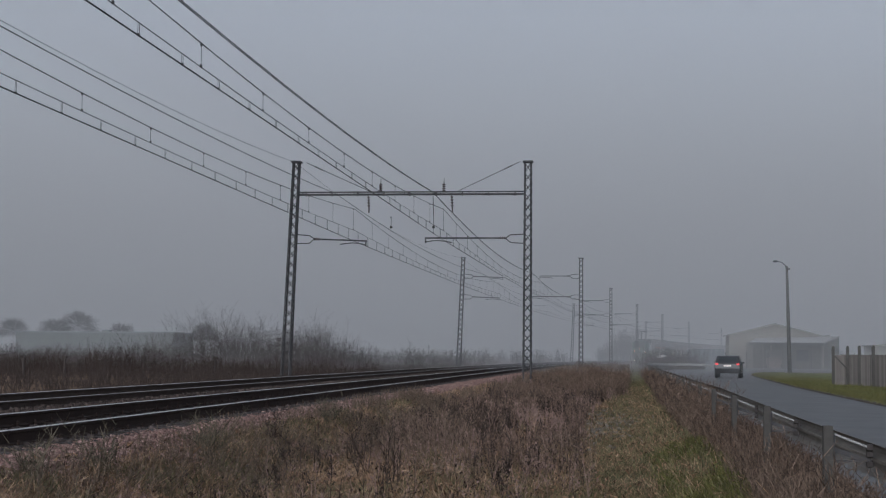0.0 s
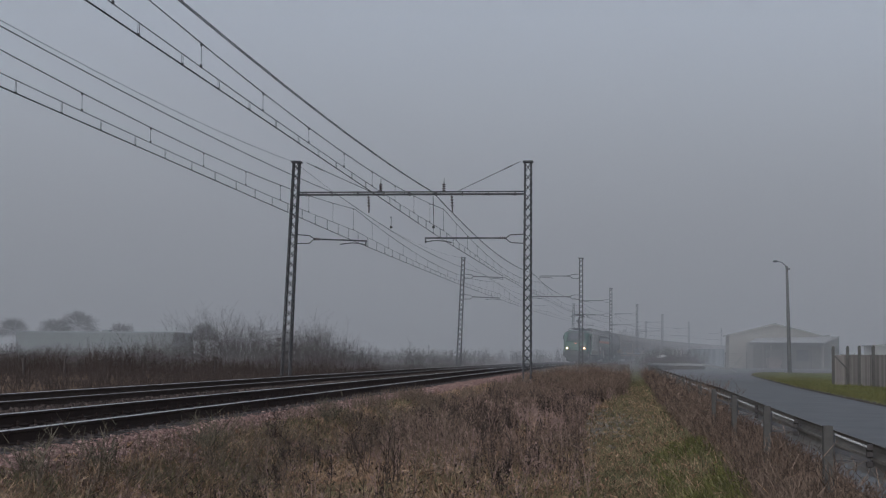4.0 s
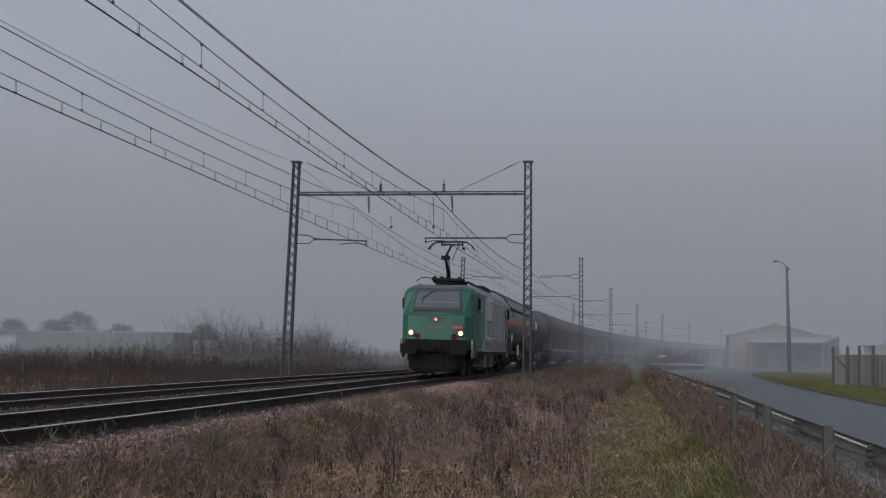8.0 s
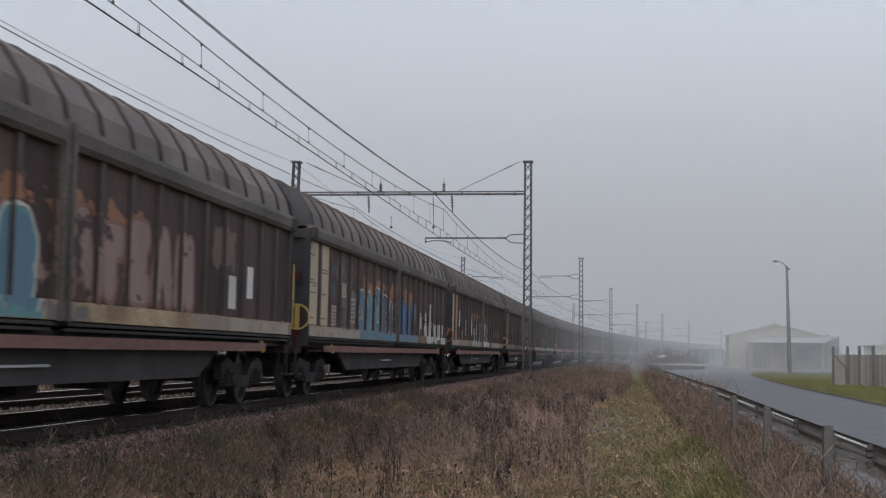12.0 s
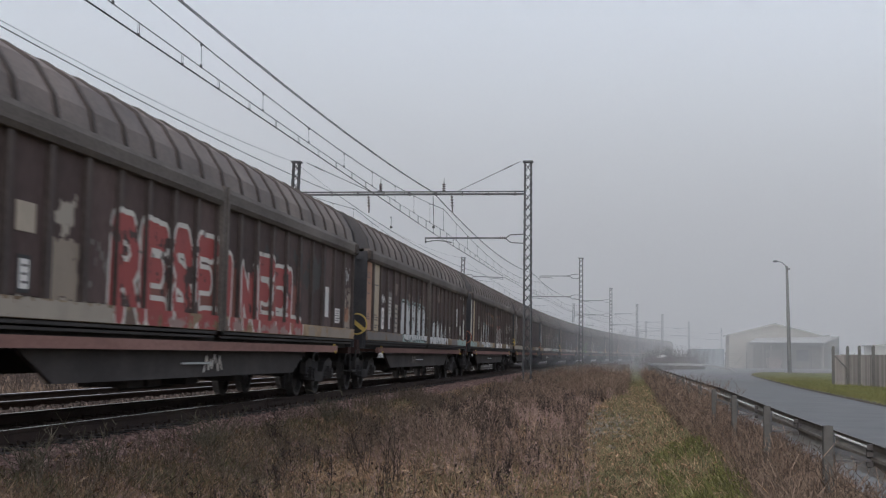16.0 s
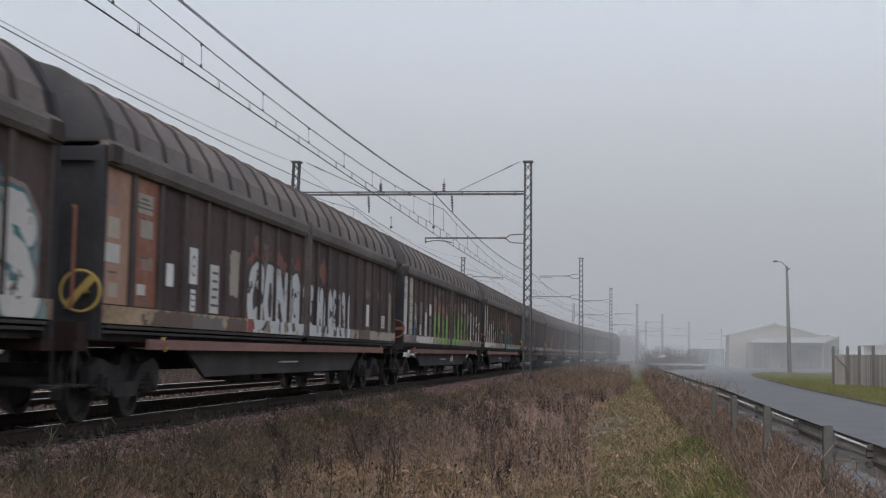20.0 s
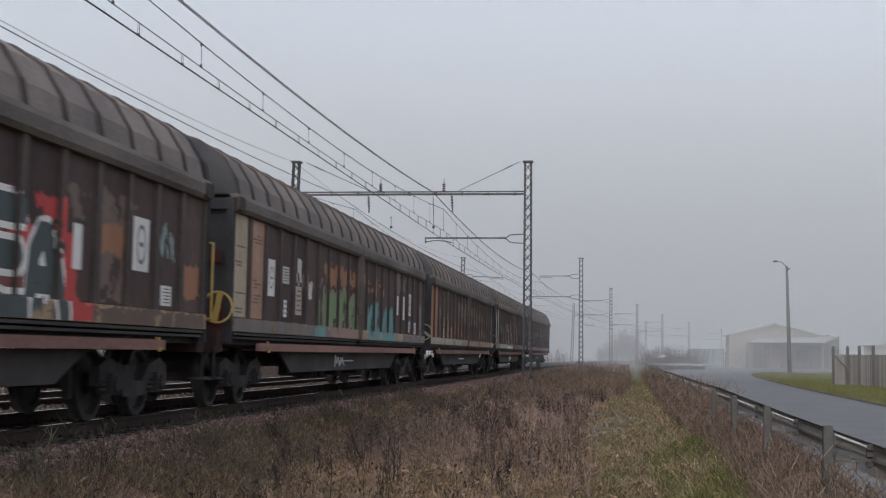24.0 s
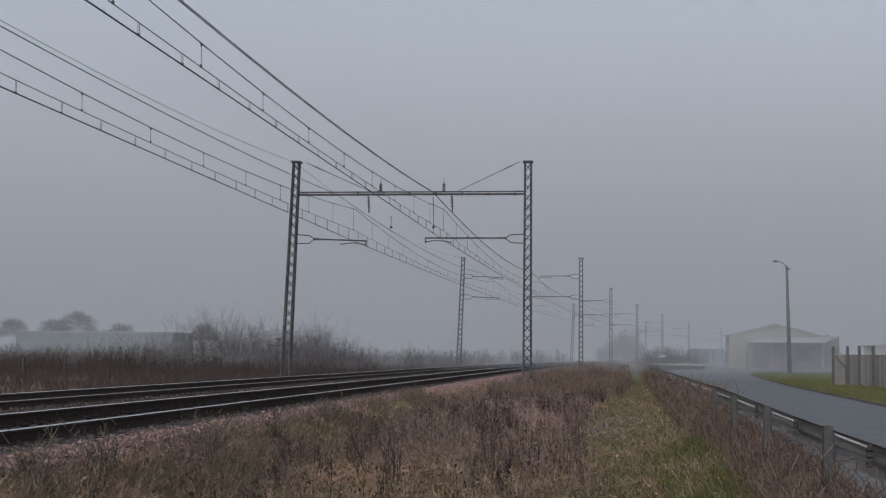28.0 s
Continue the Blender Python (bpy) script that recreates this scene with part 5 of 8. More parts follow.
# per wagon: colours of the two end boards; notices (panel, foot, width, height, colour, kind); paint on the wall;
# hand wheel (colour, turn of its bar), colour of the grab pole, red end beam or not
F, Z, T, L = "fill", "haze", "tag", "word"
WAGONS = [
    ("white", "rustorange", [(2, .28, .5, .62, "white", "o"), (3, .25, .5, .42, "oldgrey", "="), (3, .02, .24, .3, "slate", "#"), (4, .02, .6, .66, "sand", "="), (5, .2, .55, .42, "pale", "="), (17, .08, .42, .5, "pale", ""), (18, .2, .36, .5, "white", "")],
     [(T, 3.1, 3.9, .55, .75, "pale"), (F, 4.1, 4.9, .02, .74, "beige"), (F, 5.1, 5.9, 0, .32, "sand"), (Z, 6.6, 13.6, .5, .76, "rustorange"), (Z, 6, 13.8, .05, .5, "oldpink"), (L, 6.0, 9.6, -.16, .5, "OAMB", "blue", "teal", "pale"), (F, 6, 9.7, -.19, -.06, "teal"), (L, 11.1, 15.6, .02, .62, "ATEAM", "dustpink", "oldred"), (F, 0, 2.2, -.19, -.01, "oldgrey"), (F, 3.2, 6, -.19, -.01, "oldpink"), (F, 17.2, 20.8, -.19, -.01, "sand")], ("yellow", 40, "under", 0)),
    ("cream", "cream", [(2, .02, .5, .42, "sand", "="), (3, .4, .5, .3, "cream", "o"), (3, .06, .24, .3, "slate", "#"), (4, .08, .6, .55, "sand", "="), (17, .3, .4, .5, "pale", "")],
     [(T, 2.1, 2.9, .62, .85, "blue"), (Z, 2, 2.9, .3, .62, "slategreen"), (F, 3.1, 3.9, 0, .62, "greybrown"), (F, 4.1, 4.9, 0, .5, "oldgrey"), (Z, 5.6, 14.2, .45, .82, "rustorange"), (F, 5.1, 7.9, 0, .5, "blue"), (L, 5.0, 8.2, -.1, .56, "OIO", "blue", "blue", "pale"), (L, 8.0, 11.6, -.1, .5, "EMS", "slate", "plum", "pale"), (L, 11.5, 14.6, -.1, .48, "IOIT", "bluebright", "slate", "blue"), (F, 5.1, 14.6, -.19, -.02, "blue"), (Z, 15, 18, 0, .5, "pale"), (L, 16.3, 20.6, -.19, .26, "SAFE", "pale", "black"), (F, 0, 5, -.19, -.01, "sand")], ("yellow", 90, "yellow", 1)),
    ("cream", "rustorange", [(2, .3, .45, .55, "white", "o"), (3, .03, .24, .3, "white", "#"), (4, .1, .55, .6, "sand", "="), (18, .1, .4, .5, "pale", "")],
     [(Z, 6.4, 13.5, .45, .75, "rustorange"), (L, 6.5, 13.8, -.15, .5, "NAIRES", "silver", "darkgrey"), (F, 15, 19, -.19, -.01, "sand"), (Z, 15, 19, 0, .4, "oldgrey")], ("orange", 60, "yellow", 0)),
    ("rustorange", "beige", [(3, .03, .24, .3, "white", "#"), (4, .1, .55, .6, "sand", "="), (18, .06, .36, .3, "oldpink", "=")],
     [(Z, 4, 9.9, .58, .8, "rustorange"), (Z, 5, 9.9, .05, .6, "oldbrown"), (F, 4, 9.7, -.19, -.01, "brown"), (Z, 11.9, 13.1, .05, .62, "rustorange"), (Z, 12, 13, .0, .4, "oldred"), (Z, 13, 16.3, .2, .9, "redbrown"), (L, 13.0, 16.4, -.19, .84, "REKN", "silver", "red", "dustpink"), (F, 16.1, 17, .18, .42, "rustorange"), (T, 18.1, 18.9, .2, .42, "pale"), (F, 11.2, 13, -.19, -.01, "sand"), (F, 17, 21, -.19, -.01, "sand"), (Z, 16.5, 20.6, .02, .3, "beige")], ("yellow", 70, "orange", 0)),
    ("rustorange", "redbrown", [(3, .25, .5, .6, "beige", "o"), (3, .03, .22, .28, "rustorange", "#"), (17, .3, .3, .3, "oldgrey", "")],
     [(T, 2.1, 2.9, .58, .84, "oldgrey"), (Z, 2, 3, .02, .5, "oldred"), (Z, 3.9, 6.9, 0, .42, "oldred"), (F, 4.1, 4.9, .02, .32, "beige"), (F, 5.1, 5.9, .1, .36, "sand"), (Z, 6.6, 13.8, .48, .76, "rustorange"), (F, 6.8, 15.8, -.19, .1, "mint"), (L, 6.7, 11.0, -.02, .5, "DESE", "mint", "black"), (L, 11.2, 16.0, -.06, .46, "ASTER", "mint", "black"), (F, 2.6, 6.7, -.19, -.01, "oldpink"), (F, 0, 2.5, -.19, -.01, "sand"), (F, 17.1, 17.6, .0, .5, "beige"), (T, 18.1, 18.9, .05, .6, "silver"), (F, 19.05, 19.9, .0, .2, "beige"), (F, 20.1, 20.9, -.0, .36, "beige"), (T, 20.1, 20.9, .5, .74, "oldgrey"), (F, 17, 20.9, -.19, -.01, "sand")], ("orange", 62, "sand", 0)),
    ("cream", "beige", [(2, .24, .52, .56, "white", "="), (3, .4, .5, .3, "cream", ""), (3, .05, .24, .3, "white", "#"), (18, .12, .32, .6, "white", ""), (19, .06, .6, .3, "white", "=")],
     [(Z, 2.1, 2.9, .4, .72, "oldgrey"), (F, 4.1, 4.9, 0, .4, "beige"), (Z, 4.1, 4.9, .4, .75, "sand"), (Z, 5.1, 5.9, .05, .5, "oldgrey"), (Z, 5.9, 16, -.05, .5, "redbrown"), (L, 5.8, 10.2, -.16, .66, "RESE", "red", "pale"), (L, 11.0, 16.2, -.16, .60, "INEEL", "red", "pale"), (F, 0, 5.8, -.19, -.01, "sand"), (Z, 6, 16, -.19, 0, "dustpink"), (T, 20.1, 20.8, .58, .8, "silver"), (F, 20.05, 20.9, .0, .52, "beige"), (F, 20.2, 20.7, .1, .28, "rustorange"), (F, 16.6, 20.9, -.19, -.01, "beige")], ("yellow", 55, "sand", 0)),
    ("rustorange", "beige", [(2, .05, .42, .52, "white", "o"), (3, .25, .5, .5, "pale", "="), (3, .06, .24, .3, "white", "#"), (4, .02, .55, .72, "sand", "="), (18, .28, .46, .62, "white", "o"), (19, .1, .66, .32, "pale", "")],
     [(T, 2.1, 2.9, .42, .6, "white"), (F, 2.1, 2.35, .66, .8, "pale"), (Z, 3, 4, .45, .8, "oldgrey"), (F, 5.0, 5.5, 0, .22, "pale"), (F, 5.2, 9.4, -.19, .12, "mint"), (L, 5.4, 9.9, -.10, .52, "EKNMS", "silver", "black", "mint"), (L, 10.9, 15.6, -.19, .30, "SERKA", "silver", "black"), (F, 16.1, 16.45, 0, .42, "pale"), (F, 16.6, 16.8, 0, .25, "pale"), (F, 0, 5, -.19, -.01, "oldgrey"), (T, 19.2, 20.2, .88, .98, "pale"), (T, 20.1, 20.8, .5, .86, "pale"), (F, 20.05, 20.9, .02, .46, "pale"), (F, 18.2, 20.9, -.19, -.01, "mint")], ("yellow", -38, "yellow", 0)),
    ("pale", "cream", [(3, .32, .45, .5, "white", "o"), (4, .15, .5, .4, "beige", "="), (3, .04, .22, .3, "print", ""), (18, .3, .44, .5, "white", "r"), (17, .02, .5, .26, "pale", "="), (19, .02, .52, .34, "pale", "=")],
     [(F, 0.1, .95, .02, .42, "beige"), (F, 4.0, 4.9, 0, .46, "sand"), (F, 3.2, 7.6, -.19, .02, "oldgrey"), (L, 4.2, 7.8, -.14, .46, "JMEK", "silver", "slate", "mint"), (F, 6.7, 9.9, .46, .76, "rustorange"), (L, 6.7, 9.9, .49, .73, "TEAZ", "print", "rustorange"), (F, 11.0, 13.6, .44, .76, "rustorange"), (L, 11.0, 13.6, .48, .73, "GGCN", "print", "rustorange"), (L, 10.9, 14.5, -.19, .42, "RENIS", "white", "dustpink", "red"), (T, 14.6, 15.9, .1, .5, "oldbrown"), (T, 15.9, 16.8, .1, .5, "oldgrey"), (F, 17.1, 17.9, 0, .62, "oldgrey"), (F, 17.1, 17.9, .34, .56, "cream"), (L, 19.05, 20.0, .42, .6, "JEED", "white", "darkgrey"), (F, 19.1, 19.9, 0, .4, "oldgrey"), (F, 20.05, 20.95, .0, .96, "oldgrey"), (F, 16.8, 18, -.19, -.01, "pale"), (T, 18.1, 19.4, -.16, -.02, "pale"), (F, 0, 2.2, -.19, -.01, "mint")], ("orange", 90, "orange", 1)),
    ("beige", "pale", [(2, .36, .5, .62, "white", "o"), (3, .25, .5, .5, "sand", "="), (3, .06, .24, .3, "white", "#"), (4, .02, .55, .6, "sand", "="), (18, .36, .62, .66, "white", "o"), (19, .02, .5, .28, "pale", "="), (20, .16, .3, .3, "print", "")],
     [(Z, 2.1, 2.9, .04, .32, "mint"), (F, 3.1, 3.9, .05, .5, "greybrown"), (Z, 4.1, 4.9, .38, .8, "oldgrey"), (F, 5.1, 5.9, .06, .5, "beige"), (Z, 6.6, 14, .1, .72, "oldbrown"), (F, 6.8, 9.9, .26, .64, "rustorange"), (L, 6.8, 10, .3, .60, "TEAE", "print", "brown"), (F, 11.1, 14.1, .26, .62, "rustorange"), (L, 11.1, 14.1, .3, .58, "AEBI", "print", "brown"), (F, 16.1, 16.5, .05, .48, "pale"), (T, 19.1, 19.9, .4, .6, "silver"), (F, 20.05, 20.9, 0, .6, "beige"), (F, 0.1, 5.6, -.19, -.01, "sand"), (F, 18, 20.9, -.19, -.01, "sand")], ("yellow", 2, "orange", 0)),
    ("white", "pale", [(3, .3, .45, .45, "pale", "="), (3, .05, .24, .3, "white", "#")],
     [(Z, 2, 3, .04, .5, "oldred"), (T, 2.2, 3.0, .05, .4, "oldgrey"), (F, 2.2, 2.8, .74, .86, "dustpink"), (T, 3.1, 3.9, .5, .7, "pale"), (F, 4.1, 4.9, .05, .46, "sand"), (F, 4.2, 4.9, .3, .52, "yellow"), (F, 5.2, 5.6, .05, .68, "pale"), (Z, 5.8, 10, .1, .74, "beige"), (L, 5.8, 10.2, -.1, .66, "ICRS", "dustpink", "oldgrey", "pale"), (Z, 11, 16, .1, .7, "oldpink"), (L, 11.2, 15.8, -.1, .52, "SATRE", "silver", "darkgrey"), (F, 3.2, 10, -.19, -.02, "pale"), (F, 13.6, 18.6, -.19, -.02, "mint"), (F, 16.2, 20.8, -.19, .42, "teal"), (L, 16.2, 20.8, -.14, .66, "GNRS", "pale", "tealdark", "dustpink"), (Z, 16.5, 20, .5, .8, "tealdark")], ("orange", -40, "sand", 1)),
    ("rustorange", "redbrown", [(2, .2, .3, .3, "white", ""), (3, .25, .36, .5, "white", "o"), (3, .02, .24, .3, "white", "#"), (4, .02, .46, .7, "pale", "="), (19, .06, .66, .3, "white", "="), (17, .06, .36, .5, "white", "")],
     [(F, 5.3, 5.8, .2, .62, "sand"), (Z, 6.2, 13, .5, .8, "redbrown"), (F, 6.1, 6.5, -.19, .3, "red"), (L, 6.3, 10.2, -.16, .56, "CONG", "silver", "black"), (L, 10.9, 15.4, -.16, .46, "ENCNY", "silver", "black"), (F, 6.4, 15, -.19, -.1, "silver"), (F, 20.1, 20.75, .0, .62, "beige"), (F, 18.1, 20.9, -.19, -.01, "sand")], ("yellow", 48, "orange", 0)),
    ("pale", "sand", [(3, .02, .24, .3, "white", "#"), (18, .14, .6, .72, "silver", "r"), (20, .12, .3, .3, "print", "")],
     [(F, 0.05, .95, .0, .4, "mint"), (F, 1.05, 1.95, .0, .36, "teal"), (F, 0, 1, -.19, -.01, "dustpink"), (T, 2.05, 2.8, .0, .6, "pale"), (F, 2.05, 2.6, .0, .28, "bluebright"), (F, 3.1, 3.9, .0, .6, "oldgrey"), (F, 4.1, 4.9, .0, .44, "pale"), (L, 4.9, 5.8, .4, .6, "R", "white", "black"), (F, 5.1, 5.9, .0, .34, "oldgrey"), (Z, 6.3, 14.4, .4, .82, "oldred"), (F, 6.0, 6.6, .0, .42, "plum"), (Z, 6, 15.4, -.1, .4, "green"), (L, 6.3, 10.0, -.18, .48, "OUM", "lime", "dustpink", "red"), (L, 10.9, 16.9, -.18, .54, "SUARK", "lime", "red", "slate"), (L, 14.2, 16, .6, .82, "MOS", "beige", "slate"), (F, 17.1, 17.9, .0, .64, "pale"), (L, 19.05, 19.9, .32, .6, "UZ", "white", "soot"), (F, 19.1, 19.9, -.0, .22, "pale"), (F, 20.05, 20.9, -.0, .46, "pale"), (F, 2.2, 6, -.19, -.01, "pale"), (F, 15, 16.6, -.19, -.01, "oldpink"), (F, 17.2, 20.9, -.19, -.01, "oldgrey")], ("orange", 4, "yellow", 1)),
    ("pale", "cream", [(5, .1, .5, .4, "pale", "="), (6, .2, .3, .4, "oldgrey", ""), (17, .1, .36, .5, "white", "")],
     [(F, 0.0, .6, -.19, .1, "yellow"), (F, 0.1, 4.4, -.19, .1, "pale"), (L, 1.5, 4.9, -.1, .5, "HOR", "silver", "oldgrey", "pale"), (L, 3.9, 4.7, .1, .4, "O", "black", "pale"), (T, 6.1, 7.8, .1, .45, "pale"), (Z, 7.4, 15, .35, .8, "rustorange"), (L, 8.0, 10.9, -.16, .36, "SPOR", "black", "white"), (Z, 11, 17, -.1, .4, "mint"), (L, 11.2, 16.4, -.1, .34, "GNERT", "tealdark", "mint"), (F, 11.2, 20.8, -.19, -.08, "mint"), (T, 18.1, 18.9, .5, .9, "silver"), (T, 14, 15, .35, .5, "white")], ("orange", 70, "yellow", 0)),
    ("cream", "rustorange", [(2, .3, .45, .55, "white", "o"), (3, .03, .24, .3, "white", "#"), (4, .1, .55, .6, "sand", "="), (18, .1, .4, .5, "pale", "")],
     [(L, 6.5, 13.8, -.15, .52, "KENTOA", "darkgrey", "pale"), (F, 16, 17, .02, .4, "sand"), (F, 15, 19, -.19, -.01, "sand")], ("yellow", 30, "yellow", 0)),
    ("rustorange", "redbrown", [(2, .22, .62, .72, "white", "o"), (3, .32, .5, .4, "cream", ""), (3, .04, .26, .3, "white", "#"), (4, .3, .5, .3, "sand", "="), (5, .22, .26, .2, "white", ""), (18, .28, .6, .66, "white", "o"), (19, .04, .44, .26, "white", "="), (16, .22, .26, .5, "white", "")],
     [(L, 3.1, 5.9, .72, .92, "JRS", "oldgrey", "brown"), (F, 4.1, 4.9, .1, .74, "greybrown"), (F, 4.3, 4.7, .48, .7, "blue"), (Z, 5.0, 16, .0, .62, "redbrown"), (F, 15.9, 16.9, -.19, .0, "signalred"), (F, 15.9, 16.5, -.02, .44, "signalred"), (F, 14.8, 16.1, .2, .66, "signalred"), (Z, 12.5, 14.8, .5, .76, "signalred"), (F, 5.0, 6.2, -.1, .42, "red"), (Z, 5, 16.2, -.19, .04, "red"), (L, 5.9, 10.0, -.19, .72, "AMEK", "slategreen", "white"), (L, 11.0, 16.2, -.19, .56, "RINEA", "slategreen", "white"), (F, 17.1, 17.9, .36, .6, "rustorange"), (F, 17.1, 17.9, .02, .36, "oldbrown"), (T, 19.1, 19.9, .4, .74, "mint"), (F, 20.1, 20.9, .1, .4, "rustorange"), (F, 0, 5, -.19, -.01, "beige"), (F, 16.8, 20.9, -.19, -.01, "brown")], ("yellow", 30, "orange", 0)),
    ("beige", "rustorange", [(2, .26, .46, .62, "white", "o"), (3, .42, .5, .3, "pale", "="), (3, .06, .24, .3, "white", "#"), (4, .1, .5, .52, "cream", "="), (16, .3, .26, .5, "white", ""), (17, .24, .3, .62, "white", ""), (18, .04, .26, .3, "pale", ""), (18, .32, .5, .6, "white", "o"), (19, .02, .5, .32, "white", "=")],
     [(F, 4.35, 4.7, .45, .72, "pale"), (F, 5.1, 5.6, .3, .48, "pale"), (Z, 6.4, 14.6, .46, .82, "rustorange"), (Z, 5.9, 10, -.05, .48, "green"), (L, 6.4, 10, -.02, .48, "INAK", "green", "dustpink"), (L, 11.9, 15.9, -.14, .38, "MEMM", "teal", "tealdark"), (F, 12, 15.9, -.19, -.06, "teal"), (F, 5.6, 6.5, -.19, -.0, "teal"), (F, 0, 5.4, -.19, -.01, "oldgrey"), (F, 7, 10, -.19, -.01, "oldpink"), (L, 18.05, 18.9, .1, .24, "GC", "oldgrey", "darkgrey"), (F, 20.1, 20.9, .0, .6, "oldgrey"), (F, 17, 20.9, -.19, -.01, "oldgrey")], ("yellow", 80, "yellow", 1)),
    ("orangewood", "orangewood", [(3, .22, .4, .34, "rustorange", ""), (3, .02, .22, .3, "white", "#")],
     [(Z, 2, 3, .02, .8, "oldgrey"), (F, 4.1, 4.9, .02, .38, "rustorange"), (F, 4.2, 4.6, .38, .52, "oldpink"), (F, 5.1, 5.8, .02, .26, "rustorange"), (F, 5.6, 6.2, -.19, -.02, "green"), (Z, 7, 15, .3, .85, "oldbrown"), (Z, 6, 9, .0, .5, "redbrown"), (Z, 15, 19, .02, .4, "oldred"), (F, 20.1, 20.8, .0, .66, "beige"), (F, 0, 5.4, -.19, -.01, "sand"), (F, 8, 20, -.19, -.01, "oldpink")], ("sand", -35, "sand", 0)),
    ("white", "cream", [(3, .3, .5, .42, "pale", ""), (3, .6, .3, .46, "oldgrey", ""), (3, .02, .28, .3, "print", "#"), (4, .06, .52, .62, "cream", "="), (17, .12, .26, .6, "white", ""), (19, .04, .62, .3, "pale", "o")],
     [(F, 1.3, 1.95, .05, .5, "beige"), (T, 2.1, 2.8, .4, .66, "pale"), (F, 2.2, 2.7, .06, .36, "oldgrey"), (F, 5.1, 5.9, .06, .42, "oldgrey"), (L, 6.0, 10.0, -.14, .58, "KOPA", "oldgrey", "pale"), (Z, 8.2, 14.6, .3, .74, "rustorange"), (L, 10.9, 14.6, .06, .64, "ENOS", "dustpink", "greybrown"), (T, 14, 15.8, .2, .6, "pale"), (T, 19.1, 19.9, .36, .62, "bluebright"), (T, 19.1, 19.9, .36, .6, "pale"), (F, 20.1, 20.8, .0, .6, "greybrown"), (F, 6.1, 9.4, -.19, -.06, "pale"), (F, 3, 6, -.19, -.01, "sand"), (F, 17, 20.9, -.19, -.01, "oldgrey")], ("oldorange", None, "orange", 0)),
    ("rustorange", "oldpinkwood", [(2, .28, .44, .5, "white", "o"), (3, .4, .5, .34, "pale", ""), (3, .04, .26, .32, "white", "#"), (4, .06, .5, .7, "beige", "="), (5, .3, .5, .34, "pale", "="), (17, .14, .3, .5, "pale", ""), (19, .04, .3, .6, "pale", "")],
     [(F, 2.0, 2.6, .66, .82, "oldgrey"), (T, 2.1, 2.9, .02, .2, "mint"), (F, 5.1, 5.6, -.05, .3, "beige"), (Z, 5.3, 9.9, -.12, .35, "pink"), (F, 5.4, 5.9, .0, .28, "pink"), (F, 5.7, 6.4, .1, .55, "yellow"), (F, 6.9, 7.5, .1, .52, "yellow"), (F, 7.1, 8.2, -.15, .16, "pink"), (F, 8.4, 9.4, -.15, .22, "yellow"), (L, 5.8, 9.7, -.14, .48, "NES", "black", "white"), (F, 9.3, 9.9, -.1, .3, "pink"), (F, 9.5, 9.9, .0, .3, "yellow"), (F, 11, 15.2, .0, .56, "plum"), (Z, 11.2, 15.4, .0, .56, "red"), (Z, 10.4, 15.2, .6, .76, "bluebright"), (L, 10.5, 15.6, -.16, .68, "PUTE", "plum", "white"), (F, 16.4, 16.7, .05, .4, "yellow"), (F, 5.4, 9.9, -.19, -.06, "pink"), (Z, 10, 20, -.19, 0, "dustpink"), (F, 0.6, 4.4, -.19, -.01, "oldgrey")], ("oldorange", 80, "orange", 0)),
]


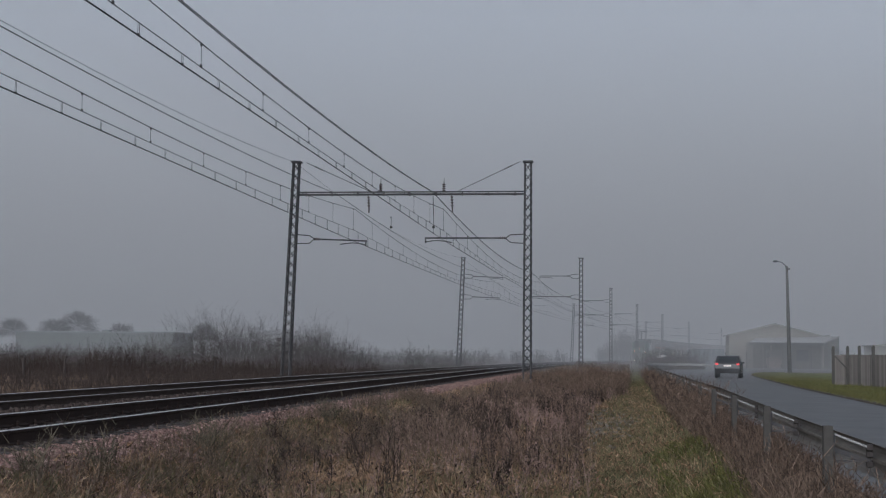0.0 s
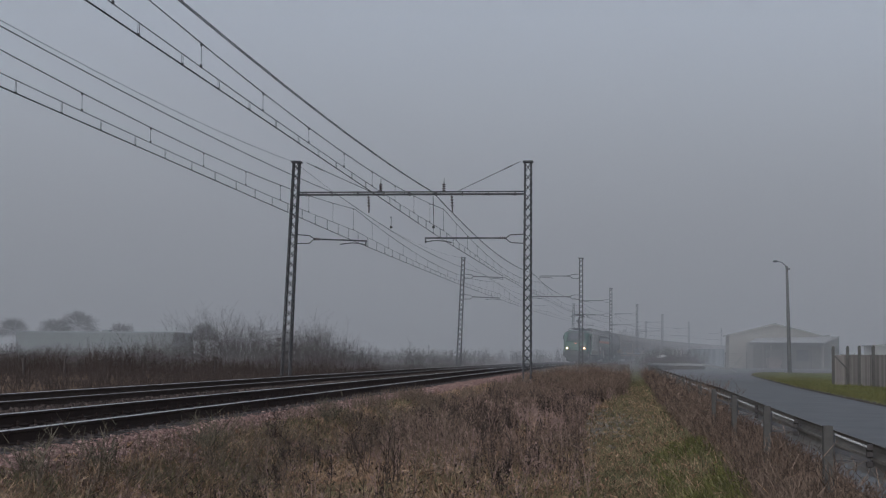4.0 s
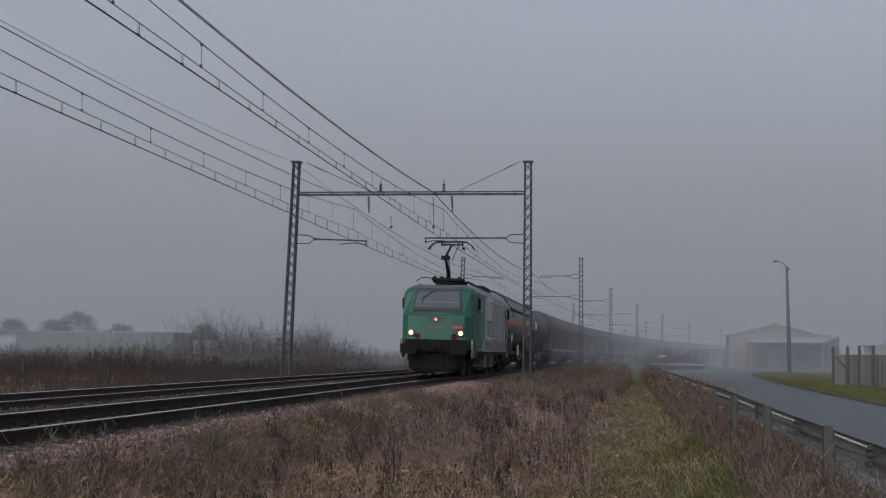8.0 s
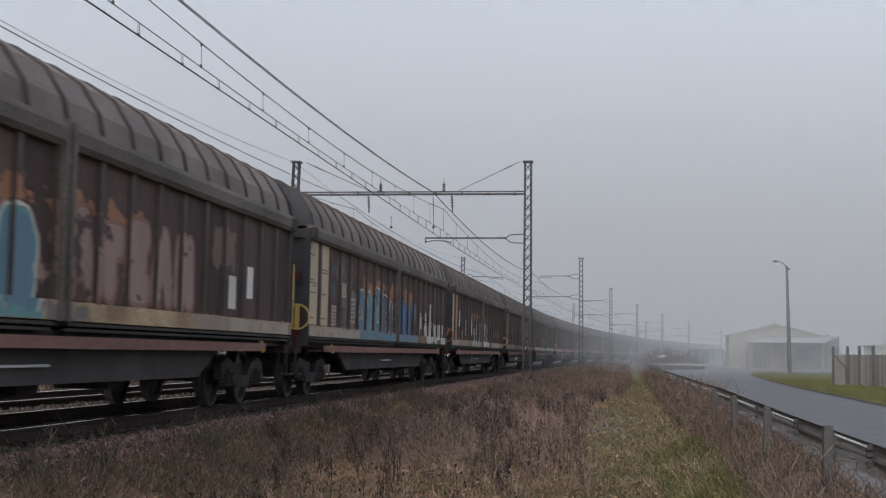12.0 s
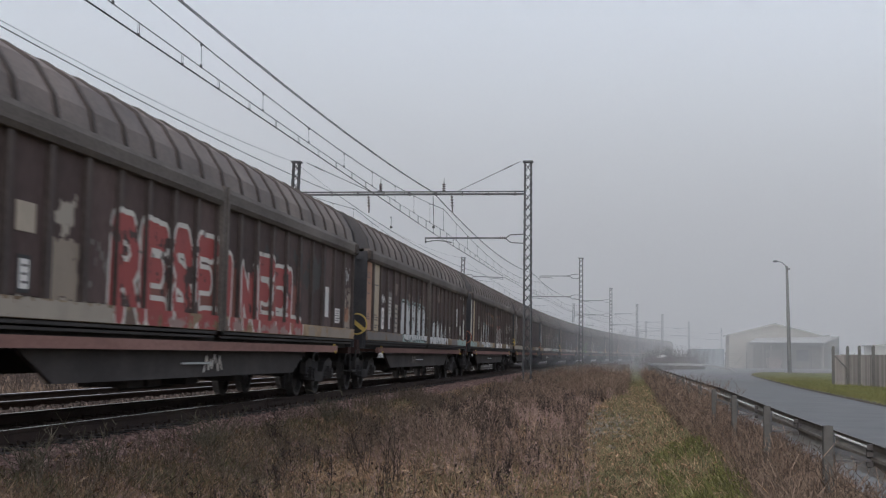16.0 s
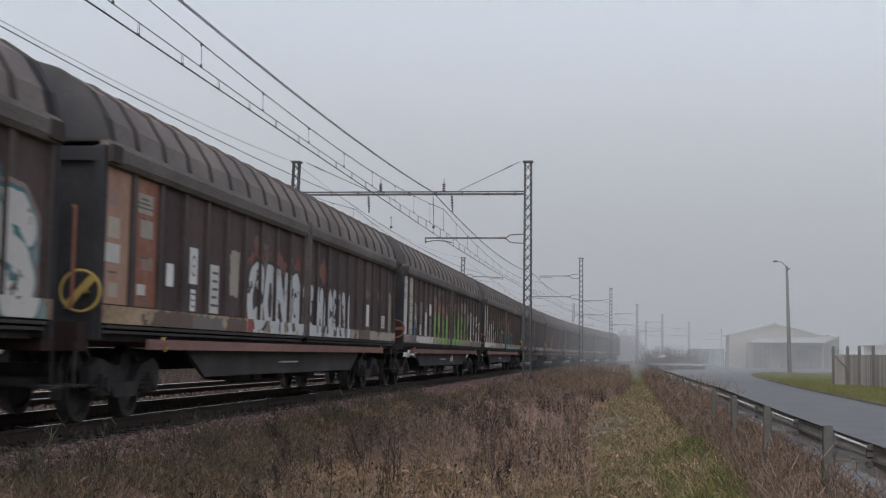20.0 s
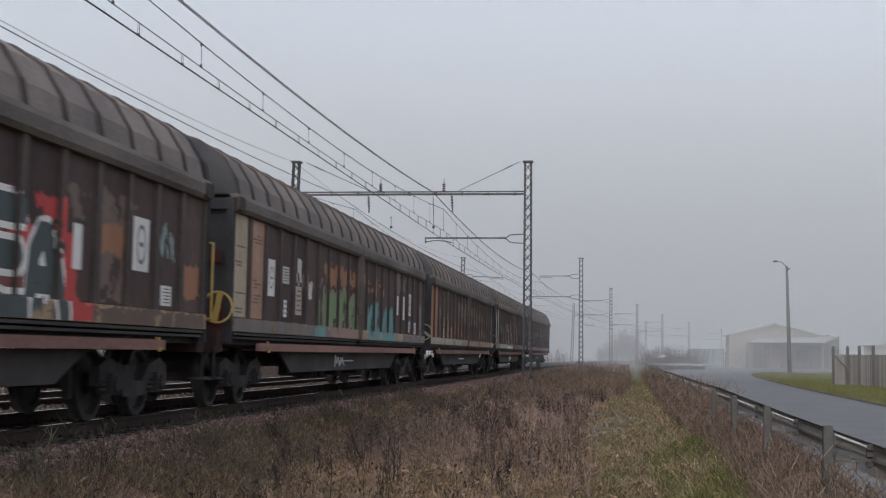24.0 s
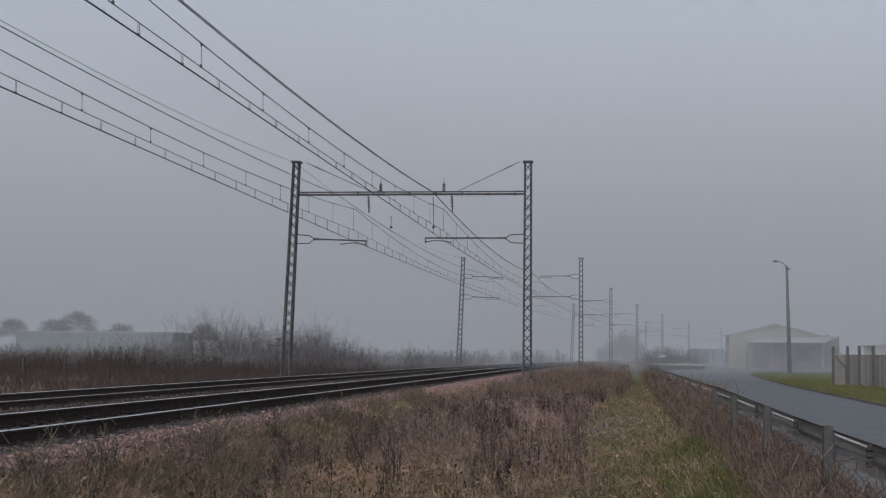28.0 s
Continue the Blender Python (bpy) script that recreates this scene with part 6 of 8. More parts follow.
def dress_wagon(w, k):
    rng = random.Random(100 + k)
    b1, b2, notices, layers, (wheel_col, turn, pole_col, red) = WAGONS[k]
    grime = [(Z, p, p + rng.uniform(.8, 2.4), f, f + rng.uniform(.2, .5), rng.choice(("oldbrown", "soot", "soot", "oldbrown"))) for p, f in ((rng.uniform(2, 18), rng.uniform(.2, .7)) for _ in range(5))]
    band, p = [], 0.0
    while p < 20.8:
        q = min(20.9, p + rng.uniform(.8, 2.6))
        if rng.random() < .55:
            band.append((F, p, q - .03, -.185, -.01, rng.choice(("sand", "beige", "brown", "oldgrey", "brown"))))
        p = q
    wall_paint(w, 40 + k, grime + band + list(layers))
    for i, col in ((0, b1), (1, b2)):
        y = along_wall(i + .5)
        bm = bmesh.new()
        box(bm, (1.352, y, 2.2), (.012, .93, 1.58))
        board = part("end_board", bm, BOARDS[col], w, "light painted board with worn stencils on the end panel")
        for q in range(6):
            if rng.random() < (.08 if col == "orangewood" else .5):
                for j in range(rng.randint(1, 3)):
                    bm = bmesh.new()
                    box(bm, (1.3605, y + rng.uniform(-.12, .12), 1.54 + .24 * q - .055 * j), (.004, rng.uniform(.22, .6), .026))
                    part("printed_line", bm, PAINT["greybrown" if rng.random() < .4 else "oldbrown"], board)
        if k in (10, 18):
            for q in range(4):
                bm = bmesh.new()
                box(bm, (1.3605, y + rng.uniform(-.12, .12), 1.62 + .36 * q + rng.uniform(-.05, .05)), (.003, rng.uniform(.3, .6), rng.uniform(.14, .26)))
                part("stencil", bm, PAINT[rng.choice(("cream", "sand", "pale", "oldpink"))], board, "worn pale stencil field")
    for p, f, wd, ht, col, kind in notices:
        placard(w, p, f, wd, ht, col, {"=": 5, "#": 3}.get(kind, 0), rng, border="black" if kind == "#" else None, ring={"o": "oldgrey", "r": "red"}.get(kind))
    # hand brake and grab pole at the leading end
    me = RINGS[wheel_col, turn]
    part("brake_wheel", me, None, w, "round hand-brake wheel").matrix_basis = pose(1.25, -HALF - .24, 1.53, 0, 0, -90)
    bm = bmesh.new()
    rod(bm, (1.17, -HALF - .28, 1.36), (1.17, -HALF - .28, 2.48), .02, 6), rod(bm, (1.17, -HALF - .28, 2.48), (1.06, -HALF - .04, 2.50), .02, 6), rod(bm, (1.17, -HALF - .28, 1.36), (1.02, -HALF - .10, 1.34), .02, 6)
    part("grab_pole", bm, HANDLES[pole_col], w, "upright painted grab pole")
    if k % 3 != 1:
        y0, n = rng.uniform(-3.5, 2.5), rng.randint(7, 11)
        pts = [Vector((1.226, y0 + .13 * i + rng.uniform(-.06, .06), .60 + (.18 if i % 2 else 0) + rng.uniform(-.04, .05))) for i in range(n)]
        bm = bmesh.new()
        for p, q in zip(pts, pts[1:]):
            rod(bm, p, q, .013, 4)
        tagged(part("girder_scrawl", bm, PAINT["pale" if k % 2 else "oldgrey"], w), "pale scrawl on the girder", kind="stuff")
    if red:
        bm = bmesh.new()
        box(bm, (1.0, -HALF - .10, 1.36), (.62, .10, .62)), box(bm, (.95, -HALF - .07, 2.3), (.6, .05, .18))
        part("end_plate", bm, M_ENDRED, w, "dull dark red plate on the wagon end")


# ---- tank wagons ----
def barrel(bm, r, y0, y1, dome, cz, n=36):
    prof = [(0, -dome)]
    for i in range(1, 8):
        a = math.pi / 2 * i / 7
        prof.append((r * math.sin(a) ** .8, -dome * math.cos(a) ** 1.1 if i < 7 else 0))
    rings = []
    ys = [(q, y0 + d) for q, d in prof[1:]] + [(q, y1 - d) for q, d in prof[1:][::-1]]
    for q, y in ys:
        rings.append([bm.verts.new((q * math.cos(2 * math.pi * k / n), y, cz + q * math.sin(2 * math.pi * k / n))) for k in range(n)])
    for a, b in zip(rings, rings[1:]):
        for k in range(n):
            bm.faces.new((a[k], a[(k + 1) % n], b[(k + 1) % n], b[k]))
    bm.faces.new(rings[0]), bm.faces.new(rings[-1])
    bmesh.ops.recalc_face_normals(bm, faces=bm.faces)


def shell(bm, r, t, y0, y1, a0, a1, cz, n=24):
    """A bent strip of thickness t round a barrel between two angles (degrees, 0 points to +x, 90 up)."""
    vs = []
    for y in (y0, y1):
        for q in (r, r + t):
            vs.append([bm.verts.new((q * math.cos(radians(a0 + (a1 - a0) * i / n)), y, cz + q * math.sin(radians(a0 + (a1 - a0) * i / n)))) for i in range(n + 1)])
    for i in range(n):
        for a, b in ((0, 1), (1, 3), (3, 2), (2, 0)):
            bm.faces.new((vs[a][i], vs[a][i + 1], vs[b][i + 1], vs[b][i]))
    for i in (0, n):
        bm.faces.new((vs[0][i], vs[1][i], vs[3][i], vs[2][i]))
    bmesh.ops.recalc_face_normals(bm, faces=bm.faces)


def tank_base(w, half, pivots):
    bm = bmesh.new()
    box(bm, (0, 0, 1.0), (1.1, 2 * half, .28)), box(bm, (0, 0, 1.08), (.5, 2 * half - .4, .75))
    for sx in (-1, 1):
        box(bm, (sx * 1.15, 0, .98), (.12, 2 * half - .3, .16))
    for sy in (-1, 1):
        box(bm, (0, sy * (half - .1), 1.02), (2.7, .25, .36))
        box(bm, (0, sy * (half - .7), 1.18), (2.7, 1.2, .05))
    part("underframe", bm, M_UNDER, w)
    for sy in (-1, 1):
        for sx in (-1, 1):
            part("buffer", BUFFER, None, w).matrix_basis = pose(sx * .875, sy * half, 1.05, 0, 0, 0 if sy < 0 else 180) @ Matrix.Scale(.8, 4)
        bm = bmesh.new()
        for x in (1.28, .9):
            rod(bm, (x, sy * (half - .25), 1.2), (x, sy * (half - .25), 2.35), .02, 6)
        rod(bm, (1.28, sy * (half - .25), 2.35), (.9, sy * (half - .25), 2.35), .02, 6), rod(bm, (1.28, sy * (half - .25), 1.75), (.9, sy * (half - .25), 1.75), .02, 6)
        part("end_railing", bm, M_UNDER, w)
    for y in pivots:
        add_bogie(w, y, WHEEL, BOGIE)
    bm = bmesh.new()
    rod(bm, (.4, -2.4, .72), (.4, -.6, .72), .19, 12)
    box(bm, (.3, 1.4, .72), (.9, .9, .35)), box(bm, (0, 3, .75), (.3, 3.5, .08))
    rod(bm, (1.0, -3.4, .66), (1.0, 4.2, .66), .02, 5)
    part("brake_gear", bm, M_UNDER, w)
    bm = bmesh.new()
    rod(bm, (1.22, -.9, .62), (1.22, .9, .62), .016, 5), rod(bm, (1.22, -.9, .62), (1.22, -.9, .92), .016, 5), rod(bm, (1.22, .9, .62), (1.22, .9, .92), .016, 5)
    part("hand_rail", bm, M_PALE, w)


def saddle(bm, y, sx):
    """A flared cradle that carries the end of a barrel: a winged plate with pointed tips on a narrow foot."""
    wing = [(-1.45, 1.72), (-1.0, 1.50), (-.66, 1.40), (-.42, 1.12), (.42, 1.12), (.66, 1.40), (1.0, 1.50), (1.45, 1.66), (1.0, 1.70), (0, 1.74), (-1.0, 1.76)]
    prism(bm, [(y + p, z) for p, z in wing], sx * 1.12, sx * 1.17, axis="x")
    prism(bm, [(y - .5, 1.1), (y - .9, 1.66), (y + .9, 1.66), (y + .5, 1.1)], sx * .5, sx * 1.1, axis="x")
    for p in (-.3, .3):
        prism(bm, [(y + p - .025, 1.1), (y + p - .025, 1.66), (y + p + .025, 1.66), (y + p + .025, 1.1)], sx * 1.171, sx * 1.24, axis="x")
    bmesh.ops.recalc_face_normals(bm, faces=bm.faces)


def gas_tank():
    w = thing("gas_tank_wagon", "grey-green gas tank wagon with an orange stripe and a sunshade", "tank wagon", "tank wagons behind the engine")
    cz, r = 2.77, 1.39
    bm = bmesh.new()
    barrel(bm, r, -9.25, 9.25, .85, cz)
    part("barrel", bm, M_TANKGREY, w, smooth=True)
    for a0 in (-14.5, 180 + 3.5):
        bm = bmesh.new()
        shell(bm, r + .001, .005, -9.25, 9.25, -13 if a0 < 0 else 180 + 13, -1.2 if a0 < 0 else 180 + 1.2, cz, 6)
        part("stripe", bm, M_STRIPE, w, "orange warning stripe")
    # stripe carried round the domed ends
    bm = bmesh.new()
    for sy in (-1, 1):
        last = None
        for k in range(-12, 13):
            a = math.pi / 2 * (1 - abs(k) / 12)
            q, d = (r * math.sin(a) ** .8 + .012) if a > .02 else .32, .85 * math.cos(a) ** 1.1 + .012
            row = [bm.verts.new(((1 if k < 0 else -1) * math.sqrt(max(0.0, q * q - z * z)), sy * (9.25 + d), cz + z)) for z in (-.335, -.03)]
            if last:
                bm.faces.new((last[0], row[0], row[1], last[1]))
            last = row
    bmesh.ops.recalc_face_normals(bm, faces=bm.faces)
    part("end_stripe", bm, M_STRIPE, w)
    bm = bmesh.new()
    shell(bm, r + .07, .012, -8.75, 8.3, 22, 158, cz, 30)
    part("sunshade", bm, M_SHADE, w, "pale grey sunshade over the barrel", smooth=False)
    bm = bmesh.new()
    shell(bm, r + .082, .03, -.04, .04, 21, 159, cz, 30)
    strap = finish("strap", bm, M_STEEL)
    bm = bmesh.new()
    box(bm, (1.34, 0, cz + .47), (.12, .06, .2))
    lug = finish("lug", bm, M_STEEL)
    for i in range(12):
        s = part("strap", strap, None, w)
        s.matrix_basis = pose(0, -8.6 + 16.7 * i / 11, 0)
        part("lug", lug, None, s)
    bm = bmesh.new()
    shell(bm, r + .05, .03, -8.75, 8.3, 20, 22.5, cz, 2)
    part("shade_edge", bm, M_UNDER, w)
    for y in (-7.3, 7.3):
        for sx in (-1, 1):
            bm = bmesh.new()
            saddle(bm, y, sx)
            part("saddle", bm, M_SADDLE, w)
    # company mark as plain blocks, plates, boxes, ladder rungs
    bm = bmesh.new()
    for i in range(4):
        y = -7.85 + .52 * i
        for dz in (-.17, 0, .17):
            z = 3.12 + dz
            x = math.sqrt(r * r - (z - cz) ** 2)
            box(bm, (x + .002, y + (.04 if dz else 0), z), (.012, .40 if dz else .17, .16), Matrix.Rotation(-math.asin((z - cz) / r), 3, "Y"))
    part("company_mark", bm, M_MARKBLUE, w, "faded blue-grey block lettering")
    bm = bmesh.new()
    z = 2.2
    box(bm, (math.sqrt(r * r - (z - cz) ** 2) + .01, 7.25, z), (.012, .8, .36), Matrix.Rotation(.42, 3, "Y"))
    part("data_plate", bm, PAINT["pale"], w)
    for y, z, col, ht, wd in ((-8.25, 1.34, "red", .45, .42), (-7.25, 1.28, "rustorange", .4, .36), (-7.2, 1.78, "pale", .42, .36)):
        bm = bmesh.new()
        box(bm, (1.30, y, z), (.05, wd, ht))
        p = part("sign_box", bm, M_UNDER if col != "pale" else PAINT["pale"], w)
        bm = bmesh.new()
        box(bm, (1.33, y, z), (.012, wd * .8, ht * .8))
        part("sign_face", bm, PAINT[col], p)
    bm = bmesh.new()
    for k in range(6):
        rod(bm, (1.25, -8.3 + .05 * k, 1.5 + .13 * k), (1.25, -7.5 + .05 * k, 1.5 + .13 * k), .02, 5)
    part("valve_grille", bm, M_UNDER, w)
    bm = bmesh.new()
    box(bm, (1.25, -2.0, 1.15), (.08, .12, .62)), box(bm, (1.25, -1.8, 1.05), (.1, .14, .3))
    part("control_box", bm, PAINT["pale"], w)
    part("brake_wheel", RINGS["rust", 60], None, w).matrix_basis = pose(1.26, 2.6, .95)
    tank_base(w, 9.35, (-6.9, 6.9))
    return w


def dark_tank():
    w = thing("dark_tank_wagon", "dark blue-grey ribbed tank wagon with a roof walkway", "tank wagon", "tank wagons behind the engine")
    cz, r = 2.72, 1.37
    bm = bmesh.new()
    barrel(bm, r, -7.75, 7.75, .8, cz)
    part("barrel", bm, M_TANKDARK, w, smooth=True)
    bm = bmesh.new()
    shell(bm, r - .004, .05, -.06, .06, 0, 360, cz, 40)
    hoop = finish("hoop", bm, M_TANKRIB)
    for y in (-5, -3, -1, 1, 3, 5, 6.95):
        part("hoop", hoop, None, w).matrix_basis = pose(0, y, 0)
    for y in (-5.6, 5.6):
        for sx in (-1, 1):
            bm = bmesh.new()
            saddle(bm, y, sx)
            part("saddle", bm, M_SADDLE, w)
    bm = bmesh.new()
    box(bm, (0, .9, cz + r + .17), (.75, 7.2, .05))
    for i in range(7):
        box(bm, (0, -2.4 + 1.1 * i, cz + r + .08), (.6, .08, .2))
    for i in range(2):
        rod(bm, (.0, .2 + i * 1.2, cz + r - .1), (0, .2 + i * 1.2, cz + r + .32), .26, 14)
    part("walkway", bm, M_UNDER, w)
    bm = bmesh.new()
    rod(bm, (.36, -2.6, cz + r + .27), (.36, 4.4, cz + r + .27), .012, 5)
    for i in range(6):
        rod(bm, (.36, -2.6 + 1.4 * i, cz + r + .15), (.36, -2.6 + 1.4 * i, cz + r + .27), .01, 5)
    part("walkway_rail", bm, M_UNDER, w)
    bm = bmesh.new()
    for i in range(4):
        y = -6.6 + .36 * i
        for dz in (-.17, 0, .17):
            z = 2.80 + dz
            x = math.sqrt(r * r - (z - cz) ** 2)
            box(bm, (x + .003, y + (.05 if (i + (dz > 0)) % 2 else 0), z), (.012, .27 if dz else .16, .15), Matrix.Rotation(-math.asin((z - cz) / r), 3, "Y"))
    part("company_mark", bm, PAINT["white"], w, "white block lettering")

    def on_barrel(y, a, wd, ht, col, turn=0):
        bm = bmesh.new()
        m = Matrix.Rotation(radians(turn), 3, "X")
        box(bm, (0, 0, 0), (.012, wd, ht), m)
        p = part("marking", bm, PAINT[col], w)
        p.matrix_basis = Matrix.Translation((0, y, cz)) @ Matrix.Rotation(radians(-a), 4, "Y") @ Matrix.Translation((r + .006, 0, 0))
    for y, col, t in ((-4.55, "pale", 45), (-4.0, "pale", 45), (-3.5, "rustorange", 45)):
        on_barrel(y, -30, .29, .29, col, t)
    on_barrel(-2.0, -35, .5, .4, "pale")
    on_barrel(-.55, 2, .09, .8, "pale")
    on_barrel(-.9, -26, .09, .75, "pale")
    on_barrel(-6.4, -20, .3, .12, "sand")
    on_barrel(-5.2, -38, .5, .1, "sand")
    bm = bmesh.new()
    box(bm, (1.25, -1.9, 1.15), (.08, .14, .7)), box(bm, (1.25, -1.65, 1.0), (.1, .12, .4))
    part("valve_box", bm, M_SADDLE, w)
    tank_base(w, 8.35, (-5.9, 5.9))
    return w


# ---- locomotive ----
def loft(bm, rings, caps=True):
    rows = [[bm.verts.new(p) for p in r] for r in rings]
    n = len(rows[0])
    for a, b in zip(rows, rows[1:]):
        for k in range(n):
            bm.faces.new((a[k], a[(k + 1) % n], b[(k + 1) % n], b[k]))
    if caps:
        bm.faces.new(rows[0]), bm.faces.new(rows[-1])
    bmesh.ops.recalc_face_normals(bm, faces=bm.faces)


# height: front plane, half width of the front, where the side begins, half width of the side
CAB = {1.05: (-9.02, 1.08, -8.72, 1.33), 1.42: (-9.10, 1.12, -8.80, 1.34), 2.32: (-9.12, 1.12, -8.80, 1.34), 2.42: (-9.02, 1.06, -8.74, 1.33), 3.24: (-8.60, .97, -8.45, 1.26), 3.42: (-8.48, .93, -8.32, 1.16), 3.53: (-8.30, .84, -8.15, 1.02), 3.58: (-7.9, .62, -7.9, .9)}


def cab_front(z):
    ks = sorted(CAB)
    for a, b in zip(ks, ks[1:]):
        if z <= b:
            t = (z - a) / (b - a)
            return CAB[a][0] + (CAB[b][0] - CAB[a][0]) * t
    return CAB[ks[-1]][0]


def locomotive():
    e = thing("locomotive", "green and grey electric locomotive with lit headlights", "locomotive")
    for s in (1, -1):
        bm = bmesh.new()
        rings = []
        for z in sorted(CAB):
            yf, hw, ys, sw = CAB[z]
            full = 1.42 if z < 3.3 else (1.32 if z < 3.45 else (1.12 if z < 3.55 else 1.0))
            ring = [(-full, -6.9), (-full, ys + .45), (-sw, ys), (-hw, yf + .06), (-hw * .6, yf), (hw * .6, yf), (hw, yf + .06), (sw, ys), (full, ys + .45), (full, -6.9)]
            rings.append([(x * s, y * s - .0, z) for x, y in ring])
        loft(bm, rings)
        part("cab", bm, M_GREENSHADE if s > 0 else M_LIVERY, e, "green painted driver's cab")
        bm = bmesh.new()
        loft(bm, [[(x * 1.006, y + (.02 if y * s > 0 else -.02) * (abs(y) > 7), z + .006) for x, y, z in r] for r in rings[5:]])
        part("roof_brow", bm, M_BROW, e, "dirty dark grey roof edge above the windscreen")
    bm = bmesh.new()
    prism(bm, [(-1.42, 1.0), (-1.42, 3.34), (-1.02, 3.64), (1.02, 3.64), (1.42, 3.34), (1.42, 1.0)], -6.9, 6.9)
    part("body", bm, M_LIVERY, e)
    bm = bmesh.new()
    for sx in (-1, 1):
        prism(bm, [(sx * 1.425, 3.36), (sx * 1.03, 3.655), (sx * 1.0, 3.70), (sx * .95, 3.65), (sx * 1.40, 3.32)], -6.9, 6.9)
    part("roof_side", bm, M_LOCOROOF, e)
    bm = bmesh.new()
    for i in range(10):
        box(bm, (1.235, -6.4 + i * 1.38, 3.515), (.012, .10, .2), Matrix.Rotation(radians(-53), 3, "Y"))
    part("roof_lug", bm, M_UNDER, e)
    # windscreen with surround, lower shelf and central rail
    for s in (1, -1):
        def face(z, x, d=.012):
            return (x * s, (cab_front(z) - d) * s, z)
        bm = bmesh.new()
        vs = [bm.verts.new(face(z, x, .02)) for z, x in ((2.46, -1.0), (2.46, 1.0), (3.38, .88), (3.38, -.88))]
        bm.faces.new(vs)
        vb = [bm.verts.new(face(z, x, -.05)) for z, x in ((2.46, -1.0), (2.46, 1.0), (3.38, .88), (3.38, -.88))]
        for i in range(4):
            bm.faces.new((vs[i], vs[(i + 1) % 4], vb[(i + 1) % 4], vb[i]))
        bmesh.ops.recalc_face_normals(bm, faces=bm.faces)
        sur = part("screen_surround", bm, M_CABGREY, e, "dark grey windscreen surround")
        bm = bmesh.new()
        vs = [bm.verts.new(face(z, x, .03)) for z, x in ((2.66, -.89), (2.66, .89), (3.30, .80), (3.30, -.80))]
        bm.faces.new(vs)
        part("windscreen", bm, M_SCREEN, sur, "reflecting windscreen glass")
        bm = bmesh.new()
        vs = [bm.verts.new(face(z, x, .034)) for z, x in ((2.87, -.86), (2.87, .86), (2.89, .86), (2.89, -.86))]
        bm.faces.new(vs)
        part("sun_blind_edge", bm, M_SKIRT, sur)
        bm = bmesh.new()
        rod(bm, face(2.55, -.95, .03), face(2.55, .88, .03), .02, 6)
        rod(bm, face(3.38, -.1, .08), face(3.05, -.55, .05), .014, 5), rod(bm, face(3.14, -.55, .045), face(2.8, -.6, .045), .012, 5)
        part("wiper", bm, M_UNDER, e)
        for x, z, r0, on in ((-.97, 1.67, .10, s > 0), (.97, 1.67, .10, s > 0), (0.0, 2.20, .085, False)):
            bm = bmesh.new()
            y = cab_front(z)
            rod(bm, (x * s, (y + .06) * s, z), (x * s, (y - .05) * s, z), r0 + .035, 18)
            rim = part("headlight", bm, M_UNDER, e, "round headlight")
            bm = bmesh.new()
            if s > 0 and abs(x) > .1:
                # the lamp's orange halo, modelled as a glowing disc behind the lens
                rod(bm, (x * s, (y - .045) * s, z), (x * s, (y - .056) * s, z), r0 * .92, 18)
                part("glow_ring", bm, M_LAMPRING, rim, "orange lamp halo drawn as a lit ring")
                bm = bmesh.new()
            rod(bm, (x * s, (y - .045) * s, z), (x * s, (y - .062) * s, z), r0 * (.52 if abs(x) > .1 else .7), 18)
            part("lens", bm, (M_LAMP if abs(x) > .1 else M_LAMPTOP) if s > 0 else M_DARKGLASS, rim, "glowing warm headlight lens" if s > 0 else "")
        for x in (-.72, .72):
            bm = bmesh.new()
            y = cab_front(1.55)
            rod(bm, (x * s, (y + .05) * s, 1.53), (x * s, (y - .03) * s, 1.53), .12, 16)
            part("tail_light", bm, M_REDGLASS, e, "unlit dark red tail light")
        for x in (-.26, .26):
            bm = bmesh.new()
            y = cab_front(2.28)
            box(bm, (x * s, (y - .03) * s, 2.25), (.1, .06, .07))
            part("step_grip", bm, M_UNDER, e)
        bm = bmesh.new()
        y = cab_front(1.9)
        vs = [bm.verts.new((x * s, (y - .012) * s, z)) for x, z in ((.62, 1.80), (1.05, 1.82), (1.07, 2.0), (.66, 2.03))]
        bm.faces.new(vs)
        logo = part("operator_mark", bm, M_REDLOGO, e, "red operator plate")
        bm = bmesh.new()
        for i in range(4):
            box(bm, ((.70 + .1 * i) * s, (y - .016) * s, 1.91), (.045, .006, .05 + .02 * (i % 2)))
        part("letter_bar", bm, PAINT["oldgrey"], logo)
        for q in range(7):
            bm = bmesh.new()
            box(bm, ((-.30 + .095 * q) * s, (y - .014) * s, 1.88), (.07, .008, .10))
            part("number_bar", bm, M_BROW, e)
        # buffer beam, plough, hoses, corner skirts
        bm = bmesh.new()
        prism(bm, [(-9.3 * s, .95), (-9.3 * s, 1.38), (-8.9 * s, 1.44), (-8.4 * s, 1.44), (-8.4 * s, .95)], -1.16, 1.16, axis="x")
        part("buffer_beam", bm, M_APRON, e)
        bm = bmesh.new()
        loft(bm, [[(-hw, yb * s, z), (-hw, (yf + .2) * s, z), (-hw * .8, yf * s, z), (hw * .8, yf * s, z), (hw, (yf + .2) * s, z), (hw, yb * s, z)]
                  for z, hw, yf, yb in ((.16, .82, -9.2, -8.95), (.3, .98, -9.26, -8.95), (.62, 1.08, -9.22, -8.9), (.95, 1.12, -9.14, -8.9))])
        part("plough", bm, M_APRON, e)
